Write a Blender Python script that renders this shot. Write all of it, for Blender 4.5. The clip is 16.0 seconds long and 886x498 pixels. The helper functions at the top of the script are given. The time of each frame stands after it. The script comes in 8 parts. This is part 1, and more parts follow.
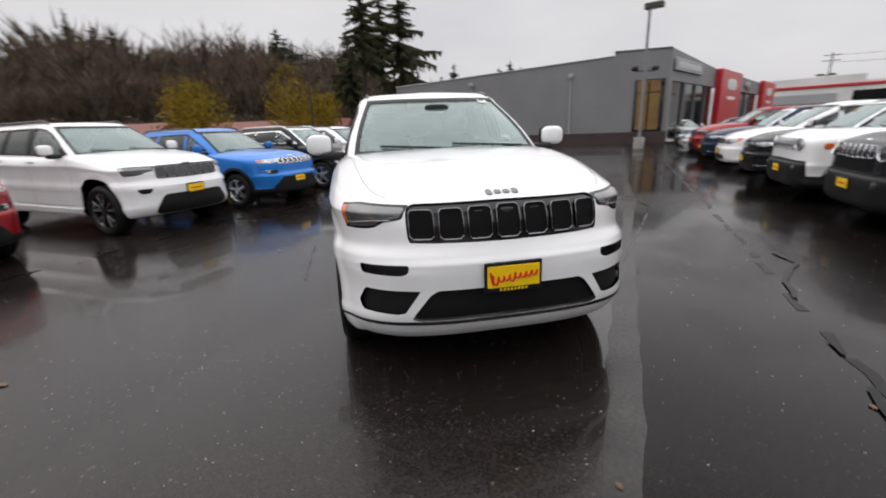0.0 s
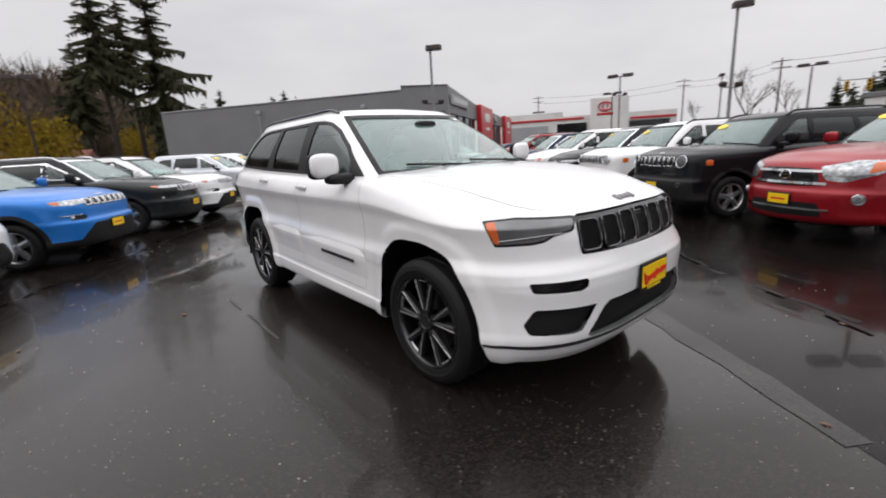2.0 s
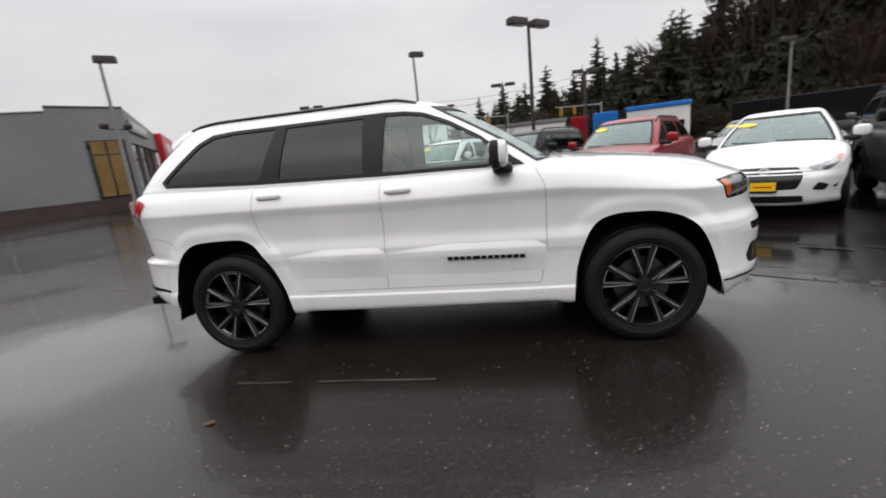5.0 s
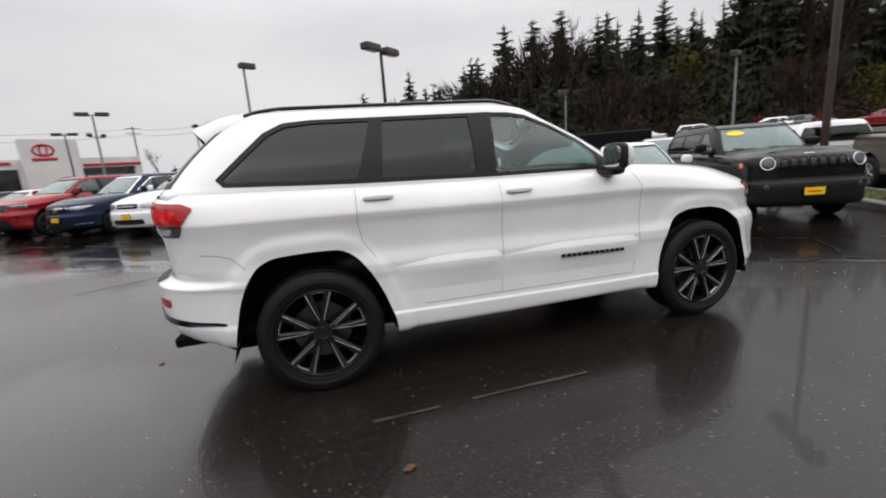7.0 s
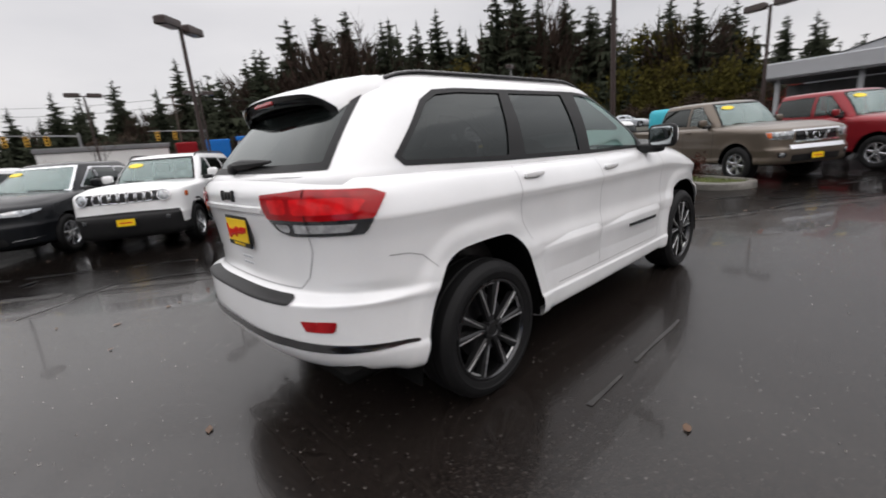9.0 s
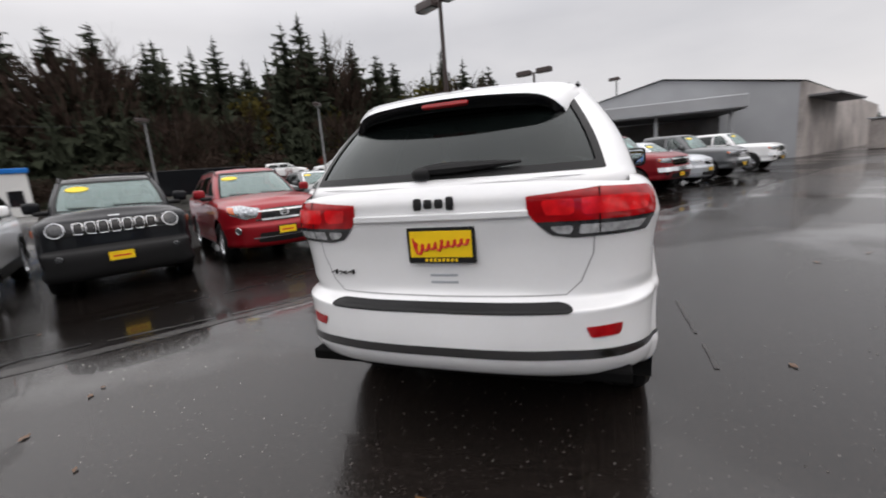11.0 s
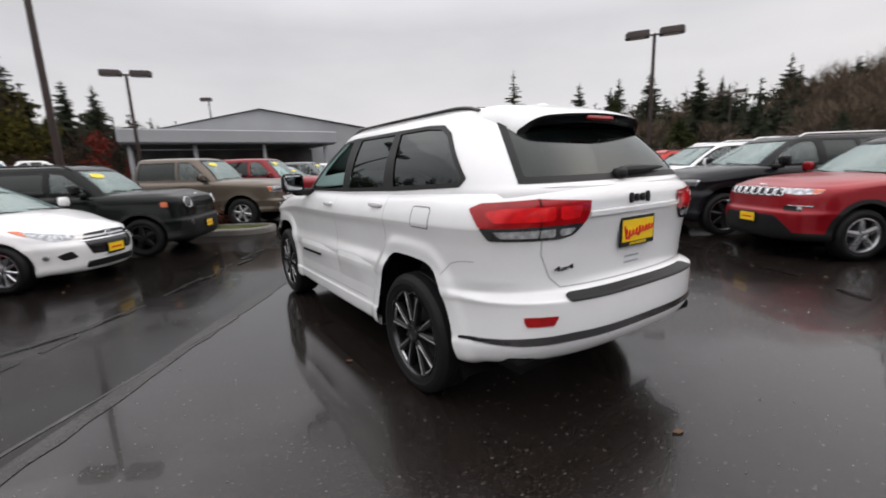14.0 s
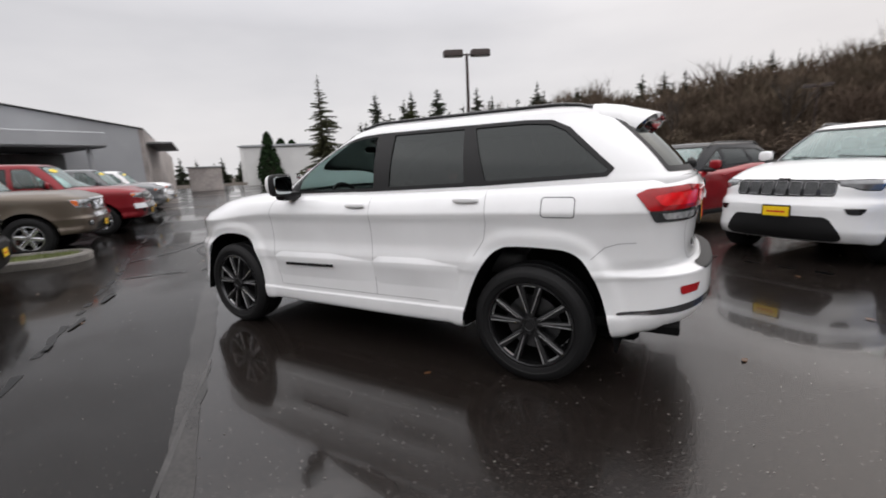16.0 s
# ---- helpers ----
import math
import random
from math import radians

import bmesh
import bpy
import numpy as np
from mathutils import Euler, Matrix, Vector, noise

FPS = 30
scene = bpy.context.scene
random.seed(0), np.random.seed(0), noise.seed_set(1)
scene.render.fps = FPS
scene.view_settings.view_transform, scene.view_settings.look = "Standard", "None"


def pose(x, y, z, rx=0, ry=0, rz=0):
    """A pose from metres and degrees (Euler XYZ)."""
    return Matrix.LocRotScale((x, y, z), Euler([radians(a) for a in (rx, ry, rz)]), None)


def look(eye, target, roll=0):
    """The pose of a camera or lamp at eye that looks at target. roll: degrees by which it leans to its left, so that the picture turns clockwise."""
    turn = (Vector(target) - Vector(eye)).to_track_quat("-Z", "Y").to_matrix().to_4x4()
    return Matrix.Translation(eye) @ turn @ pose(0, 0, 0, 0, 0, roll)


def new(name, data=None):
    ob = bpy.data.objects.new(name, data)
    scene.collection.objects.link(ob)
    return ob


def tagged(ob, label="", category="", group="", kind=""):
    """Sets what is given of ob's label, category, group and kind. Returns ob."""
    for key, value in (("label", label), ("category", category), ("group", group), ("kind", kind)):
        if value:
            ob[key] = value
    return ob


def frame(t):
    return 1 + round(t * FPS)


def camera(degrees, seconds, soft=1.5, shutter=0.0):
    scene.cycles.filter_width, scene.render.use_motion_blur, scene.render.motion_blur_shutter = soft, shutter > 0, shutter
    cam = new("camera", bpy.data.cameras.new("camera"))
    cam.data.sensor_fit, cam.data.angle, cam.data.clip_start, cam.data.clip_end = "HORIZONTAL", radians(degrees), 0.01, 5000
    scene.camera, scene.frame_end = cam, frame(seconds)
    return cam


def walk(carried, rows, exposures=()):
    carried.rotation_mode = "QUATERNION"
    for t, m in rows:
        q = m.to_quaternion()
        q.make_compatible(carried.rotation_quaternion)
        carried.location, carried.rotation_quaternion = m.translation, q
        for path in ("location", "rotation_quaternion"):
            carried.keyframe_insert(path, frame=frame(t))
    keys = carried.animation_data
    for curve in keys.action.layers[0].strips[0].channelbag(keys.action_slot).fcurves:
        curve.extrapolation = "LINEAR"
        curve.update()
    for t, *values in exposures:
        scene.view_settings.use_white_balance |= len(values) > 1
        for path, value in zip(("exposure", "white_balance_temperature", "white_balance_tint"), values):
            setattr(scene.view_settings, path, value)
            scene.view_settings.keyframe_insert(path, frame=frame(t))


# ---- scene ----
cam = camera(92.2, 16.0, soft=1.8, shutter=0.5)
PATH = [
    (0, (4.381, -0.765, 1.409), (2.491, -0.395, 0.87), -2.2),
    (0.5, (4.174, -1.165, 1.385), (2.38, -0.506, 0.798), -3.0),
    (1, (3.982, -1.585, 1.369), (2.273, -0.691, 0.84), -2.6),
    (1.5, (3.715, -1.983, 1.376), (2.101, -0.914, 0.874), -2.8),
    (2, (3.368, -2.344, 1.394), (1.873, -1.097, 0.935), -3.3),
    (2.5, (3.004, -2.73, 1.375), (1.668, -1.311, 0.923), -2.9),
    (3, (2.59, -3.041, 1.354), (1.4, -1.493, 0.924), -3.4),
    (3.5, (2.148, -3.312, 1.368), (1.125, -1.639, 0.974), -2.2),
    (4, (1.677, -3.556, 1.378), (0.883, -1.772, 0.948), -2.7),
    (4.2, (1.455, -3.623, 1.355), (0.76, -1.801, 0.91), -3.4),
    (6.3, (-0.682, -3.75, 1.373), (-0.412, -1.815, 0.946), -3.9),
    (6.5, (-0.889, -3.716, 1.383), (-0.536, -1.799, 0.937), -2.6),
    (7, (-1.384, -3.513, 1.363), (-0.855, -1.626, 0.964), -4.2),
    (7.5, (-1.873, -3.299, 1.37), (-1.131, -1.484, 0.976), -3.1),
    (8, (-2.317, -3.045, 1.355), (-1.394, -1.318, 0.95), -2.9),
    (8.5, (-2.692, -2.688, 1.377), (-1.581, -1.077, 0.963), -3.5),
    (9, (-3.091, -2.343, 1.38), (-1.772, -0.914, 0.911), -4.8),
    (9.2, (-3.219, -2.191, 1.372), (-1.841, -0.816, 0.91), -5.2),
    (11.3, (-4.211, -0.36, 1.377), (-2.318, 0.122, 0.945), -4.1),
    (11.5, (-4.25, -0.164, 1.382), (-2.339, 0.182, 0.902), -3.6),
    (12, (-4.24, 0.309, 1.368), (-2.286, 0.33, 0.939), -4.2),
    (12.5, (-4.219, 0.803, 1.385), (-2.267, 0.567, 1.017), -3.1),
    (13, (-4.134, 1.264, 1.397), (-2.259, 0.706, 0.98), -2.6),
    (13.5, (-3.932, 1.709, 1.419), (-2.167, 0.851, 1.033), -1.9),
    (14, (-3.708, 2.164, 1.415), (-2.073, 1.075, 1.039), -2.1),
    (14.5, (-3.426, 2.553, 1.391), (-1.943, 1.275, 0.982), -2.2),
    (15, (-3.081, 2.895, 1.413), (-1.702, 1.503, 1.014), -3.2),
    (15.2, (-2.912, 3.094, 1.455), (-1.602, 1.637, 1.052), -2.4),
    (15.5, (-2.712, 3.218, 1.423), (-1.524, 1.663, 1.011), -2.2),
    (16, (-2.278, 3.415, 1.409), (-1.303, 1.71, 1.028), -2.7),
]
walk(cam, [(t, look(eye, target, roll)) for t, eye, target, roll in PATH], [(0, -0.06, 6570, 12), (16, -0.06, 6570, 12)])

# ---- world, sun and exposure ----
world = bpy.data.worlds.new("overcast_world")
scene.world = world
world.use_nodes = True
wn, wl = world.node_tree.nodes, world.node_tree.links
wn.clear()
w_out = wn.new("ShaderNodeOutputWorld")
w_bg = wn.new("ShaderNodeBackground")
w_sky = wn.new("ShaderNodeTexSky")
w_sky.sky_type, w_sky.sun_disc = "NISHITA", False
w_sky.sun_elevation, w_sky.sun_rotation = radians(38), radians(200)
w_sky.dust_density, w_sky.air_density = 4.0, 1.0
w_co = wn.new("ShaderNodeTexCoord")
w_map = wn.new("ShaderNodeMapping")
w_map.inputs["Scale"].default_value = (1.0, 1.0, 3.2)
w_noise = wn.new("ShaderNodeTexNoise")
w_noise.inputs["Scale"].default_value = 1.6
w_noise.inputs["Detail"].default_value = 5.0
w_ramp = wn.new("ShaderNodeValToRGB")
w_ramp.color_ramp.elements[0].position = 0.3
w_ramp.color_ramp.elements[0].color = (6.4, 6.45, 6.7, 1)
w_ramp.color_ramp.elements[1].position = 0.72
w_ramp.color_ramp.elements[1].color = (8.3, 8.25, 8.35, 1)
w_mix = wn.new("ShaderNodeMix")
w_mix.data_type = "RGBA"
w_mix.inputs["Factor"].default_value = 0.92
wl.new(w_co.outputs["Generated"], w_map.inputs["Vector"])
wl.new(w_map.outputs["Vector"], w_noise.inputs["Vector"])
wl.new(w_noise.outputs["Fac"], w_ramp.inputs["Fac"])
wl.new(w_sky.outputs["Color"], w_mix.inputs["A"])
wl.new(w_ramp.outputs["Color"], w_mix.inputs["B"])
# an overcast sky is brighter overhead than at the horizon
w_sep = wn.new("ShaderNodeSeparateXYZ")
w_up = wn.new("ShaderNodeMapRange")
w_up.inputs["From Min"].default_value, w_up.inputs["From Max"].default_value = 0.28, 0.66
w_up.inputs["To Min"].default_value, w_up.inputs["To Max"].default_value = 1.0, 2.15
w_gain = wn.new("ShaderNodeMix")
w_gain.data_type, w_gain.blend_type = "RGBA", "MULTIPLY"
w_gain.inputs["Factor"].default_value = 1.0
wl.new(w_co.outputs["Generated"], w_sep.inputs["Vector"])
wl.new(w_sep.outputs["Z"], w_up.inputs["Value"])
wl.new(w_mix.outputs["Result"], w_gain.inputs["A"])
wl.new(w_up.outputs["Result"], w_gain.inputs["B"])
wl.new(w_gain.outputs["Result"], w_bg.inputs["Color"])
wl.new(w_bg.outputs["Background"], w_out.inputs["Surface"])
w_bg.inputs["Strength"].default_value = 0.105

sun = new("sun", bpy.data.lights.new("sun", "SUN"))
sun.data.energy, sun.data.angle, sun.data.color = 0.9, radians(130), (1.0, 0.97, 0.93)
sun.matrix_world = look((0, 0, 30), (2, -5, 8))
scene.view_settings.exposure = 0.0

# ---- materials ----
def mat(name, color, rough=0.5, metal=0.0, grain=0.0, grain_scale=40.0, stain=0.0, stain_scale=1.5, bump=0.0, coat=0.0,
        random=0.0, spec=0.5, emit=None, power=0.0, coords="Object", rough_var=0.0):
    m = bpy.data.materials.new(name)
    m.use_nodes = True
    n, l = m.node_tree.nodes, m.node_tree.links
    b = n["Principled BSDF"]
    b.inputs["Roughness"].default_value = rough
    b.inputs["Metallic"].default_value = metal
    b.inputs["Coat Weight"].default_value = coat
    b.inputs["Coat Roughness"].default_value = 0.04
    b.inputs["Specular IOR Level"].default_value = spec
    b.inputs["Base Color"].default_value = (*color, 1)
    if emit:
        b.inputs["Emission Color"].default_value = (*emit, 1)
        b.inputs["Emission Strength"].default_value = power
    co = n.new("ShaderNodeTexCoord")
    last = None
    if grain or stain or random:
        rgb = n.new("ShaderNodeRGB")
        rgb.outputs[0].default_value = (*color, 1)
        last = rgb.outputs[0]
    for amount, scale, detail in ((grain, grain_scale, 3.0), (stain, stain_scale, 5.0)):
        if amount:
            t = n.new("ShaderNodeTexNoise")
            t.inputs["Scale"].default_value, t.inputs["Detail"].default_value = scale, detail
            l.new(co.outputs[coords], t.inputs["Vector"])
            mr = n.new("ShaderNodeMapRange")
            mr.inputs["From Min"].default_value, mr.inputs["From Max"].default_value = 0.3, 0.7
            mr.inputs["To Min"].default_value, mr.inputs["To Max"].default_value = 1 - amount, 1 + amount * 0.6
            l.new(t.outputs["Fac"], mr.inputs["Value"])
            mul = n.new("ShaderNodeMix")
            mul.data_type, mul.blend_type = "RGBA", "MULTIPLY"
            mul.inputs["Factor"].default_value = 1.0
            l.new(last, mul.inputs["A"])
            l.new(mr.outputs["Result"], mul.inputs["B"])
            last = mul.outputs["Result"]
            if rough_var and amount == stain:
                rv = n.new("ShaderNodeMapRange")
                rv.inputs["From Min"].default_value, rv.inputs["From Max"].default_value = 0.3, 0.7
                rv.inputs["To Min"].default_value, rv.inputs["To Max"].default_value = rough - rough_var, rough + rough_var
                l.new(t.outputs["Fac"], rv.inputs["Value"])
                l.new(rv.outputs["Result"], b.inputs["Roughness"])
    if random:
        oi = n.new("ShaderNodeObjectInfo")
        mr = n.new("ShaderNodeMapRange")
        mr.inputs["To Min"].default_value, mr.inputs["To Max"].default_value = 1 - random, 1 + random
        l.new(oi.outputs["Random"], mr.inputs["Value"])
        mul = n.new("ShaderNodeMix")
        mul.data_type, mul.blend_type = "RGBA", "MULTIPLY"
        mul.inputs["Factor"].default_value = 1.0
        l.new(last, mul.inputs["A"])
        l.new(mr.outputs["Result"], mul.inputs["B"])
        last = mul.outputs["Result"]
    if last is not None:
        l.new(last, b.inputs["Base Color"])
    if bump:
        t = n.new("ShaderNodeTexNoise")
        t.inputs["Scale"].default_value, t.inputs["Detail"].default_value = grain_scale, 4.0
        l.new(co.outputs[coords], t.inputs["Vector"])
        bp = n.new("ShaderNodeBump")
        bp.inputs["Strength"].default_value, bp.inputs["Distance"].default_value = bump, 0.01
        l.new(t.outputs["Fac"], bp.inputs["Height"])
        l.new(bp.outputs["Normal"], b.inputs["Normal"])
    return m


def paint(name, color, metal=0.0):
    """Car paint with a clear coat, faint road film and rain beads."""
    dark = max(color) < 0.06
    m = mat(name, color, rough=0.22 if dark else 0.32, metal=metal, stain=0.06, stain_scale=2.2, coat=0.26 if dark else (0.45 if min(color) < 0.1 else 1.0), grain=0.03, grain_scale=300.0, spec=0.08 if dark else (0.3 if min(color) < 0.1 else 0.5))
    return m


def glass(name, tint, rough=0.0, film=0.0, ior=1.75):
    """Thin car glass: a tinted see-through sheet with a mirror-like surface."""
    m = bpy.data.materials.new(name)
    m.use_nodes = True
    n, l = m.node_tree.nodes, m.node_tree.links
    n.clear()
    out = n.new("ShaderNodeOutputMaterial")
    tr = n.new("ShaderNodeBsdfTransparent")
    tr.inputs["Color"].default_value = (*tint, 1)
    gl = n.new("ShaderNodeBsdfGlossy")
    gl.inputs["Roughness"].default_value = 0.02 + rough
    gl.inputs["Color"].default_value = (0.95, 1.0, 0.99, 1)
    fr = n.new("ShaderNodeFresnel")
    fr.inputs["IOR"].default_value = ior
    mx = n.new("ShaderNodeMixShader")
    l.new(fr.outputs["Fac"], mx.inputs["Fac"])
    body = tr.outputs["BSDF"]
    if film:
        # a film of fine rain, with pale reflected sky put into its colour
        df = n.new("ShaderNodeBsdfDiffuse")
        df.inputs["Color"].default_value = (0.44, 0.63, 0.60, 1)
        co = n.new("ShaderNodeTexCoord")
        t = n.new("ShaderNodeTexNoise")
        t.inputs["Scale"].default_value, t.inputs["Detail"].default_value = 9.0, 4.0
        l.new(co.outputs["Object"], t.inputs["Vector"])
        mr = n.new("ShaderNodeMapRange")
        mr.inputs["From Min"].default_value, mr.inputs["From Max"].default_value = 0.3, 0.7
        mr.inputs["To Min"].default_value, mr.inputs["To Max"].default_value = film * 0.75, film * 1.25
        l.new(t.outputs["Fac"], mr.inputs["Value"])
        m2 = n.new("ShaderNodeMixShader")
        l.new(mr.outputs["Result"], m2.inputs["Fac"])
        l.new(tr.outputs["BSDF"], m2.inputs[1])
        l.new(df.outputs["BSDF"], m2.inputs[2])
        body = m2.outputs["Shader"]
    l.new(body, mx.inputs[1])
    l.new(gl.outputs["BSDF"], mx.inputs[2])
    l.new(mx.outputs["Shader"], out.inputs["Surface"])
    return m


M_white = paint("white_paint", (0.82, 0.825, 0.83))
M_blue = paint("blue_paint", (0.012, 0.17, 0.56), 0.3)
M_black = paint("black_paint", (0.010, 0.011, 0.013), 0.2)
M_char = paint("charcoal_paint", (0.019, 0.021, 0.022), 0.3)
M_red = paint("red_paint", (0.27, 0.006, 0.012), 0.3)
M_brightred = paint("bright_red_paint", (0.55, 0.03, 0.02), 0.1)
M_darkred = paint("dark_red_paint", (0.22, 0.010, 0.016), 0.3)
M_tan = paint("tan_paint", (0.135, 0.110, 0.087), 0.5)
M_silver = paint("silver_paint", (0.50, 0.53, 0.57), 0.4)
M_dkgreen = paint("dark_green_grey_paint", (0.009, 0.011, 0.010), 0.2)
M_navy = paint("navy_paint", (0.012, 0.02, 0.05), 0.3)
M_grey = paint("grey_paint", (0.10, 0.105, 0.11), 0.4)
M_trim = mat("black_plastic", (0.009, 0.009, 0.0095), rough=0.5, grain=0.15, grain_scale=500, bump=0.05, spec=0.3)
M_gloss_black = mat("gloss_black_plastic", (0.008, 0.008, 0.009), rough=0.12, stain=0.1)
M_rubber = mat("tyre_rubber", (0.008, 0.008, 0.0085), rough=0.62, grain=0.2, grain_scale=120, bump=0.2, stain=0.2, stain_scale=6, spec=0.25)
M_under = mat("underbody_dark", (0.003, 0.003, 0.003), rough=0.8, grain=0.2, spec=0.1)
M_rim_dark = mat("dark_machined_alloy", (0.06, 0.06, 0.062), rough=0.22, metal=0.9, stain=0.15, stain_scale=20)
M_spoke = mat("satin_black_alloy", (0.034, 0.034, 0.035), rough=0.30, metal=0.6, stain=0.2, stain_scale=20)
M_machined = mat("machined_alloy_face", (0.80, 0.80, 0.805), rough=0.48, metal=1.0, stain=0.25, stain_scale=18)
M_rim_black = mat("black_alloy", (0.018, 0.018, 0.019), rough=0.3, metal=0.5)
M_rim_silver = mat("silver_alloy", (0.62, 0.63, 0.65), rough=0.25, metal=0.9, stain=0.12, stain_scale=14)
M_steel = mat("brake_steel", (0.13, 0.13, 0.135), rough=0.35, metal=1.0, grain=0.1, grain_scale=90)
M_chrome = mat("chrome", (0.75, 0.76, 0.78), rough=0.08, metal=1.0)
M_dark_chrome = mat("dark_chrome", (0.19, 0.19, 0.195), rough=0.18, metal=1.0)
M_lens = mat("clear_lamp_lens", (0.42, 0.44, 0.46), rough=0.12, metal=0.75, stain=0.5, stain_scale=22, coat=0.6)
M_clear = mat("clear_reversing_lens", (0.50, 0.51, 0.52), rough=0.16, metal=0.15, stain=0.45, stain_scale=30, coat=0.5)
M_lens_dark = mat("smoked_lamp_lens", (0.035, 0.037, 0.04), rough=0.05, metal=0.1, stain=0.4, stain_scale=16, coat=1.0)
M_lamp_smoked = mat("smoked_headlamp", (0.15, 0.155, 0.16), rough=0.10, metal=0.5, stain=0.3, stain_scale=6, coat=1.0)
M_amber = mat("amber_lens", (0.62, 0.12, 0.02), rough=0.1, coat=1.0)
M_redlens = mat("red_lens", (0.36, 0.005, 0.008), rough=0.10, coat=0.0, stain=0.3, stain_scale=14)
M_redglow = mat("bright_red_reflector", (0.72, 0.012, 0.016), rough=0.12, stain=0.3, stain_scale=18)
M_mirror = mat("mirror_glass", (0.42, 0.45, 0.46), rough=0.03, metal=1.0)
M_glass = glass("windscreen_glass", (0.50, 0.68, 0.64), film=0.26)
M_side_glass = glass("door_glass", (0.58, 0.74, 0.70), film=0.05)
M_privacy = glass("privacy_glass", (0.020, 0.021, 0.022), film=0.006, ior=1.5)
M_seat = mat("black_seat_leather", (0.025, 0.024, 0.024), rough=0.5, grain=0.2, grain_scale=60, bump=0.1)
M_dash = mat("dashboard_plastic", (0.035, 0.036, 0.036), rough=0.55, grain=0.15, grain_scale=200)
M_plate_yellow = mat("yellow_plate", (0.88, 0.58, 0.006), rough=0.4, stain=0.08, stain_scale=9)
M_plate_red = mat("plate_red_ink", (0.60, 0.02, 0.015), rough=0.4)
M_sticker = mat("yellow_sticker", (0.88, 0.66, 0.02), rough=0.4, stain=0.05)
M_sticker_g = mat("green_sticker", (0.45, 0.75, 0.05), rough=0.4)
M_paper = mat("white_paper", (0.78, 0.78, 0.74), rough=0.7)
M_seam = mat("panel_gap_grey", (0.34, 0.34, 0.345), rough=0.6)
M_seam_dark = mat("panel_gap_dark", (0.006, 0.006, 0.006), rough=0.6)


# ---- geometry helpers: every shape is a pair (vertices, faces) ----
def join(*geos):
    verts, faces = [], []
    for v, f in geos:
        k = len(verts)
        verts += [tuple(p) for p in v]
        faces += [tuple(i + k for i in q) for q in f]
    return verts, faces


def moved(geo, m):
    return [tuple(m @ Vector(p)) for p in geo[0]], geo[1]


def rbox(cx, cy, cz, sx, sy, sz, r=0.01):
    """A box with chamfered edges."""
    r = min(r, sx * 0.45, sy * 0.45, sz * 0.45)
    h = (sx / 2, sy / 2, sz / 2)
    verts, at = [], {}
    for sxn in (-1, 1):
        for syn in (-1, 1):
            for szn in (-1, 1):
                for axis in range(3):
                    p = [s * (h[k] - (0 if k == axis else r)) for k, s in enumerate((sxn, syn, szn))]
                    at[(sxn, syn, szn, axis)] = len(verts)
                    verts.append((p[0] + cx, p[1] + cy, p[2] + cz))
    faces = []
    for axis in range(3):
        u, w = [(1, 2), (2, 0), (0, 1)][axis]
        for s in (-1, 1):
            ring = []
            for a, b in ((-1, -1), (1, -1), (1, 1), (-1, 1)):
                c = [0, 0, 0]
                c[axis], c[u], c[w] = s, a, b
                ring.append(at[(*c, axis)])
            faces.append(tuple(ring if s > 0 else ring[::-1]))
    for axis in range(3):
        u, w = [(1, 2), (2, 0), (0, 1)][axis]
        for a in (-1, 1):
            for b in (-1, 1):
                c0, c1 = [0, 0, 0], [0, 0, 0]
                c0[axis], c1[axis] = -1, 1
                for c in (c0, c1):
                    c[u], c[w] = a, b
                q = (at[(*c0, u)], at[(*c1, u)], at[(*c1, w)], at[(*c0, w)])
                faces.append(q if a * b > 0 else q[::-1])
    for sxn in (-1, 1):
        for syn in (-1, 1):
            for szn in (-1, 1):
                q = tuple(at[(sxn, syn, szn, k)] for k in range(3))
                faces.append(q if sxn * syn * szn > 0 else q[::-1])
    return verts, faces


def lathe(profile, n=32, axis="y", closed=False):
    """A profile of (radius, height) turned round an axis."""
    verts, faces = [], []
    k = len(profile)
    for i in range(n):
        a = 2 * math.pi * i / n
        for r, h in profile:
            p = (r * math.cos(a), r * math.sin(a), h)
            verts.append({"z": p, "y": (p[0], p[2], -p[1]), "x": (p[2], p[0], p[1])}[axis])
    for i in range(n):
        j = (i + 1) % n
        for m in range(k if closed else k - 1):
            m2 = (m + 1) % k
            faces.append((i * k + m, j * k + m, j * k + m2, i * k + m2))
    return verts, faces


def tube(points, radius, n=8, cap=True):
    """A round bar along points; radius may be a list."""
    pts = [Vector(p) for p in points]
    rad = radius if isinstance(radius, (list, tuple)) else [radius] * len(pts)
    verts, faces = [], []
    for i, p in enumerate(pts):
        d = (pts[min(i + 1, len(pts) - 1)] - pts[max(i - 1, 0)]).normalized()
        a = d.cross(Vector((0, 0, 1)) if abs(d.z) < 0.9 else Vector((1, 0, 0))).normalized()
        b = d.cross(a)
        for k in range(n):
            t = 2 * math.pi * k / n
            verts.append(tuple(p + rad[i] * (math.cos(t) * a + math.sin(t) * b)))
    for i in range(len(pts) - 1):
        for k in range(n):
            k2 = (k + 1) % n
            faces.append((i * n + k, i * n + k2, (i + 1) * n + k2, (i + 1) * n + k))
    if cap:
        faces.append(tuple(range(n))[::-1])
        faces.append(tuple((len(pts) - 1) * n + k for k in range(n)))
    return verts, faces


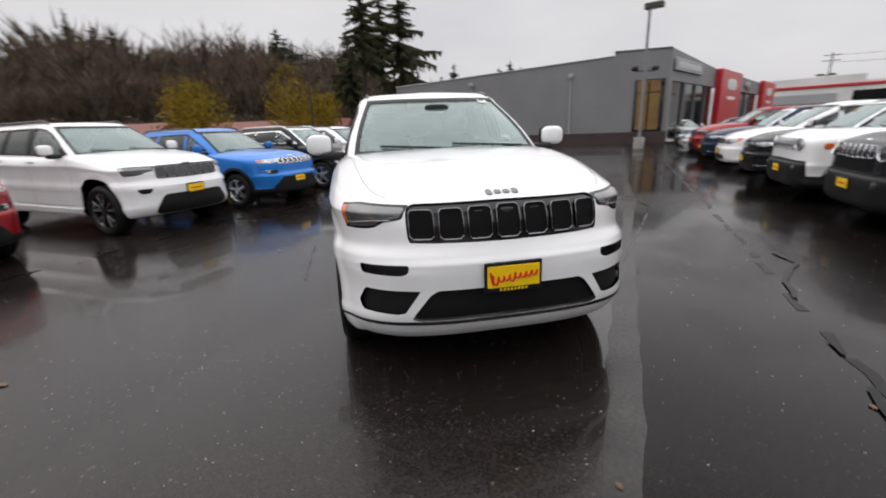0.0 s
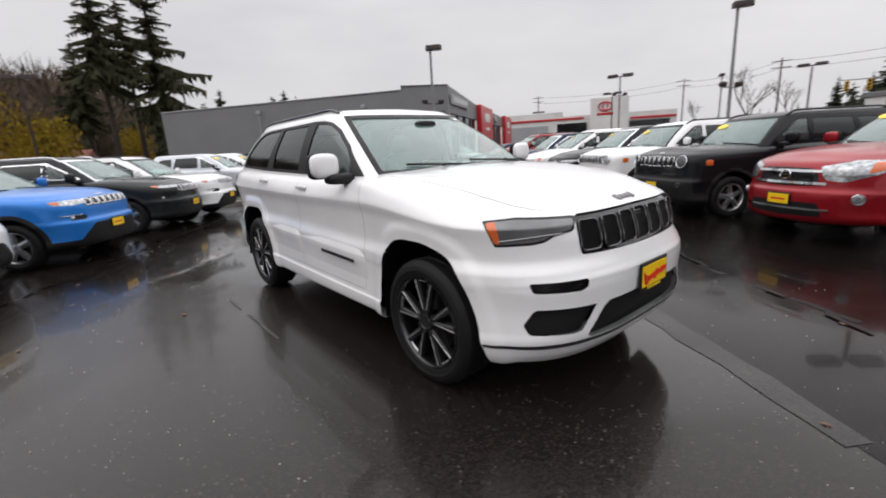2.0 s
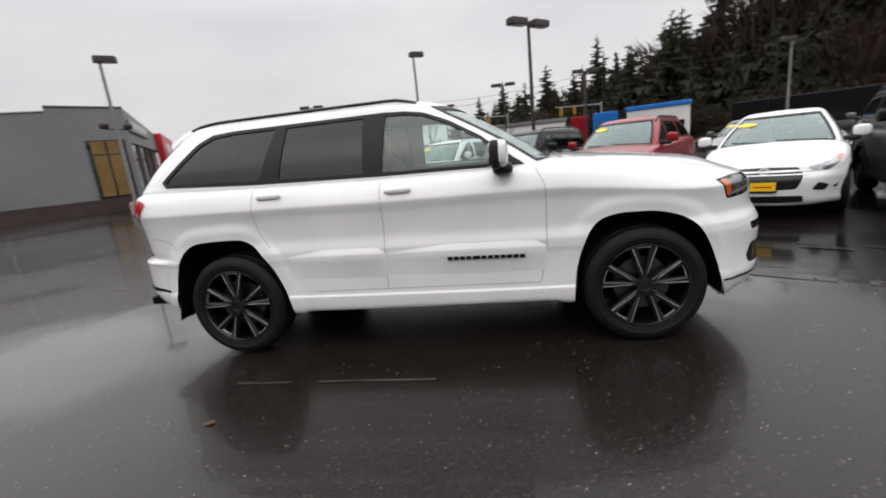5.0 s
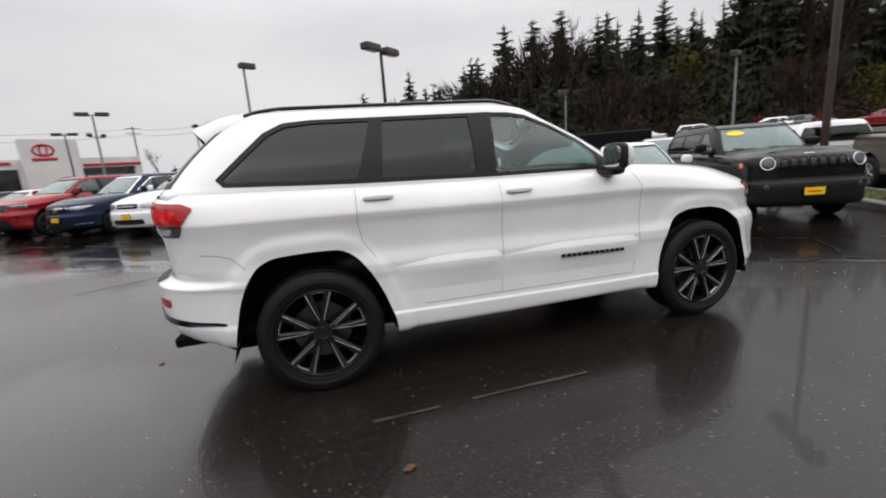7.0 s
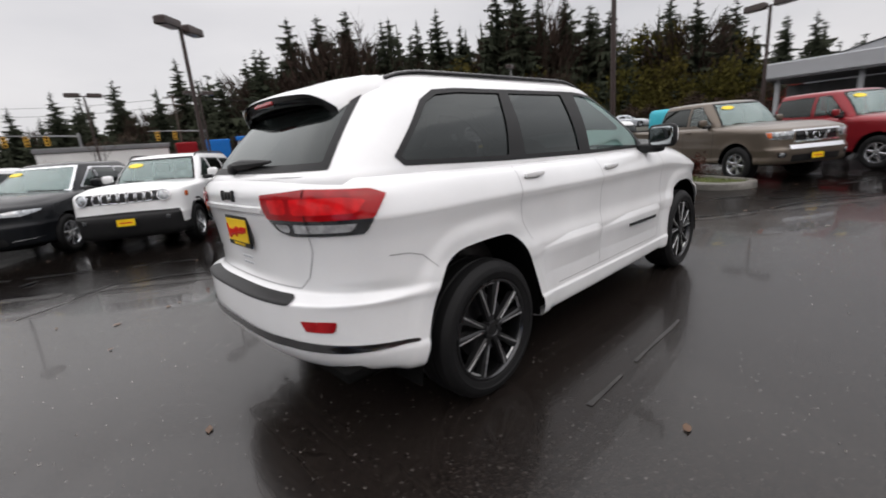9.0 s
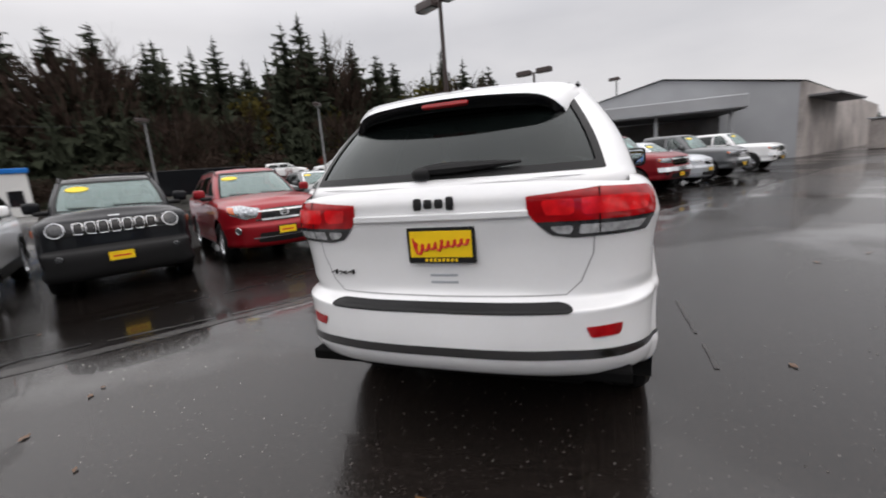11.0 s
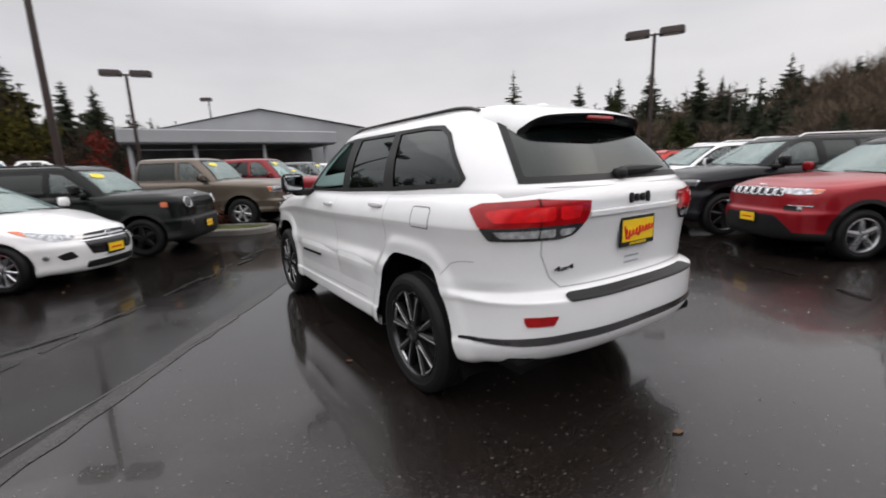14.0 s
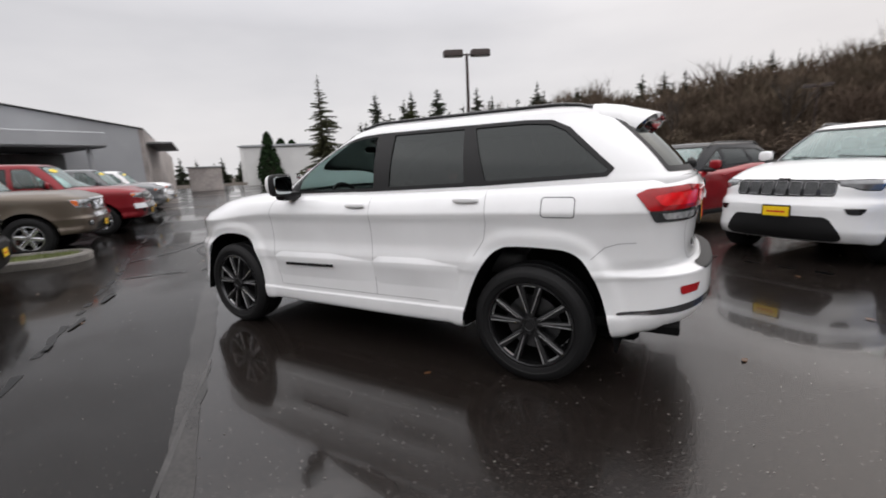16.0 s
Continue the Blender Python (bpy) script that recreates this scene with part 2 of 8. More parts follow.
def prism(poly, depth, m=None, r=0.0):
    """A flat outline (x, y) given thickness along z, with a chamfered top edge."""
    n = len(poly)
    cx, cy = sum(p[0] for p in poly) / n, sum(p[1] for p in poly) / n
    area = sum(poly[i][0] * poly[(i + 1) % n][1] - poly[(i + 1) % n][0] * poly[i][1] for i in range(n))
    if area < 0:
        poly = poly[::-1]
    rings = [(1.0, 0.0), (1.0, depth - r)] if r else [(1.0, 0.0), (1.0, depth)]
    verts = [(x, y, z) for _, z in rings for x, y in poly]
    if r:
        for x, y in poly:
            d = math.hypot(x - cx, y - cy) or 1
            verts.append((x - (x - cx) / d * r, y - (y - cy) / d * r, depth))
    k = len(verts) // n
    faces = [tuple(range(n))[::-1], tuple((k - 1) * n + i for i in range(n))]
    for a in range(k - 1):
        for i in range(n):
            j = (i + 1) % n
            faces.append((a * n + i, a * n + j, (a + 1) * n + j, (a + 1) * n + i))
    geo = (verts, faces)
    return moved(geo, m) if m is not None else geo


def part(name, geo, material, parent=None, label="", angle=38):
    """Links a shape as ONE mesh object, under a thing or a part."""
    me = geo
    if not isinstance(geo, bpy.types.Mesh):
        me = bpy.data.meshes.new(name)
        me.from_pydata([tuple(float(c) for c in v) for v in geo[0]], [], [tuple(int(i) for i in f) for f in geo[1]])
        me.materials.append(material)
        me.polygons.foreach_set("use_smooth", [True] * len(me.polygons))
        me.set_sharp_from_angle(angle=radians(angle))
    ob = new(name, me)
    if parent is not None:
        ob.parent = parent
    if label:
        ob["label"] = label
    return ob


def pchip(x, xs, ys):
    """Monotone cubic through points with rising xs."""
    xs, ys, x = np.asarray(xs, float), np.asarray(ys, float), np.clip(np.asarray(x, float), xs[0], xs[-1])
    h, d = np.diff(xs), np.diff(ys) / np.diff(xs)
    m = np.zeros(len(xs))
    for i in range(1, len(xs) - 1):
        if d[i - 1] * d[i] > 0:
            w1, w2 = 2 * h[i] + h[i - 1], h[i] + 2 * h[i - 1]
            m[i] = (w1 + w2) / (w1 / d[i - 1] + w2 / d[i])
    m[0], m[-1] = d[0], d[-1]
    i = np.clip(np.searchsorted(xs, x, side="right") - 1, 0, len(h) - 1)
    t = (x - xs[i]) / h[i]
    return ys[i] * (1 + 2 * t) * (1 - t) ** 2 + h[i] * m[i] * t * (1 - t) ** 2 + ys[i + 1] * t * t * (3 - 2 * t) + h[i] * m[i + 1] * t * t * (t - 1)


def shell(rows, stations, per=4, nf=26, ns=56, nr=22):
    """A half shell from stacked outlines. A row: (heights at the stations, front x, rear x, half width, front length, front power,
    rear length, rear power). Gives points [row, round the outline from front middle to rear middle] and outward normals."""
    keys = np.array([[*r[0], *r[1:]] for r in rows], float)
    n = len(keys)
    tt = np.linspace(0, n - 1, (n - 1) * per + 1)
    full = np.stack([pchip(tt, np.arange(n), keys[:, c]) for c in range(keys.shape[1])], 1)
    k = len(stations)
    order = np.argsort(stations)
    P = []
    for r in full:
        xf, xr, hw, lf, pf, lr, pr = r[k:]
        a = np.linspace(0, np.pi / 2, nf + 1)
        rad = (np.abs(np.cos(a)) ** pf + np.abs(np.sin(a)) ** pf) ** (-1 / pf)
        fx, fy = xf - lf + lf * rad * np.cos(a), hw * rad * np.sin(a)
        b = np.linspace(np.pi / 2, 0, nr + 1)
        rad = (np.abs(np.cos(b)) ** pr + np.abs(np.sin(b)) ** pr) ** (-1 / pr)
        rx, ry = xr + lr - lr * rad * np.cos(b), hw * rad * np.sin(b)
        sx = np.linspace(xf - lf, xr + lr, ns + 1)[1:-1]
        x, y = np.concatenate([fx, sx, rx]), np.concatenate([fy, np.full(len(sx), hw), ry])
        z = pchip(x, np.array(stations)[order], r[:k][order])
        P.append(np.stack([x, y, z], -1))
    P = np.array(P)
    return P, normals(P)


def normals(P):
    du, dv = np.gradient(P, axis=1), np.gradient(P, axis=0)
    N = np.cross(du, dv)
    return N / np.maximum(np.linalg.norm(N, axis=-1, keepdims=True), 1e-9)


def inside(px, pz, poly):
    """Signed distance to a polygon, positive inside."""
    poly = np.array(poly, float)
    d = np.full(px.shape, 1e9)
    odd = np.zeros(px.shape, bool)
    for (ax, az), (bx, bz) in zip(poly, np.roll(poly, -1, 0)):
        ex, ez = bx - ax, bz - az
        t = np.clip(((px - ax) * ex + (pz - az) * ez) / (ex * ex + ez * ez + 1e-12), 0, 1)
        d = np.minimum(d, np.hypot(px - ax - t * ex, pz - az - t * ez))
        if abs(ez) > 1e-12:
            odd ^= ((az > pz) != (bz > pz)) & (px < ex * (pz - az) / ez + ax)
    return np.where(odd, d, -d)


def cut(P, f, side="both"):
    """The part of a half shell where f > 0, with clean edges, on one or both sides of the car."""
    a, b = f.shape
    f = np.where(np.abs(f) < 1e-5, 1e-5, f)
    verts, faces, at = [], [], {}

    def corner(i, j):
        if (i, j) not in at:
            at[(i, j)] = len(verts)
            verts.append(tuple(P[i, j]))
        return at[(i, j)]

    def cross(i, j, i2, j2):
        key = (i, j, i2, j2) if (i, j) < (i2, j2) else (i2, j2, i, j)
        if key not in at:
            t = f[i, j] / (f[i, j] - f[i2, j2])
            at[key] = len(verts)
            verts.append(tuple(P[i, j] + t * (P[i2, j2] - P[i, j])))
        return at[key]

    pos = f > 0
    some = pos[:-1, :-1] | pos[1:, :-1] | pos[:-1, 1:] | pos[1:, 1:]
    for i, j in np.argwhere(some):
        ring = ((i, j), (i, j + 1), (i + 1, j + 1), (i + 1, j))
        poly = []
        for c in range(4):
            p, q = ring[c], ring[(c + 1) % 4]
            if pos[p]:
                poly.append(corner(*p))
            if pos[p] != pos[q]:
                poly.append(cross(*p, *q))
        if len(poly) > 2:
            faces.append(tuple(poly))
    verts = [(x, 0.0 if abs(y) < 0.005 else y, z) for x, y, z in verts]
    left = (verts, faces)
    if side == "left":
        return left
    right = ([(x, -y, z) for x, y, z in verts], [q[::-1] for q in faces])
    if side == "right":
        return right
    # both sides share the vertices on the centre line
    k, at2, more = len(verts), [], []
    for i, (x, y, z) in enumerate(verts):
        if y == 0.0:
            at2.append(i)
        else:
            at2.append(k + len(more))
            more.append((x, -y, z))
    return verts + more, faces + [tuple(at2[i] for i in q)[::-1] for q in faces]


# ---- vehicles ----
from mathutils.bvhtree import BVHTree


def blob(cx, cy, cz, sx, sy, sz, p=2.6, n=16, m=10):
    """A rounded block (superellipsoid)."""
    verts, faces = [], []

    def w(c, e):
        return math.copysign(abs(c) ** (2 / e), c)

    for i in range(m + 1):
        v = -math.pi / 2 + math.pi * i / m
        for j in range(n):
            u = 2 * math.pi * j / n
            verts.append((cx + sx / 2 * w(math.cos(v), p) * w(math.cos(u), p), cy + sy / 2 * w(math.cos(v), p) * w(math.sin(u), p), cz + sz / 2 * w(math.sin(v), p)))
    for i in range(m):
        for j in range(n):
            k = (j + 1) % n
            faces.append((i * n + j, i * n + k, (i + 1) * n + k, (i + 1) * n + j))
    return verts, faces


def bar2(a, b, wa, wb, y0, y1):
    """A tapered spoke in the x-z plane from a to b, between two depths."""
    a, b = Vector((a[0], a[1])), Vector((b[0], b[1]))
    d = (b - a).normalized()
    s = Vector((-d.y, d.x))
    out, back = [], []
    c = 0.25
    for p, w in ((a, wa), (b, wb)):
        for k, y in ((-1, y0), (-1, y1 - 0.008), (-1 + c * 2, y1), (1 - c * 2, y1), (1, y1 - 0.008), (1, y0)):
            q = p + s * (w / 2 * k)
            out.append((q.x, y, q.y))
    faces = [(k, k + 1, 7 + k, 6 + k)[::-1] for k in range(5)]
    faces += [(0, 1, 2, 3, 4, 5), (6, 7, 8, 9, 10, 11)[::-1]]
    return out, faces


WHEELS = {}


def wheel_meshes(kind, R, width, rim):
    """Tyre, rim barrel, spokes, brake disc and hub of a wheel whose outer face looks to +y."""
    key = (kind, R, width, rim)
    if key in WHEELS:
        return WHEELS[key]
    h = width / 2
    sh = R - rim
    tyre = lathe([(rim, -h * 0.85), (rim + sh * 0.35, -h), (R - 0.03, -h), (R - 0.006, -h + 0.03), (R, -h * 0.5), (R, -0.055), (R - 0.008, -0.05), (R - 0.008, -0.04), (R, -0.035),
                  (R, 0.035), (R - 0.008, 0.04), (R - 0.008, 0.05), (R, 0.055), (R, h * 0.5), (R - 0.006, h - 0.03), (R - 0.03, h - 0.004), (R - 0.04, h + 0.001),
                  (rim + sh * 0.4, h + 0.004), (rim + sh * 0.36, h), (rim + 0.012, h - 0.006), (rim, h - 0.02)], 48)
    barrel = lathe([(rim + 0.004, h - 0.008), (rim - 0.008, h - 0.006), (rim - 0.016, h - 0.018), (rim - 0.022, h - 0.05), (rim - 0.03, -h + 0.03), (rim - 0.01, -h)], 48)
    sp, edge = [], []
    y0, y1 = h - 0.06, h - 0.018
    if kind == "hero":
        for k in range(5):
            a = 2 * math.pi * k / 5 + 0.3
            for d, e in ((-0.16, -0.24), (0.16, 0.24)):
                p, q = (0.05 * math.cos(a + d), 0.05 * math.sin(a + d)), ((rim - 0.01) * math.cos(a + e), (rim - 0.01) * math.sin(a + e))
                sp.append(bar2(p, q, 0.030, 0.044, y0, y1))
                f = 0.30 if d > 0 else -0.30
                p, q = (0.085 * math.cos(a + d * 1.1), 0.085 * math.sin(a + d * 1.1)), ((rim - 0.012) * math.cos(a + e + f * 0.14), (rim - 0.012) * math.sin(a + e + f * 0.14))
                edge.append(bar2(p, q, 0.006, 0.012, y1 - 0.004, y1 + 0.003))
            for j in range(4):
                b0, b1 = a - 0.18 + 0.09 * j, a - 0.18 + 0.09 * (j + 1)
                edge.append(bar2(((rim - 0.018) * math.cos(b0), (rim - 0.018) * math.sin(b0)), ((rim - 0.018) * math.cos(b1), (rim - 0.018) * math.sin(b1)), 0.016, 0.016, y1 - 0.016, y1 - 0.006))
    else:
        n = {"five": 5, "six": 6, "seven": 7, "ten": 10}[kind]
        for k in range(n):
            a = 2 * math.pi * k / n + 0.2
            wide = {"five": 0.075, "six": 0.062, "seven": 0.05, "ten": 0.032}[kind]
            sp.append(bar2((0.04 * math.cos(a), 0.04 * math.sin(a)), ((rim - 0.01) * math.cos(a), (rim - 0.01) * math.sin(a)), wide * 1.1, wide, y0, y1))
    hub = lathe([(0.054, y0), (0.054, y1 + 0.001), (0.05, y1 + 0.009), (0.034, y1 + 0.012), (0.03, y1 + 0.006), (0.0, y1 + 0.007)], 20)
    nuts = [lathe([(0.012, y1), (0.011, y1 + 0.016), (0.0, y1 + 0.017)], 6) for k in range(5)]
    nuts = [moved(g, pose(0.052 * math.cos(k * 1.2566 + 0.9), 0, 0.052 * math.sin(k * 1.2566 + 0.9))) for k, g in enumerate(nuts)]
    disc = lathe([(0.06, h - 0.125), (rim * 0.64, h - 0.125), (rim * 0.64, h - 0.10), (0.06, h - 0.10)], 32)
    back = lathe([(rim - 0.03, -h + 0.04), (0.0, -h + 0.06)], 24)
    out = []
    for nm, g, mt in (("tyre", tyre, M_rubber), ("rim", barrel, None), ("spokes", join(*sp), None), *([("spoke_face", join(*edge), None)] if edge else []), ("hub", join(hub, *nuts), None), ("disc", disc, M_steel), ("back", back, M_under)):
        out.append((nm, g, mt))
    WHEELS[key] = out
    return out


MESH = {}


def add_wheels(root, xs, track, R, width, rim, kind, rim_mat, spoke_mat=None):
    for x in xs:
        for s in (1, -1):
            key = ("wheel", kind, R, width, rim, rim_mat.name)
            if key not in MESH:
                MESH[key] = {}
            got = MESH[key]
            pieces = wheel_meshes(kind, R, width, rim)
            mats = {"tyre": M_rubber, "rim": rim_mat, "spokes": spoke_mat or rim_mat, "hub": spoke_mat or rim_mat, "spoke_face": M_machined, "disc": M_steel, "back": M_under}
            first = None
            for nm, g, _ in sorted(pieces, key=lambda q: q[0] != "rim"):
                nice = {"rim": "wheel", "back": "wheel_back", "disc": "brake_disc"}.get(nm, nm)
                if nm not in got:
                    ob = part(nice, g, mats[nm], None, angle=30)
                    got[nm] = ob.data
                else:
                    ob = part(nice, got[nm], None, None)
                if first is None:
                    first = ob
                    ob.parent = root
                    ob.matrix_basis = pose(x, s * track, R, 0, 0, 0 if s > 0 else 180)
                else:
                    ob.parent = first


def body_rows(S):
    """The stacked outlines of an everyday car's lower body."""
    xf, xr, hw, b = S["xf"], S["xr"], S["hw"], S["sill"]
    hf, hc, br, cr = S["hoodf"], S["hoodc"], S["beltr"], S["crease"]
    st = [xf, xf - 0.45, S["cowl"] - 0.12, 0.0, xr + 1.0, xr]
    bu = S.get("bump", 0.62)
    q = dict(lf=S.get("lf", 0.75), pf=S.get("pf", 3.2), lr=S.get("lr", 0.55), pr=S.get("pr", 4.0))
    tail = (q["lf"], q["pf"], q["lr"], q["pr"])

    def row(zf, zs, zc, zm, zr, ze, dxf, dxr, dh):
        return ([zf, zs, zc, zm, zr, ze], xf - dxf, xr + dxr, hw - dh, *tail)

    m = (hc + cr) / 2
    rb = S.get("rbump", 0.6)
    return st, [
        row(b, b, b, b, b, b + 0.1, 0.30, 0.30, 0.12),
        row(b - 0.02, b, b, b, b, b + 0.08, 0.10, 0.12, 0.03),
        row(b + 0.06, b + 0.06, b + 0.05, b + 0.05, b + 0.06, b + 0.14, 0.03, 0.03, 0.005),
        row(b + 0.16, b + 0.15, b + 0.14, b + 0.14, b + 0.15, b + 0.24, 0.01, 0.01, 0.02),
        row(bu - 0.04, bu - 0.06, (b + cr) / 2, (b + cr) / 2, (b + cr) / 2, rb, 0.0, 0.0, 0.015),
        row(bu + 0.04, bu + 0.03, cr - 0.03, cr - 0.03, cr - 0.03, rb + 0.05, 0.01, 0.02, 0.0),
        row(bu + 0.08, bu + 0.09, cr + 0.05, cr + 0.05, cr + 0.05, rb + 0.1, 0.04, 0.07, 0.003),
        row(hf - 0.12, hf - 0.10, m, m, m + 0.02, (rb + br) / 2, 0.06, 0.08, 0.005),
        row(hf - 0.04, hf - 0.03, hc - 0.10, hc - 0.08, br - 0.12, br - 0.13, 0.09, 0.07, 0.015),
        row(hf, hf + 0.01, hc - 0.05, hc - 0.03, br - 0.06, br - 0.06, 0.13, 0.09, 0.05),
        row(hf + 0.025, hf + 0.04, hc - 0.02, hc, br - 0.02, br - 0.02, 0.19, 0.12, 0.10),
        row(hf + 0.035, hf + 0.075, hc, hc + 0.01, br, br, 0.26, 0.14, 0.17),
        row(hf + 0.02, hf + 0.11, hc + 0.03, hc + 0.03, br, br, 0.32, 0.16, 0.40),
        row(hf + 0.0, hf + 0.125, hc + 0.04, hc + 0.04, br, br, 0.36, 0.18, 0.66),
        row(hf + 0.0, hf + 0.13, hc + 0.045, hc + 0.045, br, br, 0.38, 0.18, hw - 0.002),
    ]


def house_rows(S):
    """The stacked outlines of the glasshouse and roof."""
    st = [S["cowl"], S["wtop"], -0.2, S["rtop"] + 0.3, S["rbot"]]
    bf, br, rf = S["hoodc"] - 0.02, S["beltr"] - 0.02, S["roof"]
    hb, ht = S["hwb"], S["hwt"]
    fl, fp, rl, rp = S.get("wl", 0.42), S.get("wp", 2.8), S.get("gl", 0.30), S.get("gp", 3.6)

    def row(t, extra=0.0):
        z = [bf + t * (rf - 0.10 - bf), bf + t * (rf - 0.085 - bf), bf + 0.01 + t * (rf - 0.075 - bf), br + t * (rf - 0.09 - br), br + t * (rf - 0.12 - br)]
        bow = 0.028 * math.sin(math.pi * t)
        return (z, S["cowl"] + t * (S["wtop"] - S["cowl"]) + bow * 1.6, S["rbot"] + t * (S["rtop"] - S["rbot"]) - bow, hb + t * (ht - hb) + bow, fl, fp, rl, rp)

    w, r = S["wtop"], S["rtop"]
    z = lambda d, e: [rf - d - 0.03, rf - d - 0.02, rf - d, rf - d - 0.005, rf - d - e]
    r0 = row(0)
    low = ([q - 0.09 for q in r0[0]], r0[1] + 0.04, r0[2] - 0.01, r0[3] + 0.01, *r0[4:])
    return st, [low, r0, row(0.12), row(0.3), row(0.5), row(0.7), row(0.88), row(1.0),
                (z(0.045, 0.05), w - 0.05, r + 0.02, ht - 0.03, fl, fp, rl, rp), (z(0.02, 0.03), w - 0.12, r + 0.05, ht - 0.09, fl, fp, rl, rp),
                (z(0.008, 0.02), w - 0.2, r + 0.1, ht - 0.25, fl, fp, rl, rp), (z(0.002, 0.015), w - 0.25, r + 0.15, ht - 0.45, fl, fp, rl, rp),
                (z(0.0, 0.015), w - 0.3, r + 0.2, 0.003, fl, fp, rl, rp)]


def cast(tree, origin, way):
    hit, nrm, _, _ = tree.ray_cast(Vector(origin), Vector(way))
    return (hit, nrm) if hit is not None else (None, None)


def ribbon(tree, pts, way, width, lift=0.0012, steps=10):
    """A thin seam laid on a surface. pts: points far out, from which the surface is met along way."""
    way = Vector(way)
    fine = []
    for a, b in zip(pts, pts[1:]):
        for k in range(steps):
            fine.append(Vector(a).lerp(Vector(b), k / steps))
    fine.append(Vector(pts[-1]))
    verts, faces, run = [], [], 0
    for i, p in enumerate(fine):
        d = (fine[min(i + 1, len(fine) - 1)] - fine[max(i - 1, 0)]).normalized()
        s = d.cross(way).normalized() * width / 2
        ha, na = cast(tree, p + s, way)
        hb, nb = cast(tree, p - s, way)
        if ha is None or hb is None:
            run = 0
            continue
        verts += [tuple(ha + na * lift), tuple(hb + nb * lift)]
        run += 1
        if run > 1:
            k = len(verts)
            faces.append((k - 4, k - 3, k - 1, k - 2))
    return verts, faces


def glyph_plate(root, m, name="number_plate", big=True):
    """A dealer plate: black frame, yellow sheet, red script drawn as plain strokes."""
    frame_ = part(name, moved(rbox(0, 0, 0, 0.318, 0.166, 0.012, 0.005), m), M_trim, root, "yellow dealer plate in a black frame")
    part("yellow_sheet", moved(rbox(0, 0.004, 0.0068, 0.288, 0.118, 0.004, 0.001), m), M_plate_yellow, frame_)
    if big:
        st = []
        pts = []
        for k in range(61):
            t = k / 60
            amp = 0.030 if t < 0.14 else 0.015 + 0.010 * (0.42 < t < 0.52)
            pts.append((-0.122 + 0.246 * t + 0.007 * math.cos(k * 0.85), -0.014 + 0.030 * t + amp * math.sin(k * 0.85), 0.0096))
        st.append(tube(pts, [0.0075 if math.cos(k * 0.85) > 0 else 0.0048 for k in range(61)], 5))
        st.append(tube([(-0.128, 0.032, 0.0096), (-0.122, 0.0, 0.0096), (-0.112, -0.038, 0.0096)], 0.0055, 5))
        part("red_script_bar", moved(join(*st), m), M_plate_red, frame_)
        part("lettering_bar", moved(join(*[rbox(-0.07 + 0.02 * k, -0.068, 0.0068, 0.012, 0.014, 0.003, 0.001) for k in range(8)]), m), M_plate_yellow, frame_)
    else:
        part("red_script_bar", moved(rbox(0, 0.0, 0.0095, 0.20, 0.022, 0.002, 0.0005), m), M_plate_red, frame_)
    return frame_


def seat_geo():
    return join(blob(-0.02, 0, 0.12, 0.52, 0.52, 0.20, 4), moved(blob(0, 0, 0, 0.16, 0.50, 0.66, 4), pose(-0.28, 0, 0.46, 0, -14, 0)), blob(-0.40, 0, 0.87, 0.11, 0.27, 0.20, 3))


def interior(root, S, rich=False):
    """Floor, dashboard, seats and steering wheel."""
    z0, cw = S["sill"] + 0.12, S["cowl"]
    part("cabin_floor", rbox((cw + S["rbot"]) / 2 - 0.1, 0, z0, cw - S["rbot"] - 0.3, S["hwb"] * 1.9, 0.06), M_under, root)
    wide = S["hwb"] * 2 - 0.12
    part("dashboard", join(blob(cw - 0.22, 0, S["hoodc"] - 0.10, 0.55, wide, 0.22, 4), rbox(cw - 0.25, 0, S["hoodc"] - 0.35, 0.3, wide, 0.4, 0.05)), M_dash, root)
    if "seat" not in MESH:
        MESH["seat"] = None
    xs = cw - 1.15
    rows = [(xs, 0.38), (xs, -0.38)] + ([(xs - 0.95, 0.38), (xs - 0.95, -0.38)] if S.get("rear_seats", True) else [])
    for x, y in rows:
        ob = part("seat", MESH["seat"] or seat_geo(), M_seat, root)
        MESH["seat"] = ob.data
        ob.location = (x, y, z0 + 0.16 + (S["hoodc"] - 1.2) * 0.25)
    ring = lathe([(0.185 + 0.015 * math.cos(a), 0.015 * math.sin(a)) for a in np.linspace(0, 2 * np.pi, 8, endpoint=False)], 24, "x", True)
    spokes = join(rbox(0, 0, 0, 0.03, 0.34, 0.05, 0.01), blob(0.0, 0, -0.01, 0.06, 0.16, 0.14, 3))
    part("steering_wheel", moved(join(ring, spokes), pose(cw - 0.58, 0.38, S["hoodc"] - 0.11, 0, 24, 0)), M_dash, root)


def arch_dist(S, ax, x, z):
    """Distance from an axle; an arch outline of its own gives a squarer opening."""
    if "arch_outline" in S:
        return S["arch"] - inside(x - ax, z, S["arch_outline"][0 if ax > 0 else 1])
    return np.hypot(x - ax, z - S["R"])


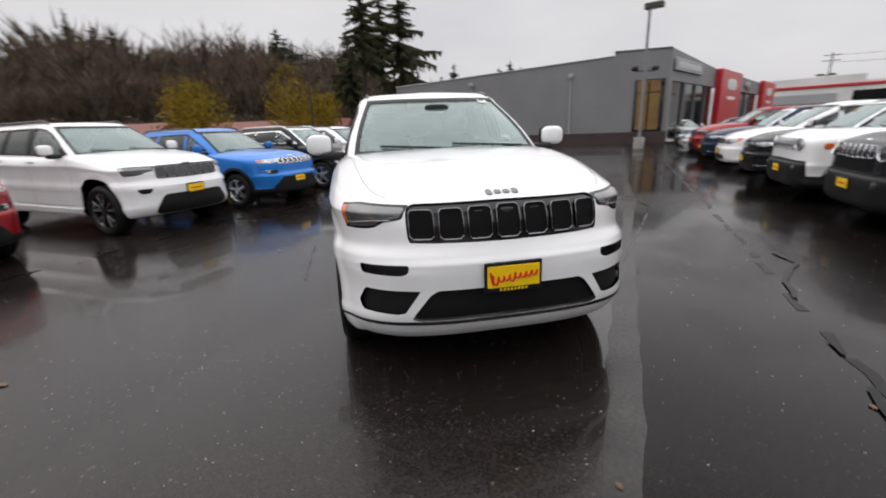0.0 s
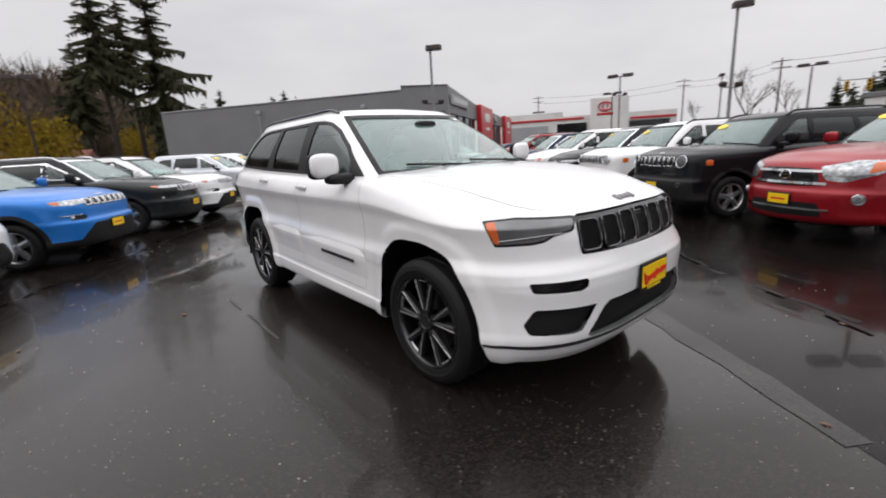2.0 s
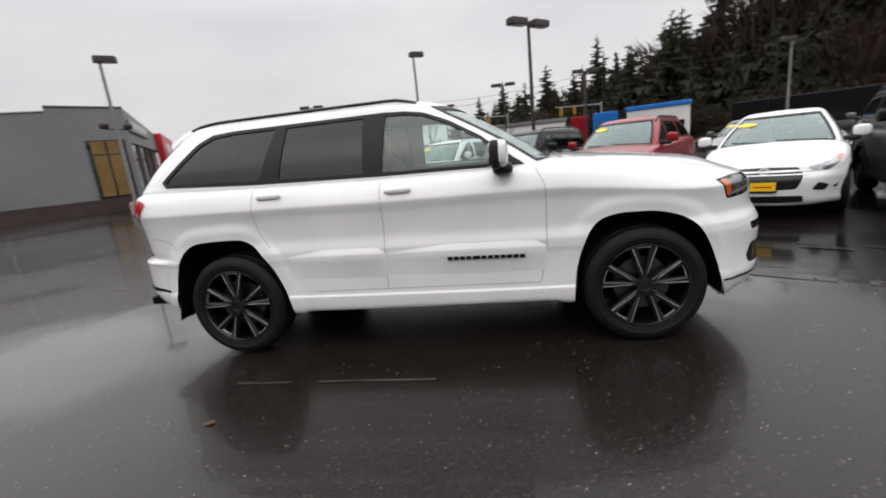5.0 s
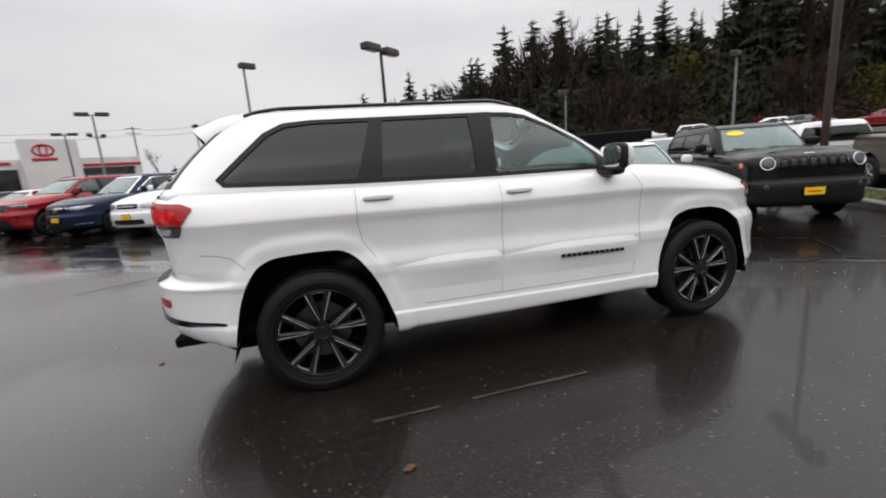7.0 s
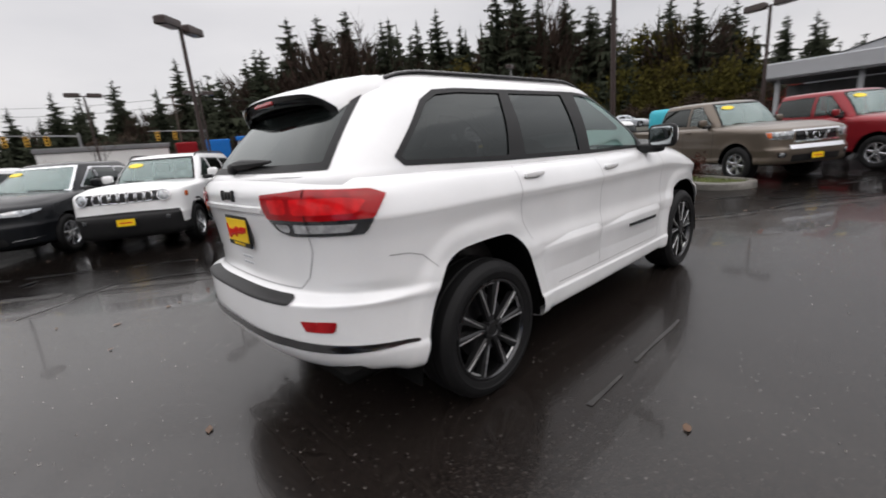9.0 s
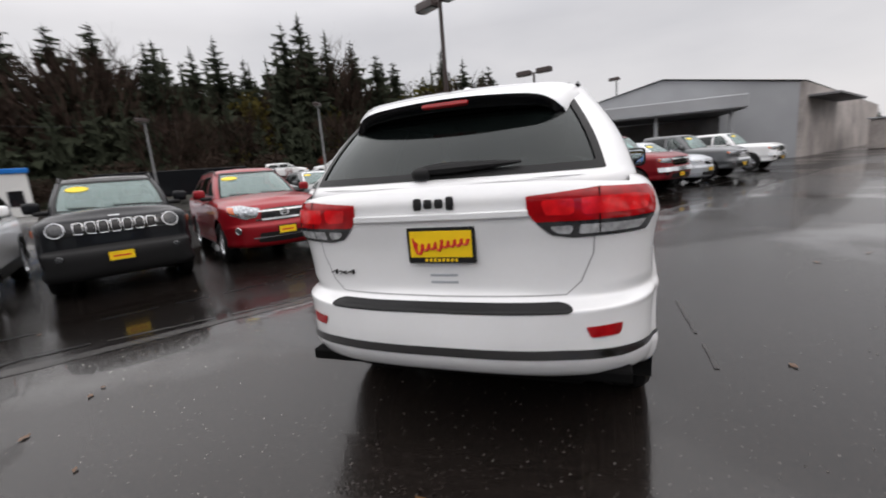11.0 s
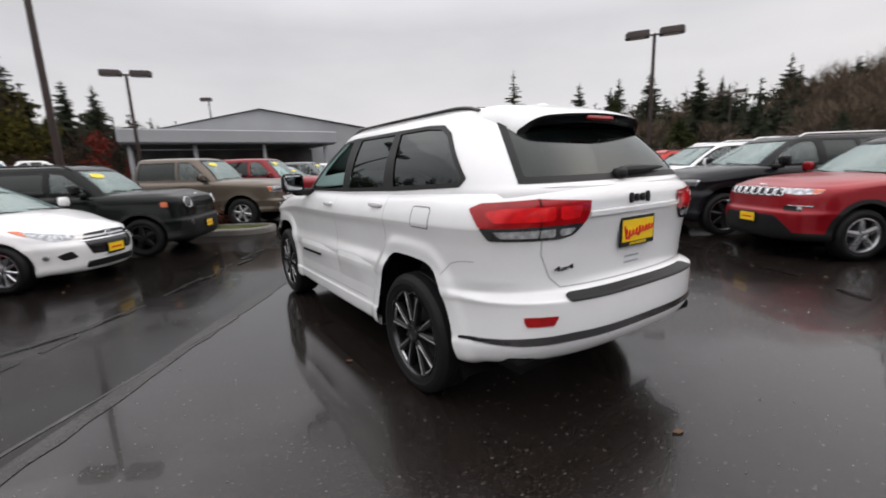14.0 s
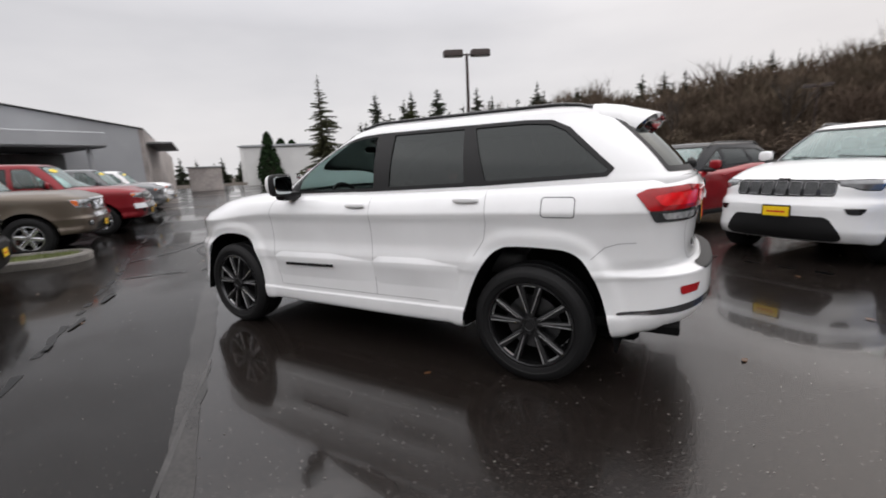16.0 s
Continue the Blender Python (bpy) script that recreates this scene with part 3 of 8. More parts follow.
def make_car(name, S, body_mat, place, label, category="car", group=""):
    """One vehicle at a pose: x forward, y to its left, wheels on z = 0."""
    root = new(name)
    root.empty_display_size = 0.3
    hero, fine = S.get("hero", False), S.get("fine", 1)
    per, nf, ns, nr = ((9, 84, 120, 76), (2, 20, 40, 16), (4, 44, 64, 32))[0 if hero else 2 if fine > 1 else 1]
    st, rows = S["rows"] if "rows" in S else body_rows(S)
    P, N = shell(rows, st, per, nf, ns, nr)
    for ax in S["axles"]:
        d = arch_dist(S, ax, P[..., 0], P[..., 2])
        a = S["arch"]
        wide, soft = S.get("flare_band", (0.0, 0.085))
        on = np.clip(1 - (d - a - wide) / soft, 0, 1) * (d > a - 0.05) * (P[..., 1] > 0.6)
        P = P + N * (S.get("flare", 0.012) * on * on * (3 - 2 * on))[..., None]
    x, y, z = P[..., 0], P[..., 1], P[..., 2]
    q, qr = y + (S["xf"] - x), y + (x - S["xr"])
    front, rear = x > S["xf"] - 0.75, x < S["xr"] + 0.75
    f = np.full(x.shape, 1.0)
    for ax in S["axles"]:
        d = arch_dist(S, ax, x, z) - S["arch"]
        f = np.minimum(f, np.where(y > 0.45, d, 1.0))
    ledge = S["hwb"] - 0.05
    up = N[..., 2]
    deck = np.maximum(np.maximum(x - (S["cowl"] - 0.22), y - ledge), 0.12 * (0.72 - up) + np.where(z < S["hoodc"] - 0.12, 2.0, 0.0))
    deck = np.maximum(deck, np.maximum(S.get("trunk", S["xr"] - 9) - x, np.where(up < 0.4, 1.0, -1.0)))
    f = np.minimum(f, deck)
    cuts = []
    for nm, zone, poly, dep, mt in S.get("shapes", ()):
        c = {"f": np.where(front, inside(q, z, poly), -1), "r": np.where(rear, inside(qr, z, poly), -1), "s": inside(x, z, poly) - np.where(y < 0.5, 9, 0)}[zone]
        cuts.append((nm, c, dep, mt))
        if dep < 0:
            f = np.minimum(f, -c)
    body_geo = cut(P, f)
    body = part("body", body_geo, body_mat, root, angle=50)
    for nm, c, dep, mt in cuts:
        for side in (("left", "right") if nm not in ("grille", "lower_grille", "bumper_pad", "chrome_strip", "mask", "skirt") else ("both",)):
            part(nm, cut(P + N * dep, c + (0.004 if dep < 0 else 0), side), mt, root)
    if "cladding" in S:
        c = np.full(x.shape, -1.0)
        for ax in S["axles"]:
            d = arch_dist(S, ax, x, z)
            c = np.maximum(c, np.where(y > 0.5, np.minimum(d - S["arch"], S["arch"] + 0.06 - d), -1))
        c = np.maximum(c, np.minimum(S["sill"] + S["cladding"] - z, f))
        part("cladding", cut(P + N * 0.006, c), M_trim, root)
    # wheel housings
    for ax in S["axles"]:
        a, wdt = S["arch"] + 0.004, S["hw"] - 0.03
        prof = [(a, wdt - 0.02), (a, wdt - 0.34), (0.02, wdt - 0.36)]
        g = lathe(prof, 28)
        if "arch_outline" in S:
            ring = S["arch_outline"][0 if ax > 0 else 1]
            n = len(ring)
            gv = [(px * k, py, (pz - S["R"]) * k) for k, py in ((1.008, wdt - 0.004), (1.008, wdt - 0.34), (0.02, wdt - 0.36)) for px, pz in ring]
            g = (gv, [(r * n + i, r * n + (i + 1) % n, (r + 1) * n + (i + 1) % n, (r + 1) * n + i) for r in range(2) for i in range(n)])
        lo = S["sill"] - 0.02
        keep = [fc for fc in g[1] if max(g[0][i][2] for i in fc) + S["R"] > lo - 0.05]
        g = ([(vx, vy, max(vz, lo - S["R"])) for vx, vy, vz in g[0]], keep)
        for s in (1, -1):
            part("wheel_housing", moved(g, Matrix.Translation((ax, 0, S["R"])) @ Matrix.Diagonal((1, s, 1, 1))), M_under, root)
    part("underbody", join(rbox((S["xf"] + S["xr"]) / 2, 0, S["sill"] + 0.04, S["xf"] - S["xr"] - 0.7, S["hw"] * 2 - 0.66, 0.20, 0.03),
                           rbox((S["axles"][0] + S["axles"][1]) / 2, 0, S["sill"] + 0.05, S["axles"][0] - S["axles"][1] - 2 * S["arch"] - 0.04, S["hw"] * 2 - 0.16, 0.10, 0.03)), M_under, root)

    # glasshouse
    hst, hrows = house_rows(S)
    G, GN = shell(hrows, hst, per, nf, ns, nr)
    gx, gy, gz = G[..., 0], G[..., 1], G[..., 2]
    width = np.broadcast_to(gy.max(axis=1)[:, None], gy.shape)
    idx = np.broadcast_to(np.arange(gx.shape[1])[None], gx.shape)
    lo, hi = S["hoodc"] + 0.0, S["roof"] - S.get("wtrim", 0.085)
    ws = np.minimum(np.minimum(S.get("wsy", 0.90) * width - gy, gz - lo), hi - gz)
    ws = np.where(idx <= nf, ws, -0.3)
    rlo, rhi = S.get("rglass", (S["beltr"] + 0.0, S["roof"] - 0.16))
    rg = np.minimum(np.minimum(S.get("rgy", 0.90) * width - gy, gz - rlo), rhi - gz)
    rg = np.where(idx >= gx.shape[1] - nr - 1, rg, -0.3)
    sides = [(nm, np.where(gy > 0.35, inside(gx, gz, poly), -1), mt) for nm, poly, mt in S["windows"]]
    gf = np.full(gx.shape, 1.0)
    for c in (ws, rg, *[c for _, c, _ in sides]):
        gf = np.minimum(gf, -c)
    house = part("roof", cut(G, gf), S.get("roof_mat", body_mat), root, angle=50)
    trim = np.full(gx.shape, -1.0)
    for _, c, _ in sides:
        trim = np.maximum(trim, np.minimum(0.012 + c, 0.010 - c))
    for c in (ws, rg):
        trim = np.maximum(trim, np.minimum(0.004 + c, 0.028 - c))
    if "side_trim" in S:
        big = np.where(gy > 0.35, inside(gx, gz, S["side_trim"]), -1)
        holes = np.full(gx.shape, 1.0)
        for _, c, _ in sides:
            holes = np.minimum(holes, -c)
        trim = np.maximum(trim, np.minimum(big, holes))
    part("window_trim", cut(G + GN * 0.0025, trim), S.get("trim_mat", M_trim), root)
    part("windscreen", cut(G - GN * 0.004, ws + 0.01), M_glass, root)
    if S.get("rear_window", True):
        part("rear_window", cut(G - GN * 0.004, rg + 0.01), S.get("rear_mat", M_privacy), root)
    for nm, c, mt in sides:
        for side in ("left", "right"):
            if (nm, side) == S.get("open_window"):
                continue
            part(nm, cut(G - GN * 0.005, c + 0.008, side), mt, root)
    interior(root, S)

    # mirrors and handles
    mx, mz = S["mirror"]
    for s in (1, -1):
        my = s * (S["hw"] + 0.095)
        mir = part("door_mirror", blob(mx - 0.008, my, mz + 0.008, 0.085, 0.205, 0.165, 3.2), S.get("mirror_mat", body_mat), root)
        part("mirror_shell", blob(mx - 0.045, my, mz + 0.004, 0.060, 0.210, 0.176, 4.8), M_trim, mir)
        part("mirror_glass", blob(mx - 0.078, my, mz + 0.004, 0.014, 0.172, 0.14, 5), M_mirror, mir)
        part("mirror_arm", blob(mx - 0.005, s * (S["hw"] - 0.01), mz - 0.088, 0.13, 0.21, 0.075, 3.4), M_trim, mir)
    whole = cut(P, np.where(z > S["hoodc"] - 0.3, np.maximum(deck, np.where(up < 0.4, 1.0, -1.0)), 1.0))
    tree = BVHTree.FromPolygons([Vector(v) for v in whole[0]], whole[1])
    roof_geo = cut(G, np.ones(gx.shape))
    roof_tree = BVHTree.FromPolygons([Vector(v) for v in roof_geo[0]], roof_geo[1])
    for hx, hz in S["handles"]:
        for s in (1, -1):
            h, nr_ = cast(tree, (hx, 2 * s, hz), (0, -s, 0))
            if h is not None:
                part("door_handle", blob(hx, h.y + s * 0.018, hz, 0.19, 0.028, 0.034, 3.4), S.get("handle_mat", body_mat), root)
    for line in S["seams"]:
        for s in (1, -1):
            part("panel_seam", ribbon(tree, [(px, 2 * s, pz) for px, pz in line], (0, -s, 0), 0.0045 if hero else 0.008, steps=12 if hero else 6), M_seam if body_mat is M_white else M_seam_dark, root)
    add_wheels(root, S["axles"], S["hw"] - S["tyre"] / 2 - 0.01, S["R"], S["tyre"], S["rim"], S["spoke"], S.get("rim_mat", M_rim_silver), S.get("spoke_mat"))
    if S.get("plate"):
        px, pz = S["plate"]
        glyph_plate(root, Matrix.Translation((px, 0, pz)) @ Matrix(((0, 0, 1), (1, 0, 0), (0, 1, 0))).to_4x4(), "front_plate", big=hero)
    if S.get("sticker"):
        wg = cut(G, ws)
        wtree = BVHTree.FromPolygons([Vector(v) for v in wg[0]], wg[1])
        h, nn = cast(wtree, (6, S["sticker"], S["roof"] - 0.20), (-1, 0, 0))
        if h is not None:
            turn = nn.to_track_quat("Z", "Y").to_matrix().to_4x4()
            oval = [(0.15 * math.cos(t), 0.065 * math.sin(t)) for t in np.linspace(0, 2 * np.pi, 20, endpoint=False)]
            part("window_sticker", prism(oval, 0.003, Matrix.Translation(h + nn * 0.002) @ turn), M_sticker, root, "yellow oval year sticker")
    for extra in S.get("extras", ()):
        extra(root, S, tree, body_mat, roof_tree)
    root.matrix_world = place
    tagged(root, label, category, group)
    return root


def hero_extras(root, S, tree, body_mat, roof):
    """All the small parts of the white SUV."""
    # tail spoiler: a shell that carries the roof on, dark underside, brake lamp
    v, f, n, m = [], [], 36, 9
    for k in range(n + 1):
        u = -1 + 2 * k / n
        p, nn = cast(roof, (-1.80, 0.60 * u, 4), (0, 0, -1))
        z0 = p.z + 0.003
        xb = -2.135 + 0.075 * abs(u) ** 2.6 + 0.05 * abs(u) ** 14
        end = max(0.0, abs(u) - 0.88) / 0.12
        for sx, sz in ((-1.80, z0), (-1.92, z0 - 0.020), (xb + 0.07, z0 - 0.056), (xb + 0.014, z0 - 0.074), (xb, z0 - 0.084), (xb + 0.022, z0 - 0.126 - 0.02 * end), (xb + 0.05, z0 - 0.134 - 0.03 * end), (xb + 0.10, z0 - 0.130 - 0.05 * end), (-1.955, z0 - 0.165)):
            v.append((sx, u * (0.60 + 0.30 * (sx + 1.80)), sz))
        if k:
            a, b = (k - 1) * m, k * m
            f += [(a + q, b + q, b + q + 1, a + q + 1) for q in range(m - 1)]
    f += [tuple(range(m)), tuple(n * m + q for q in range(m))[::-1]]
    top = [q for q in f if len(q) != 4 or not all((i % m) >= 4 for i in q)]
    under = [q for q in f if q not in top]
    sp = part("spoiler", (v, top), body_mat, root, angle=70)
    part("spoiler_underside", ([(a, b, c - 0.0005) for a, b, c in v], under), M_gloss_black, sp, angle=70)
    part("brake_lamp", moved(blob(0, 0, 0, 0.022, 0.235, 0.030, 5), pose(-2.121, 0, cast(roof, (-1.80, 0, 4), (0, 0, -1))[0].z - 0.103, 0, 26, 0)), M_redlens, sp)
    # rear plate, badge, lettering, tailgate lines
    glyph_plate(root, Matrix.Translation((-2.372, -0.015, 1.04)) @ Matrix(((0, 0, -1), (-1, 0, 0), (0, 1, 0))).to_4x4(), "rear_plate")
    emblem(1.222, 0.046, M_trim, rear=True, word=True)(root, S, tree, body_mat, roof)
    hood_tree = tree
    for k, (w, h) in enumerate(((0.9, 1.3), (1.0, 0.9), (1.0, 0.9), (0.95, 1.2))):
        y = (k - 1.5) * 0.049
        p, nn = cast(hood_tree, (2.6, y, 1.22), (-0.94, 0, -0.33))
        if p is not None:
            turn = Matrix.Translation(p + nn * 0.004) @ nn.to_track_quat("X", "Z").to_matrix().to_4x4()
            part("badge_block", moved(blob(0, 0, 0, 0.012, 0.045 * w * 0.86, 0.045 * h, 4, 10, 6), turn), M_dark_chrome, root)
    for s in (1, -1):
        for k, (x0, n) in enumerate(((0.155, 5), (0.365, 8)) if s > 0 else ((0.365 + 8 * 0.042 - 0.035, -8), (0.155 + 5 * 0.042 - 0.012, -5))):
            for j in range(abs(n)):
                x = x0 + 0.042 * j * (1 if n > 0 else -1) + 0.018
                z = 0.664 - 0.024 * (x - 0.15)
                p, nn = cast(tree, (x, 3 * s, z), (0, -s, 0))
                if p is not None:
                    part("badge_bar", rbox(x, p.y + s * 0.022, z, 0.034, 0.009, 0.024, 0.002), M_gloss_black, root)
    curve = bpy.data.curves.new("four_by_four", "FONT")
    curve.body, curve.size, curve.extrude = "4x4", 0.055, 0.004
    tmp = bpy.data.objects.new("tmp_text", curve)
    me = bpy.data.meshes.new_from_object(tmp)
    bpy.data.objects.remove(tmp)
    me.materials.clear()
    me.materials.append(M_trim)
    p, nn = on_nose(tree, 0.43, 0.90, S, True)
    txt = part("drive_badge", me, None, root)
    txt.matrix_basis = Matrix.Translation((p.x + 0.004, 0.600, 0.893)) @ Matrix(((0, 0, -1), (-1, 0, 0), (0, 1, 0))).to_4x4() @ Matrix.Diagonal((1.75, 0.62, 1, 1))
    gate = [(0.655, 1.055), (0.65, 0.98), (0.60, 0.86), (0.54, 0.805), (0.0, 0.80), (-0.54, 0.805), (-0.60, 0.86), (-0.65, 0.98), (-0.655, 1.055)]
    part("tailgate_seam", ribbon(tree, [(-5, y, z) for y, z in gate], (1, 0, 0), 0.006), M_seam, root)
    nose_bar("tailgate_ledge", -0.40, 0.40, 1.165, 1.165, 0.028, body_mat, 0.016, rear=True)(root, S, tree, body_mat, roof)
    for z in (0.895, 0.862):
        nose_bar("tailgate_slot", -0.075, 0.055, z, z, 0.012, M_silver, 0.002, 4, rear=True)(root, S, tree, body_mat, roof)
    p, nn = cast(roof, (-6, -0.02, 1.365), (1, 0, 0))
    pts = []
    for k in range(7):
        y = 0.06 - 0.43 * k / 6
        p, nn = cast(roof, (-6, y, 1.352 + 0.008 * k / 6), (1, 0, 0))
        if p is not None:
            pts.append(p + nn * 0.022)
    part("rear_wiper", join(tube(pts, [0.020, 0.026, 0.026, 0.022, 0.018, 0.013, 0.006], 8), blob(pts[0].x, 0.07, 1.35, 0.06, 0.09, 0.06, 3)), M_trim, root)
    for s in (1, -1):
        part("exhaust_tip", join(blob(-2.25, s * 0.46, 0.466, 0.16, 0.205, 0.050, 6)), M_gloss_black, root)
    # roof rails and fin
    for s in (1, -1):
        pts = []
        for k in range(25):
            x = 0.02 - 1.78 * k / 24
            p, nn = cast(roof, (x, 0.585 * s, 4), (0, 0, -1))
            lift = 0.012 * min(1, k / 2, (24 - k) / 3)
            pts.append(p + Vector((0, 0, 0.004 + lift)))
        part("roof_rail", tube(pts, 0.0115, 8), M_gloss_black, root)
        part("roof_gutter", tube([Vector((q.x, 0.545 * s, cast(roof, (q.x, 0.545 * s, 4), (0, 0, -1))[0].z)) for q in pts], 0.004, 5), M_trim, root)
    part("aerial_fin", blob(-1.66, 0, 1.755, 0.17, 0.05, 0.09, 2.4), body_mat, root)
    wipers(M_trim)(root, S, tree, body_mat, roof)
    # lamps: projectors, light bars, fog lenses
    for s in (1, -1):
        pts = []
        for k in range(12):
            p, nn = on_nose(tree, s * (0.61 + 0.22 * k / 11), 0.962 - 0.028 * (k / 11) ** 2, S)
            pts.append(p + nn * 0.004)
        part("light_bar", tube(pts, 0.005, 6), M_dark_chrome, root)
        seam = [(0.672, 1.25), (0.675, 1.06)]
        part("tail_lamp_seam", ribbon(tree, [(-5, s * y, z) for y, z in seam], (1, 0, 0), 0.006, lift=0.0085), M_under, root)
    # hood crease lines and cowl
    for s in (1, -1):
        part("hood_seam", ribbon(tree, [(2.09, s * 0.615, 3), (2.03, s * 0.655, 3), (1.94, s * 0.695, 3), (1.78, s * 0.73, 3), (1.5, s * 0.757, 3), (1.0, s * 0.78, 3)], (0, 0, -1), 0.006), M_seam, root)
    part("washer_jet", join(*[blob(1.02, y, 1.282, 0.05, 0.03, 0.02) for y in (0.33, -0.33)]), M_trim, root)
    part("cowl_panel", rbox(0.93, 0, 1.235, 0.16, 1.36, 0.03, 0.01), M_trim, root)
    # fuel door on the left flank
    ring = [(-1.725, 1.085), (-1.735, 1.10), (-1.735, 1.185), (-1.72, 1.20), (-1.555, 1.20), (-1.54, 1.185), (-1.54, 1.10), (-1.555, 1.085), (-1.725, 1.085)]
    part("fuel_door_seam", ribbon(tree, [(x, 3, z) for x, z in ring], (0, -1, 0), 0.006, steps=5), M_grey, root)
    # paper on the windscreen, sensor pod
    p, nn = cast(roof, (6, 0.47, 1.655), (-1, 0, 0))
    turn = Matrix.Translation(p + nn * 0.001) @ nn.to_track_quat("Z", "Y").to_matrix().to_4x4()
    part("window_note", moved(rbox(0, 0, 0, 0.10, 0.06, 0.002, 0.0005), turn), M_paper, root, "small white paper note")
    part("interior_mirror", blob(0.42, 0, 1.60, 0.05, 0.22, 0.06, 3), M_trim, root)
    side_bar("door_moulding", 0.845, -0.236, 0.700, 0.722, 0.17, 0.019)(root, S, tree, body_mat, roof)
    side_bar("door_moulding", -0.244, -0.97, 0.722, 0.738, 0.17, 0.019)(root, S, tree, body_mat, roof)



# ---- the kinds of parked vehicles ----
def shapes_for(S, lamp, grille, lower, fog=None, lamp_mat=None, grille_mat=None, tail=None, amber=None):
    out = [("headlamp", "f", lamp, 0.003, lamp_mat or M_lens), ("grille", "f", grille, 0.003, grille_mat or M_gloss_black), ("lower_grille", "f", lower, 0.003, M_trim)]
    if fog:
        out.append(("fog_recess", "f", fog, 0.003, M_trim))
    if amber:
        out.append(("turn_signal", "f", amber, 0.005, M_amber))
    b = S["beltr"]
    out.append(("tail_lamp", "r", tail or [(0.55, b - 0.06), (0.57, b - 0.25), (1.05, b - 0.24), (1.18, b - 0.07)], 0.003, M_redlens))
    return out


def kind_compass(**kw):
    d = dict(xf=2.2, xr=-2.2, hw=0.91, roof=1.64, hoodf=0.97, hoodc=1.10, beltr=1.20, axles=(1.318, -1.318), cladding=0.10, spoke="five", R=0.345)
    d["shapes"] = shapes_for(d, [(0.53, 0.965), (0.54, 0.905), (0.8, 0.885), (1.12, 0.90), (1.2, 0.955), (0.9, 0.965)], [(-0.1, 0.975), (0.54, 0.97), (0.52, 0.86), (-0.1, 0.845)],
                             [(-0.1, 0.60), (0.48, 0.60), (0.78, 0.40), (0.85, 0.30), (-0.1, 0.27)], [(0.60, 0.74), (0.62, 0.67), (0.86, 0.67), (0.9, 0.73)], amber=[(1.0, 0.905), (1.12, 0.91), (1.19, 0.95), (1.05, 0.955)])
    d["extras"] = [jeep_slots(7, 0.142, 0.862, 0.962, 0.108, M_chrome, 0.008, 0.009), emblem(1.0, 0.03, M_chrome, word=True), roof_rails(0.1, -1.6, 0.58, M_gloss_black), nose_bar("fog_trim", 0.58, 0.80, 0.742, 0.742, 0.016, M_chrome, mirror=True), nose_disc("fog_lamp", 0.70, 0.70, 0.032, M_lens), wipers(M_trim)]
    d.update(kw)
    return base(**d)


def kind_cherokee(**kw):
    d = dict(xf=2.31, xr=-2.31, hw=0.93, roof=1.67, hoodf=0.95, hoodc=1.13, beltr=1.22, axles=(1.35, -1.35), cladding=0.12, spoke="five", R=0.355, lf=0.95, pf=2.8, trim_mat=M_chrome)
    d["shapes"] = shapes_for(d, [(0.52, 0.955), (0.54, 0.915), (0.9, 0.905), (1.25, 0.935), (1.3, 0.965)], [(-0.1, 0.965), (0.50, 0.955), (0.47, 0.80), (-0.1, 0.79)],
                             [(-0.1, 0.56), (0.7, 0.54), (0.8, 0.32), (-0.1, 0.28)], [(0.62, 0.74), (0.64, 0.66), (0.9, 0.66), (0.92, 0.73)], amber=[(1.1, 0.92), (1.25, 0.935), (1.3, 0.96), (1.12, 0.96)])
    d["extras"] = [jeep_slots(7, 0.135, 0.82, 0.945, 0.10, M_chrome, 0.008, 0.008), roof_rails(0.1, -1.6, 0.58, M_chrome), wipers(M_trim), nose_disc("fog_lamp", 0.76, 0.70, 0.035, M_lens)]
    d.update(kw)
    return base(**d)


def kind_renegade(slot_mat=None, face_mat=None, **kw):
    d = dict(xf=2.11, xr=-2.12, hw=0.90, roof=1.69, hoodf=1.06, hoodc=1.15, beltr=1.18, axles=(1.285, -1.285), cowl=0.85, wtop=0.35, rtop=-1.98, rbot=-2.06, hwb=0.80, hwt=0.66, pf=4.5, lf=0.5,
             cladding=0.18, sticker=-0.4, spoke="five", wl=0.34)
    d["shapes"] = shapes_for(d, [(0.52, 1.0), (0.54, 0.93), (0.56, 0.92), (0.57, 0.99)], [(-0.1, 1.045), (0.74, 1.04), (0.78, 1.01), (0.78, 0.90), (0.74, 0.87), (-0.1, 0.865)],
                             [(-0.1, 0.72), (0.98, 0.70), (1.05, 0.26), (-0.1, 0.26)], grille_mat=face_mat or M_gloss_black)
    d["extras"] = [jeep_slots(7, 0.136, 0.872, 1.034, 0.106, slot_mat or M_chrome, 0.008, 0.008 if face_mat else 0.006), nose_disc("headlamp", 0.640, 0.958, 0.096, M_lens if face_mat else M_lens_dark, M_chrome), side_mark("side_marker", 1.72, 0.935, 0.13, 0.095, M_amber),
                   nose_disc("fog_lamp", 0.66, 0.58, 0.045, M_lens_dark), emblem(1.085, 0.03, M_chrome, word=True), roof_rails(0.2, -1.7, 0.62, M_trim), wipers(M_trim)]
    d.update(kw)
    return base(**d)


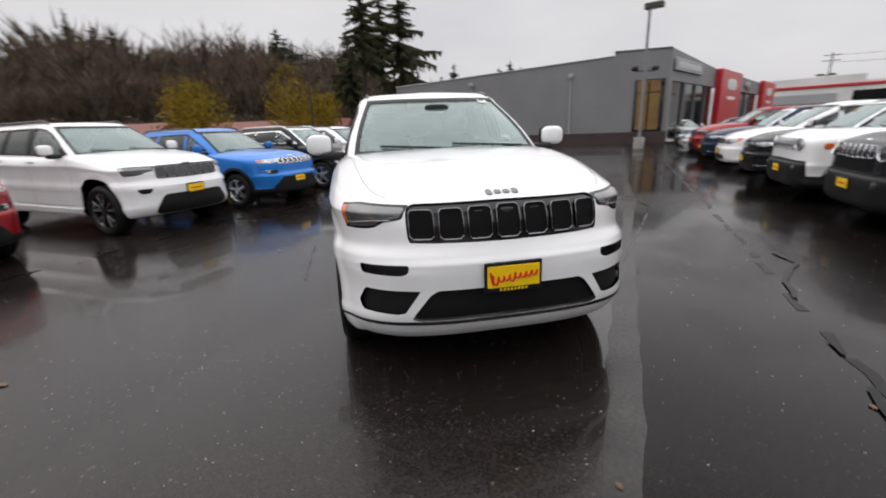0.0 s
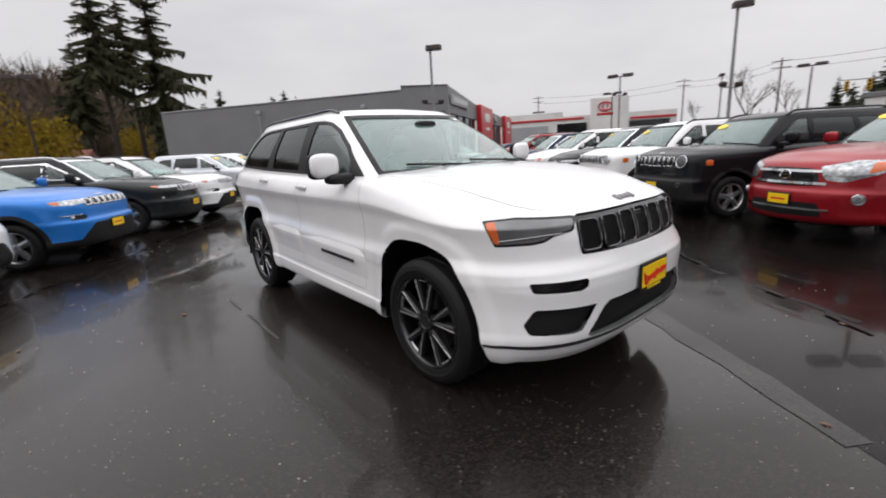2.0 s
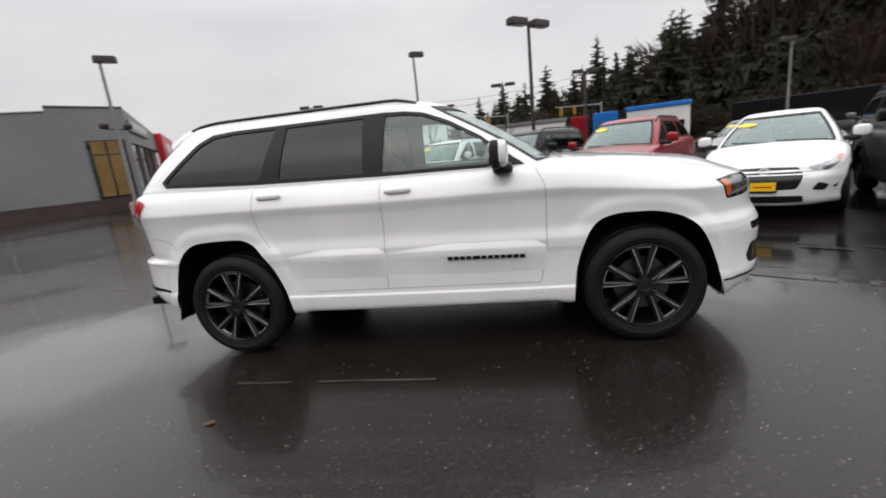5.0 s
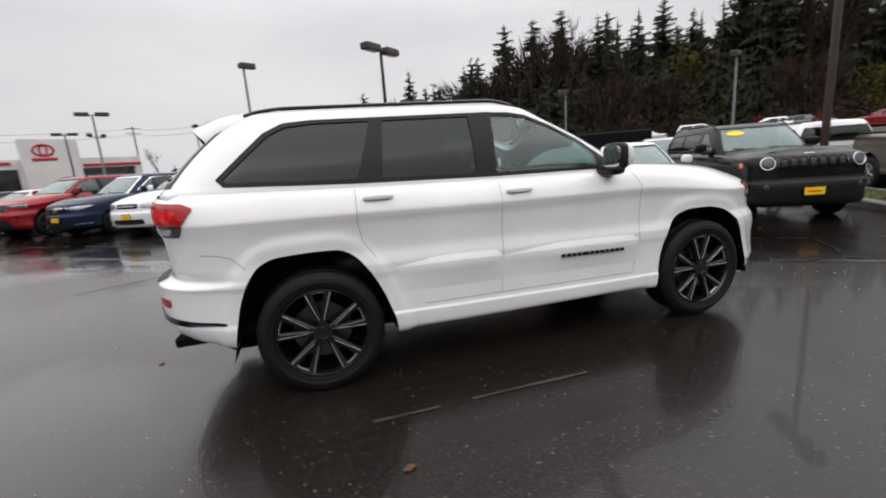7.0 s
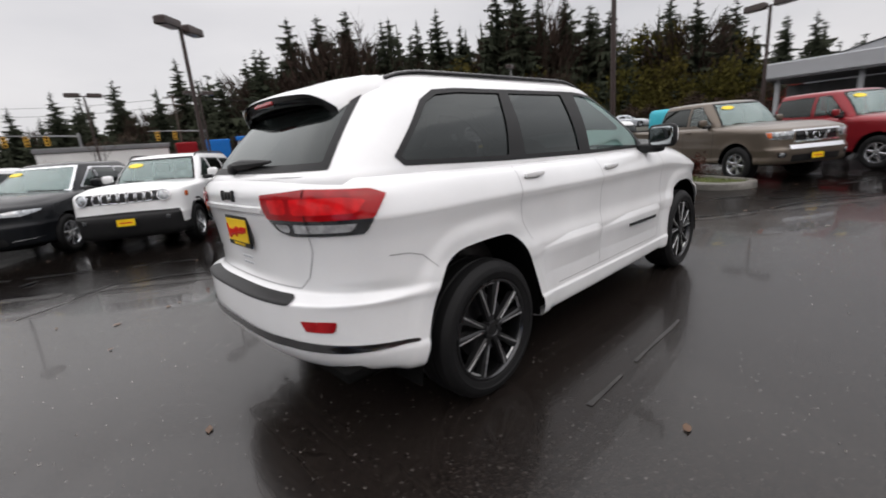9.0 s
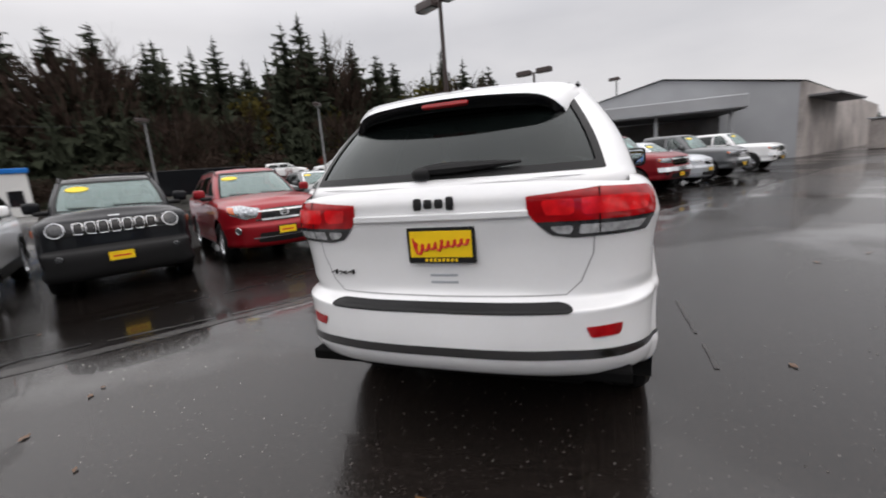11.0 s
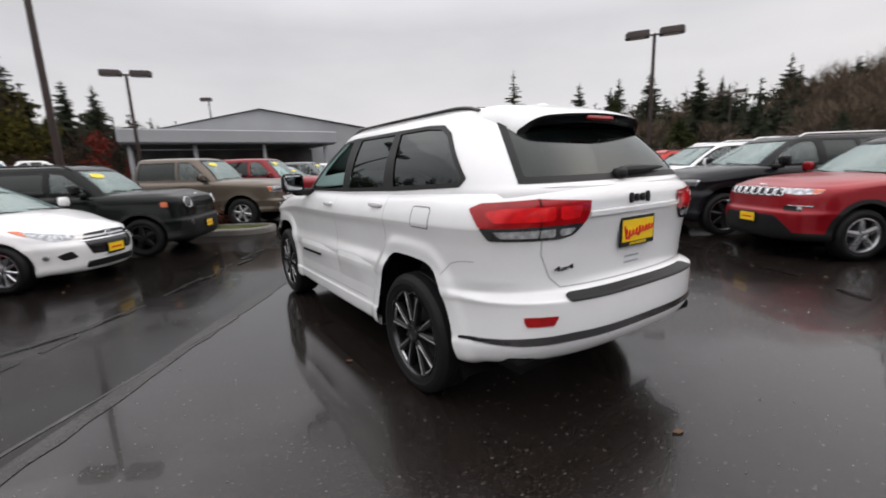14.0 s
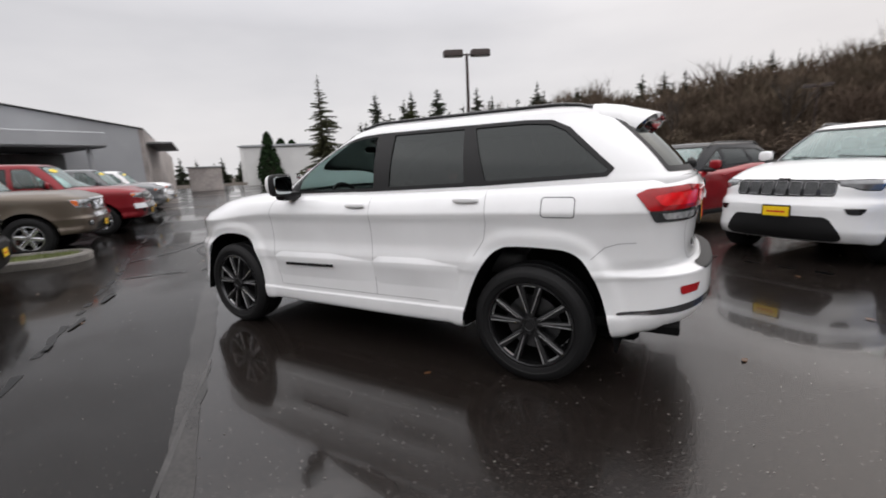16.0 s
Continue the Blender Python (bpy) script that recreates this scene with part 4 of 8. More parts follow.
def kind_rav(**kw):
    d = dict(xf=2.3, xr=-2.3, hw=0.925, roof=1.69, hoodf=0.98, hoodc=1.12, beltr=1.19, axles=(1.33, -1.33), R=0.365, spoke="six", sticker=-0.42, lf=0.9, pf=2.7, handle_mat=M_red)
    d["shapes"] = shapes_for(d, [(0.50, 0.94), (0.55, 0.79), (0.80, 0.765), (1.22, 0.86), (1.36, 1.00), (0.95, 1.005)], [(-0.1, 0.93), (0.42, 0.92), (0.50, 0.80), (0.46, 0.72), (-0.1, 0.70)],
                             [(-0.1, 0.52), (0.5, 0.52), (0.58, 0.36), (-0.1, 0.34)], amber=[(1.05, 0.86), (1.22, 0.89), (1.35, 0.985), (1.12, 0.98)])
    d["extras"] = [nose_bar("chrome_bar", -0.42, 0.42, 0.885, 0.885, 0.034, M_chrome), nose_bar("chrome_bar", -0.48, 0.48, 0.745, 0.745, 0.036, M_chrome), emblem(0.84, 0.07, M_chrome), nose_disc("fog_lamp", 0.74, 0.58, 0.055, M_lens, M_chrome),
                   nose_bar("chrome_bar", -0.55, 0.55, 0.44, 0.44, 0.03, M_chrome), roof_rails(0.1, -1.6, 0.6, M_trim), wipers(M_trim)]
    d.update(kw)
    return base(**d)


def kind_hatch(**kw):
    d = dict(xf=2.15, xr=-2.15, hw=0.89, roof=1.49, hoodf=0.74, hoodc=0.97, beltr=1.06, crease=0.58, sill=0.2, axles=(1.325, -1.325), R=0.32, arch=0.365, bump=0.52, rbump=0.5, cowl=1.1, wtop=0.22, rtop=-1.6,
             rbot=-2.0, hwt=0.55, sticker=-0.42, lf=1.0, pf=2.5, spoke="ten", rim=0.215)
    d["shapes"] = shapes_for(d, [(0.62, 0.70), (0.66, 0.64), (0.95, 0.64), (1.4, 0.76), (1.55, 0.82), (1.1, 0.76)], [(-0.1, 0.72), (0.50, 0.70), (0.52, 0.62), (0.40, 0.42), (-0.1, 0.40)],
                             [(-0.1, 0.33), (0.5, 0.33), (0.55, 0.24), (-0.1, 0.23)], [(0.72, 0.50), (0.62, 0.40), (0.85, 0.38), (0.95, 0.45)], amber=[(1.25, 0.72), (1.4, 0.765), (1.54, 0.815), (1.35, 0.80)])
    d["extras"] = [nose_bar("chrome_bar", -0.48, 0.48, 0.655, 0.655, 0.030, M_chrome), nose_bar("chrome_bar", -0.46, 0.46, 0.605, 0.605, 0.014, M_chrome), emblem(0.66, 0.055, M_chrome), nose_disc("fog_lamp", 0.74, 0.44, 0.035, M_lens), wipers(M_trim)]
    d.update(kw)
    return base(**d)


def kind_crossover(**kw):
    d = dict(xf=2.4, xr=-2.45, hw=0.96, roof=1.70, hoodf=0.95, hoodc=1.12, beltr=1.20, axles=(1.42, -1.42), R=0.365, spoke="seven", sticker=-0.42, lf=0.95, pf=2.7, trim_mat=M_chrome)
    d["shapes"] = shapes_for(d, [(0.50, 0.88), (0.52, 0.82), (0.9, 0.80), (1.3, 0.86), (1.38, 0.90), (0.9, 0.90)], [(-0.1, 0.90), (0.44, 0.89), (0.36, 0.72), (-0.1, 0.68)],
                             [(-0.1, 0.46), (0.55, 0.46), (0.6, 0.34), (-0.1, 0.32)])
    d["extras"] = [nose_bar("chrome_bar", -0.42, 0.42, 0.86, 0.86, 0.05, M_chrome), emblem(0.80, 0.06, M_chrome), nose_bar("chrome_bar", 0.55, 0.85, 0.40, 0.42, 0.016, M_chrome, mirror=True), wipers(M_trim)]
    d.update(kw)
    return base(**d)


def kind_minivan(**kw):
    d = dict(xf=2.5, xr=-2.55, hw=0.97, roof=1.73, hoodf=0.92, hoodc=1.13, beltr=1.14, axles=(1.5, -1.5), R=0.335, spoke="five", cowl=1.25, wtop=0.30, rtop=-2.2, rbot=-2.42, pillars=(0.15, -0.85, -2.2), hwt=0.66, sticker=-0.42)
    d["shapes"] = shapes_for(d, [(0.52, 0.88), (0.53, 0.76), (0.85, 0.75), (1.25, 0.84), (1.32, 0.92), (0.9, 0.91)], [(-0.1, 0.88), (0.46, 0.88), (0.44, 0.76), (-0.1, 0.75)], [(-0.1, 0.48), (0.55, 0.48), (0.6, 0.36), (-0.1, 0.34)],
                             amber=[(1.05, 0.80), (1.25, 0.85), (1.31, 0.91), (1.1, 0.90)])
    d["extras"] = [nose_bar("chrome_bar", -0.46, 0.46, 0.815, 0.815, 0.024, M_chrome), wipers(M_trim)]
    d.update(kw)
    return base(**d)


def kind_sedan(**kw):
    d = dict(xf=2.4, xr=-2.45, hw=0.91, roof=1.46, hoodf=0.76, hoodc=0.96, beltr=1.06, crease=0.58, sill=0.2, axles=(1.38, -1.42), R=0.325, arch=0.375, bump=0.52, rbump=0.55, cowl=1.05, wtop=0.25, rtop=-1.05, rbot=-1.75, hwb=0.78,
             hwt=0.54, trunk=-1.62, pillars=(-0.1, -0.85, None), spoke="ten", sticker=-0.42, lf=0.95, pf=2.6, rglass=(1.10, 1.36))
    d["extras"] = [wipers(M_trim), emblem(0.66, 0.05, M_chrome)]
    d.update(kw)
    return base(**d)


def truck_bed(root, S, tree, body_mat, roof):
    """Bed walls and floor behind the cab, tailgate, and bumper steps."""
    x0, x1 = S["rbot"] - 0.06, S["xr"] + 0.08
    part("bed_floor", rbox((x0 + x1) / 2, 0, 0.82, x0 - x1, 1.66, 0.05, 0.01), M_trim, root)
    for s in (1, -1):
        part("bed_rail", rbox((x0 + x1) / 2, s * 0.86, S["beltr"] - 0.005, x0 - x1, 0.12, 0.05, 0.015), M_trim, root)
    part("bed_front", rbox(x0, 0, 1.08, 0.05, 1.66, 0.5, 0.01), body_mat, root)
    part("tailgate", rbox(x1, 0, 1.05, 0.08, 1.66, 0.55, 0.02), body_mat, root)


def kind_truck(red=False, **kw):
    d = dict(xf=2.85, xr=-2.85, hw=1.0, roof=1.92, hoodf=1.15, hoodc=1.275, beltr=1.32, sill=0.42, crease=0.8, axles=(1.82, -1.73), R=0.40, arch=0.49, tyre=0.27, rim=0.235, bump=0.68, rbump=0.66, cowl=1.34, wtop=0.84, rtop=-1.02,
             rbot=-1.12, hwb=0.88, hwt=0.73, pillars=(0.14, -0.92, None), spoke="six", sticker=-0.45, lf=0.50, pf=4.4, plate=(2.87, 0.56))
    d["shapes"] = shapes_for(d, [(0.60, 1.09), (0.62, 0.92), (0.95, 0.92), (1.22, 0.95), (1.3, 1.09)], [(-0.1, 1.12), (0.58, 1.10), (0.56, 0.86), (-0.1, 0.84)], [(-0.1, 0.60), (0.62, 0.60), (0.64, 0.46), (-0.1, 0.46)],
                             [(0.74, 0.66), (0.76, 0.56), (0.96, 0.56), (0.98, 0.65)], amber=[(1.12, 0.98), (1.2, 0.96), (1.29, 1.08), (1.15, 1.08)])
    if red:
        d["extras"] = [truck_bed, nose_bar("chrome_bar", -0.56, 0.56, 1.05, 1.05, 0.05, M_chrome, 0.03), nose_bar("chrome_bar", -0.56, 0.56, 0.93, 0.93, 0.05, M_chrome, 0.03), nose_bar("front_bumper", -0.98, 0.98, 0.74, 0.74, 0.16, M_chrome, 0.07, 24), wipers(M_trim)]
    else:
        d["extras"] = [truck_bed, nose_bar("chrome_bar", -0.58, 0.58, 1.09, 1.09, 0.035, M_chrome, 0.02), nose_bar("chrome_bar", -0.56, 0.56, 0.87, 0.87, 0.045, M_chrome, 0.02), nose_bar("grille_strut", 0.30, 0.20, 1.08, 0.88, 0.07, M_chrome, 0.025, 4, mirror=True),
                       emblem(0.98, 0.085, M_chrome), nose_bar("front_bumper", -0.66, 0.66, 0.76, 0.76, 0.11, M_chrome, 0.04, 20), nose_disc("fog_lamp", 0.80, 0.61, 0.05, M_lens), wipers(M_trim)]
    d.update(kw)
    return base(**d)


def side_windows(S, bp, cp=None, dp=None, front_mat=None, rear_mat=None):
    """Door and quarter windows that follow the pillars of a style."""
    c, w, rf, r0, r1 = S["cowl"], S["wtop"], S["roof"], S["rbot"], S["rtop"]
    belt = lambda x: S["hoodc"] + 0.045 + (S["beltr"] - S["hoodc"]) * min(1, max(0, (c - x) / (c - r0)))
    top = rf - 0.135
    xa = lambda z: c + (z - S["hoodc"]) / (rf - 0.1 - S["hoodc"]) * (w - c) - S.get("wl", 0.42) * 0.80
    xd = lambda z: r0 + (z - S["beltr"]) / (rf - 0.1 - S["beltr"]) * (r1 - r0) + 0.26
    za = belt(c - 0.35) + 0.01
    out = [("front_door_window", [(xa(za), za), (xa((za + top) / 2) - 0.02, (za + top) / 2), (xa(top) - 0.04, top - 0.02), (xa(top) - 0.14, top), (bp + 0.04, top), (bp + 0.06, belt(bp))], front_mat or M_side_glass)]
    end = cp if cp is not None else None
    if cp is not None:
        out.append(("rear_door_window", [(bp - 0.05, top), (cp + 0.06, top - 0.01), (cp + 0.02, belt(cp)), (bp - 0.04, belt(bp))], rear_mat or M_privacy))
        if dp is not None:
            zq = belt(dp) + 0.0
            out.append(("quarter_window", [(cp - 0.03, top - 0.015), (xd(top) + 0.08, top - 0.035), (xd((top + zq) / 2), (top + zq) / 2), (xd(zq) - 0.02, zq), (cp - 0.07, belt(cp))], rear_mat or M_privacy))
    return out


def seams_for(S, bp, cp):
    lo, c = S["sill"] + 0.12, S["cowl"] - 0.22
    out = [[(c, S["hoodc"] - 0.02), (c + 0.02, S["hoodc"] - 0.2), (c - 0.02, lo)], [(bp, S["hoodc"] - 0.02), (bp - 0.02, lo)]]
    if cp is not None:
        ax, R = S["axles"][1], S["R"]
        out.append([(cp - 0.02, S["beltr"] - 0.05), (cp - 0.06, (S["beltr"] + R) / 2 + 0.12), (ax + S["arch"] + 0.10, R + 0.15), (ax + S["arch"] + 0.12, lo)])
        out.append([(c - 0.02, lo), (ax + S["arch"] + 0.12, lo)])
    return out


def on_nose(tree, y, z, S, rear=False):
    """A point of the car's nose or tail, with its outward normal."""
    s = -1 if rear else 1
    h, n = cast(tree, (6 * s, y, z), (-s, 0, 0))
    if h is None:
        h, n = Vector((S["xr"] if rear else S["xf"], y, z)), Vector((s, 0, 0))
    return h, n if n.x * s > 0 else -n


def jeep_slots(n, step, z0, z1, w, ring_mat, lift=0.004, r=0.0065, field=None):
    """Upright grille slots, each a rounded ring round a dark mesh field."""
    def make(root, S, tree, body_mat, roof):
        for k in range(n):
            cy = (k - (n - 1) / 2) * step
            sp = 1 - 0.12 * abs(k - (n - 1) / 2) / 3
            hh, cz = (z1 - z0) / 2 * sp, (z0 + z1) / 2
            pts = []
            for t in np.linspace(0, 2 * np.pi, 28, endpoint=False):
                ct, sn = math.cos(t), math.sin(t)
                q = (abs(ct) ** 7 + abs(sn) ** 7) ** (-1 / 7)
                h, nn = on_nose(tree, cy + w / 2 * q * ct, cz + hh * q * sn, S)
                pts.append(h + nn * lift)
            slot = part("grille_slot", tube([*pts, pts[0], pts[1]], r, 6, cap=False), ring_mat, root)
            ctr = sum(pts, Vector()) / len(pts)
            fan = [tuple(p - Vector((0.003, 0, 0))) for p in pts] + [tuple(ctr - Vector((0.003, 0, 0)))]
            part("slot_mesh", (fan, [(i, (i + 1) % 28, 28) for i in range(28)]), field or M_mesh, slot)
    return make


def nose_bar(name, y0, y1, z0, z1, h, mt, depth=0.012, n=14, rear=False, mirror=False):
    """A bright or dark bar laid across the nose from one point to another."""
    def make(root, S, tree, body_mat, roof):
        for s in ((1, -1) if mirror else (1,)):
            up, lo, verts, faces = [], [], [], []
            for k in range(n + 1):
                t = k / n
                y, z = (y0 + (y1 - y0) * t) * s, z0 + (z1 - z0) * t
                for dz, d in ((h / 2, 0.0), (h / 2 * 0.8, depth), (-h / 2 * 0.8, depth), (-h / 2, 0.0)):
                    p, nn = on_nose(tree, y, z + dz, S, rear)
                    verts.append(tuple(p + nn * d))
                if k:
                    for j in range(3):
                        a = (k - 1) * 4 + j
                        faces.append((a, a + 4, a + 5, a + 1))
            faces += [(0, 1, 2, 3), (n * 4, n * 4 + 3, n * 4 + 2, n * 4 + 1)]
            part(name, (verts, faces), mt, root)
    return make


def nose_disc(name, y, z, r, mt, ring=None, depth=0.014, rear=False):
    """A pair of round lamps on the nose."""
    def make(root, S, tree, body_mat, roof):
        for s in (1, -1):
            p, nn = on_nose(tree, y * s, z, S, rear)
            turn = Matrix.Translation(p) @ nn.to_track_quat("Z", "Y").to_matrix().to_4x4()
            g = lathe([(r, -0.02), (r, depth * 0.6), (r * 0.9, depth), (r * 0.5, depth * 1.25), (0, depth * 1.35)], 24, "z")
            lamp = part(name, moved(g, turn), mt, root)
            if ring:
                g = lathe([(r * 1.02 + 0.008 * math.cos(a), depth + 0.008 * math.sin(a)) for a in np.linspace(0, 2 * np.pi, 6, endpoint=False)], 24, "z", True)
                part("lamp_ring", moved(g, turn), ring, lamp)
    return make


def side_mark(name, x, z, w, h, mt, both=True):
    """A small block on both flanks."""
    def make(root, S, tree, body_mat, roof):
        for s in (1, -1):
            p, nn = cast(tree, (x, 3 * s, z), (0, -s, 0))
            if p is not None:
                part(name, blob(x, p.y + s * 0.002, z, w, 0.016, h, 4, 12, 6), mt, root)
    return make


def emblem(z, size, mt, rear=False, word=False):
    """The maker's emblem as a plain oval, or a word drawn as four plain blocks."""
    def make(root, S, tree, body_mat, roof):
        if word:
            for k, (w, h) in enumerate(((0.9, 1.3), (1.0, 0.9), (1.0, 0.9), (0.95, 1.2))):
                y = (k - 1.5) * size * 1.08
                p, nn = on_nose(tree, y, z, S, rear)
                turn = Matrix.Translation(p + nn * 0.004) @ nn.to_track_quat("X", "Z").to_matrix().to_4x4()
                part("badge_block", moved(blob(0, 0, 0, 0.014, size * w * 0.86, size * h, 4, 10, 6), turn), mt, root)
        else:
            p, nn = on_nose(tree, 0, z, S, rear)
            turn = Matrix.Translation(p + nn * 0.012) @ nn.to_track_quat("Z", "Y").to_matrix().to_4x4()
            ring = [(size * math.cos(t), size * 0.7 * math.sin(t), 0) for t in np.linspace(0, 2 * np.pi, 21)]
            part("emblem", moved(join(tube(ring, size * 0.13, 6, cap=False), tube([(-size, 0, 0), (size, 0, 0)], size * 0.1, 6)), turn), mt, root)
    return make


def roof_rails(x0, x1, y, mt, r=0.016):
    def make(root, S, tree, body_mat, roof):
        for s in (1, -1):
            pts = []
            for k in range(15):
                x = x0 + (x1 - x0) * k / 14
                p, nn = cast(roof, (x, y * s, 4), (0, 0, -1))
                if p is not None:
                    pts.append(p + Vector((0, 0, 0.004 if k in (0, 14) else 0.04)))
            part("roof_rail", tube(pts, r, 8), mt, root)
    return make


def wipers(mt):
    def make(root, S, tree, body_mat, roof):
        for y0, y1 in ((0.62, 0.02), (0.02, -0.55)):
            pts = []
            for k in range(9):
                t = k / 8
                p, nn = cast(roof, (6, y0 + (y1 - y0) * t, S["hoodc"] + 0.02 + 0.035 * t), (-1, 0, 0))
                if p is not None:
                    pts.append(p + nn * 0.012)
            if len(pts) > 2:
                part("wiper", tube(pts, 0.009, 6), mt, root)
    return make


def base(**kw):
    """Fills in the measures of a style."""
    S = dict(xf=2.25, xr=-2.25, hw=0.92, sill=0.28, hoodf=0.98, hoodc=1.13, beltr=1.20, crease=0.66, cowl=0.95, wtop=0.22, rtop=-1.75, rbot=-2.12, roof=1.66, hwb=0.80, hwt=0.60,
             axles=(1.33, -1.33), R=0.35, arch=0.42, tyre=0.225, rim=0.225, spoke="five", bump=0.6, rbump=0.62)
    S.update(kw)
    bp, cp, dp = S.get("pillars", (-0.15, -1.02, -1.9))
    S.setdefault("windows", side_windows(S, bp, cp, dp))
    S.setdefault("seams", seams_for(S, bp, cp))
    S.setdefault("handles", [(bp + 0.17, S["hoodc"] - 0.10), (cp + 0.12, S["hoodc"] - 0.07)] if cp else [(bp + 0.17, S["hoodc"] - 0.1)])
    S.setdefault("mirror", (S["cowl"] - 0.42, S["hoodc"] + 0.10))
    S.setdefault("plate", (S["xf"] + 0.012, S["bump"] - 0.06))
    hf, xf = S["hoodf"], S["xf"]
    lw = S.get("lamp", (0.52, 1.25, 0.14))
    if "shapes" not in S:
        bu = S["bump"]
        S["shapes"] = [("headlamp", "f", [(lw[0], hf - 0.015), (lw[0] + 0.02, hf - 0.11), (lw[0] + 0.3, hf - lw[2]), (lw[1] - 0.1, hf - 0.09), (lw[1], hf + 0.0), (lw[1] - 0.3, hf + 0.0)], 0.003, S.get("lamp_mat", M_lens)),
                       ("grille", "f", [(-0.1, hf - 0.03), (0.48, hf - 0.03), (0.46, hf - 0.15), (-0.1, hf - 0.17)], 0.003, S.get("grille_mat", M_gloss_black)),
                       ("lower_grille", "f", [(-0.1, bu - 0.14), (0.55, bu - 0.14), (0.62, bu - 0.28), (-0.1, bu - 0.28)], 0.003, M_trim),
                       ("fog_lamp", "f", [(0.62, bu - 0.02), (0.64, bu - 0.10), (0.82, bu - 0.09), (0.84, bu - 0.02)], 0.004, S.get("fog_mat", M_gloss_black)),
                       ("tail_lamp", "r", [(0.55, S["beltr"] - 0.06), (0.57, S["beltr"] - 0.25), (1.05, S["beltr"] - 0.24), (1.18, S["beltr"] - 0.07)], 0.003, M_redlens)]
    return S


M_mesh = mat("black_grille_mesh", (0.004, 0.004, 0.004), rough=0.6, grain=0.5, grain_scale=180, bump=0.6, spec=0.12)
gc_stations = [2.36, 1.9, 0.85, 0.0, -1.3, -2.42]
gc_rows = [
    ([0.33, 0.32, 0.31, 0.31, 0.31, 0.46], 2.05, -2.10, 0.80, 0.95, 3.4, 0.80, 3.1),
    ([0.30, 0.29, 0.315, 0.315, 0.33, 0.43], 2.24, -2.30, 0.915, 0.95, 3.4, 0.80, 3.1),
    ([0.335, 0.33, 0.345, 0.345, 0.37, 0.46], 2.29, -2.40, 0.935, 0.95, 3.4, 0.80, 3.1),
    ([0.42, 0.41, 0.405, 0.415, 0.44, 0.54], 2.335, -2.45, 0.94, 0.95, 3.4, 0.80, 3.1),
    ([0.50, 0.47, 0.43, 0.44, 0.47, 0.59], 2.35, -2.455, 0.930, 0.95, 3.3, 0.80, 3.1),
    ([0.60, 0.58, 0.55, 0.56, 0.58, 0.66], 2.355, -2.458, 0.928, 0.95, 3.2, 0.80, 3.1),
    ([0.685, 0.67, 0.655, 0.67, 0.69, 0.735], 2.36, -2.458, 0.932, 0.95, 3.2, 0.80, 3.1),
    ([0.73, 0.705, 0.70, 0.715, 0.735, 0.758], 2.36, -2.454, 0.940, 0.95, 3.1, 0.80, 3.1),
    ([0.775, 0.755, 0.745, 0.755, 0.775, 0.790], 2.342, -2.372, 0.941, 0.95, 3.1, 0.80, 3.1),
    ([0.85, 0.83, 0.84, 0.86, 0.88, 0.845], 2.315, -2.345, 0.922, 0.95, 3.0, 0.66, 3.4),
    ([0.94, 0.92, 1.0, 1.0, 1.02, 1.0], 2.30, -2.355, 0.931, 0.95, 3.0, 0.66, 3.4),
    ([0.985, 0.97, 1.055, 1.058, 1.082, 1.10], 2.285, -2.373, 0.945, 0.95, 3.0, 0.66, 3.4),
    ([1.005, 0.99, 1.076, 1.08, 1.104, 1.12], 2.28, -2.377, 0.9485, 0.95, 3.0, 0.66, 3.4),
    ([1.045, 1.035, 1.15, 1.15, 1.18, 1.22], 2.245, -2.385, 0.922, 0.95, 3.0, 0.66, 3.4),
    ([1.065, 1.07, 1.195, 1.195, 1.23, 1.275], 2.20, -2.365, 0.888, 0.95, 3.0, 0.66, 3.4),
    ([1.075, 1.10, 1.222, 1.225, 1.255, 1.30], 2.15, -2.345, 0.84, 0.92, 3.0, 0.66, 3.4),
    ([1.065, 1.14, 1.245, 1.245, 1.27, 1.31], 2.09, -2.33, 0.74, 0.85, 2.9, 0.5, 4.0),
    ([1.05, 1.165, 1.258, 1.26, 1.27, 1.31], 2.05, -2.31, 0.55, 0.7, 2.8, 0.4, 4.0),
    ([1.04, 1.175, 1.268, 1.27, 1.27, 1.31], 2.03, -2.30, 0.30, 0.5, 2.6, 0.3, 4.0),
    ([1.04, 1.18, 1.272, 1.27, 1.27, 1.31], 2.02, -2.30, 0.003, 0.3, 2.5, 0.2, 4.0),
]
gc_arch_front = [(-0.455, 0.0), (-0.45, 0.30), (-0.432, 0.51), (-0.395, 0.66), (-0.335, 0.79), (-0.25, 0.860), (-0.13, 0.884), (0.0, 0.884), (0.16, 0.855), (0.29, 0.785), (0.385, 0.64), (0.445, 0.46), (0.475, 0.30), (0.49, 0.0)]
gc_arch_rear = [(-0.53, 0.0), (-0.515, 0.25), (-0.485, 0.42), (-0.434, 0.63), (-0.368, 0.775), (-0.295, 0.858), (-0.19, 0.893), (0.0, 0.900), (0.13, 0.896), (0.222, 0.860), (0.312, 0.755), (0.382, 0.625), (0.435, 0.48), (0.46, 0.38), (0.475, 0.0)]


def smooth_ring(pts):
    """An arch outline with its corners eased."""
    t = np.linspace(0, len(pts) - 1, 4 * (len(pts) - 1) + 1)
    k = np.arange(len(pts))
    xy = [pchip(t, k, [p[c] for p in pts]) for c in (0, 1)]
    return list(zip(xy[0].tolist(), xy[1].tolist()))


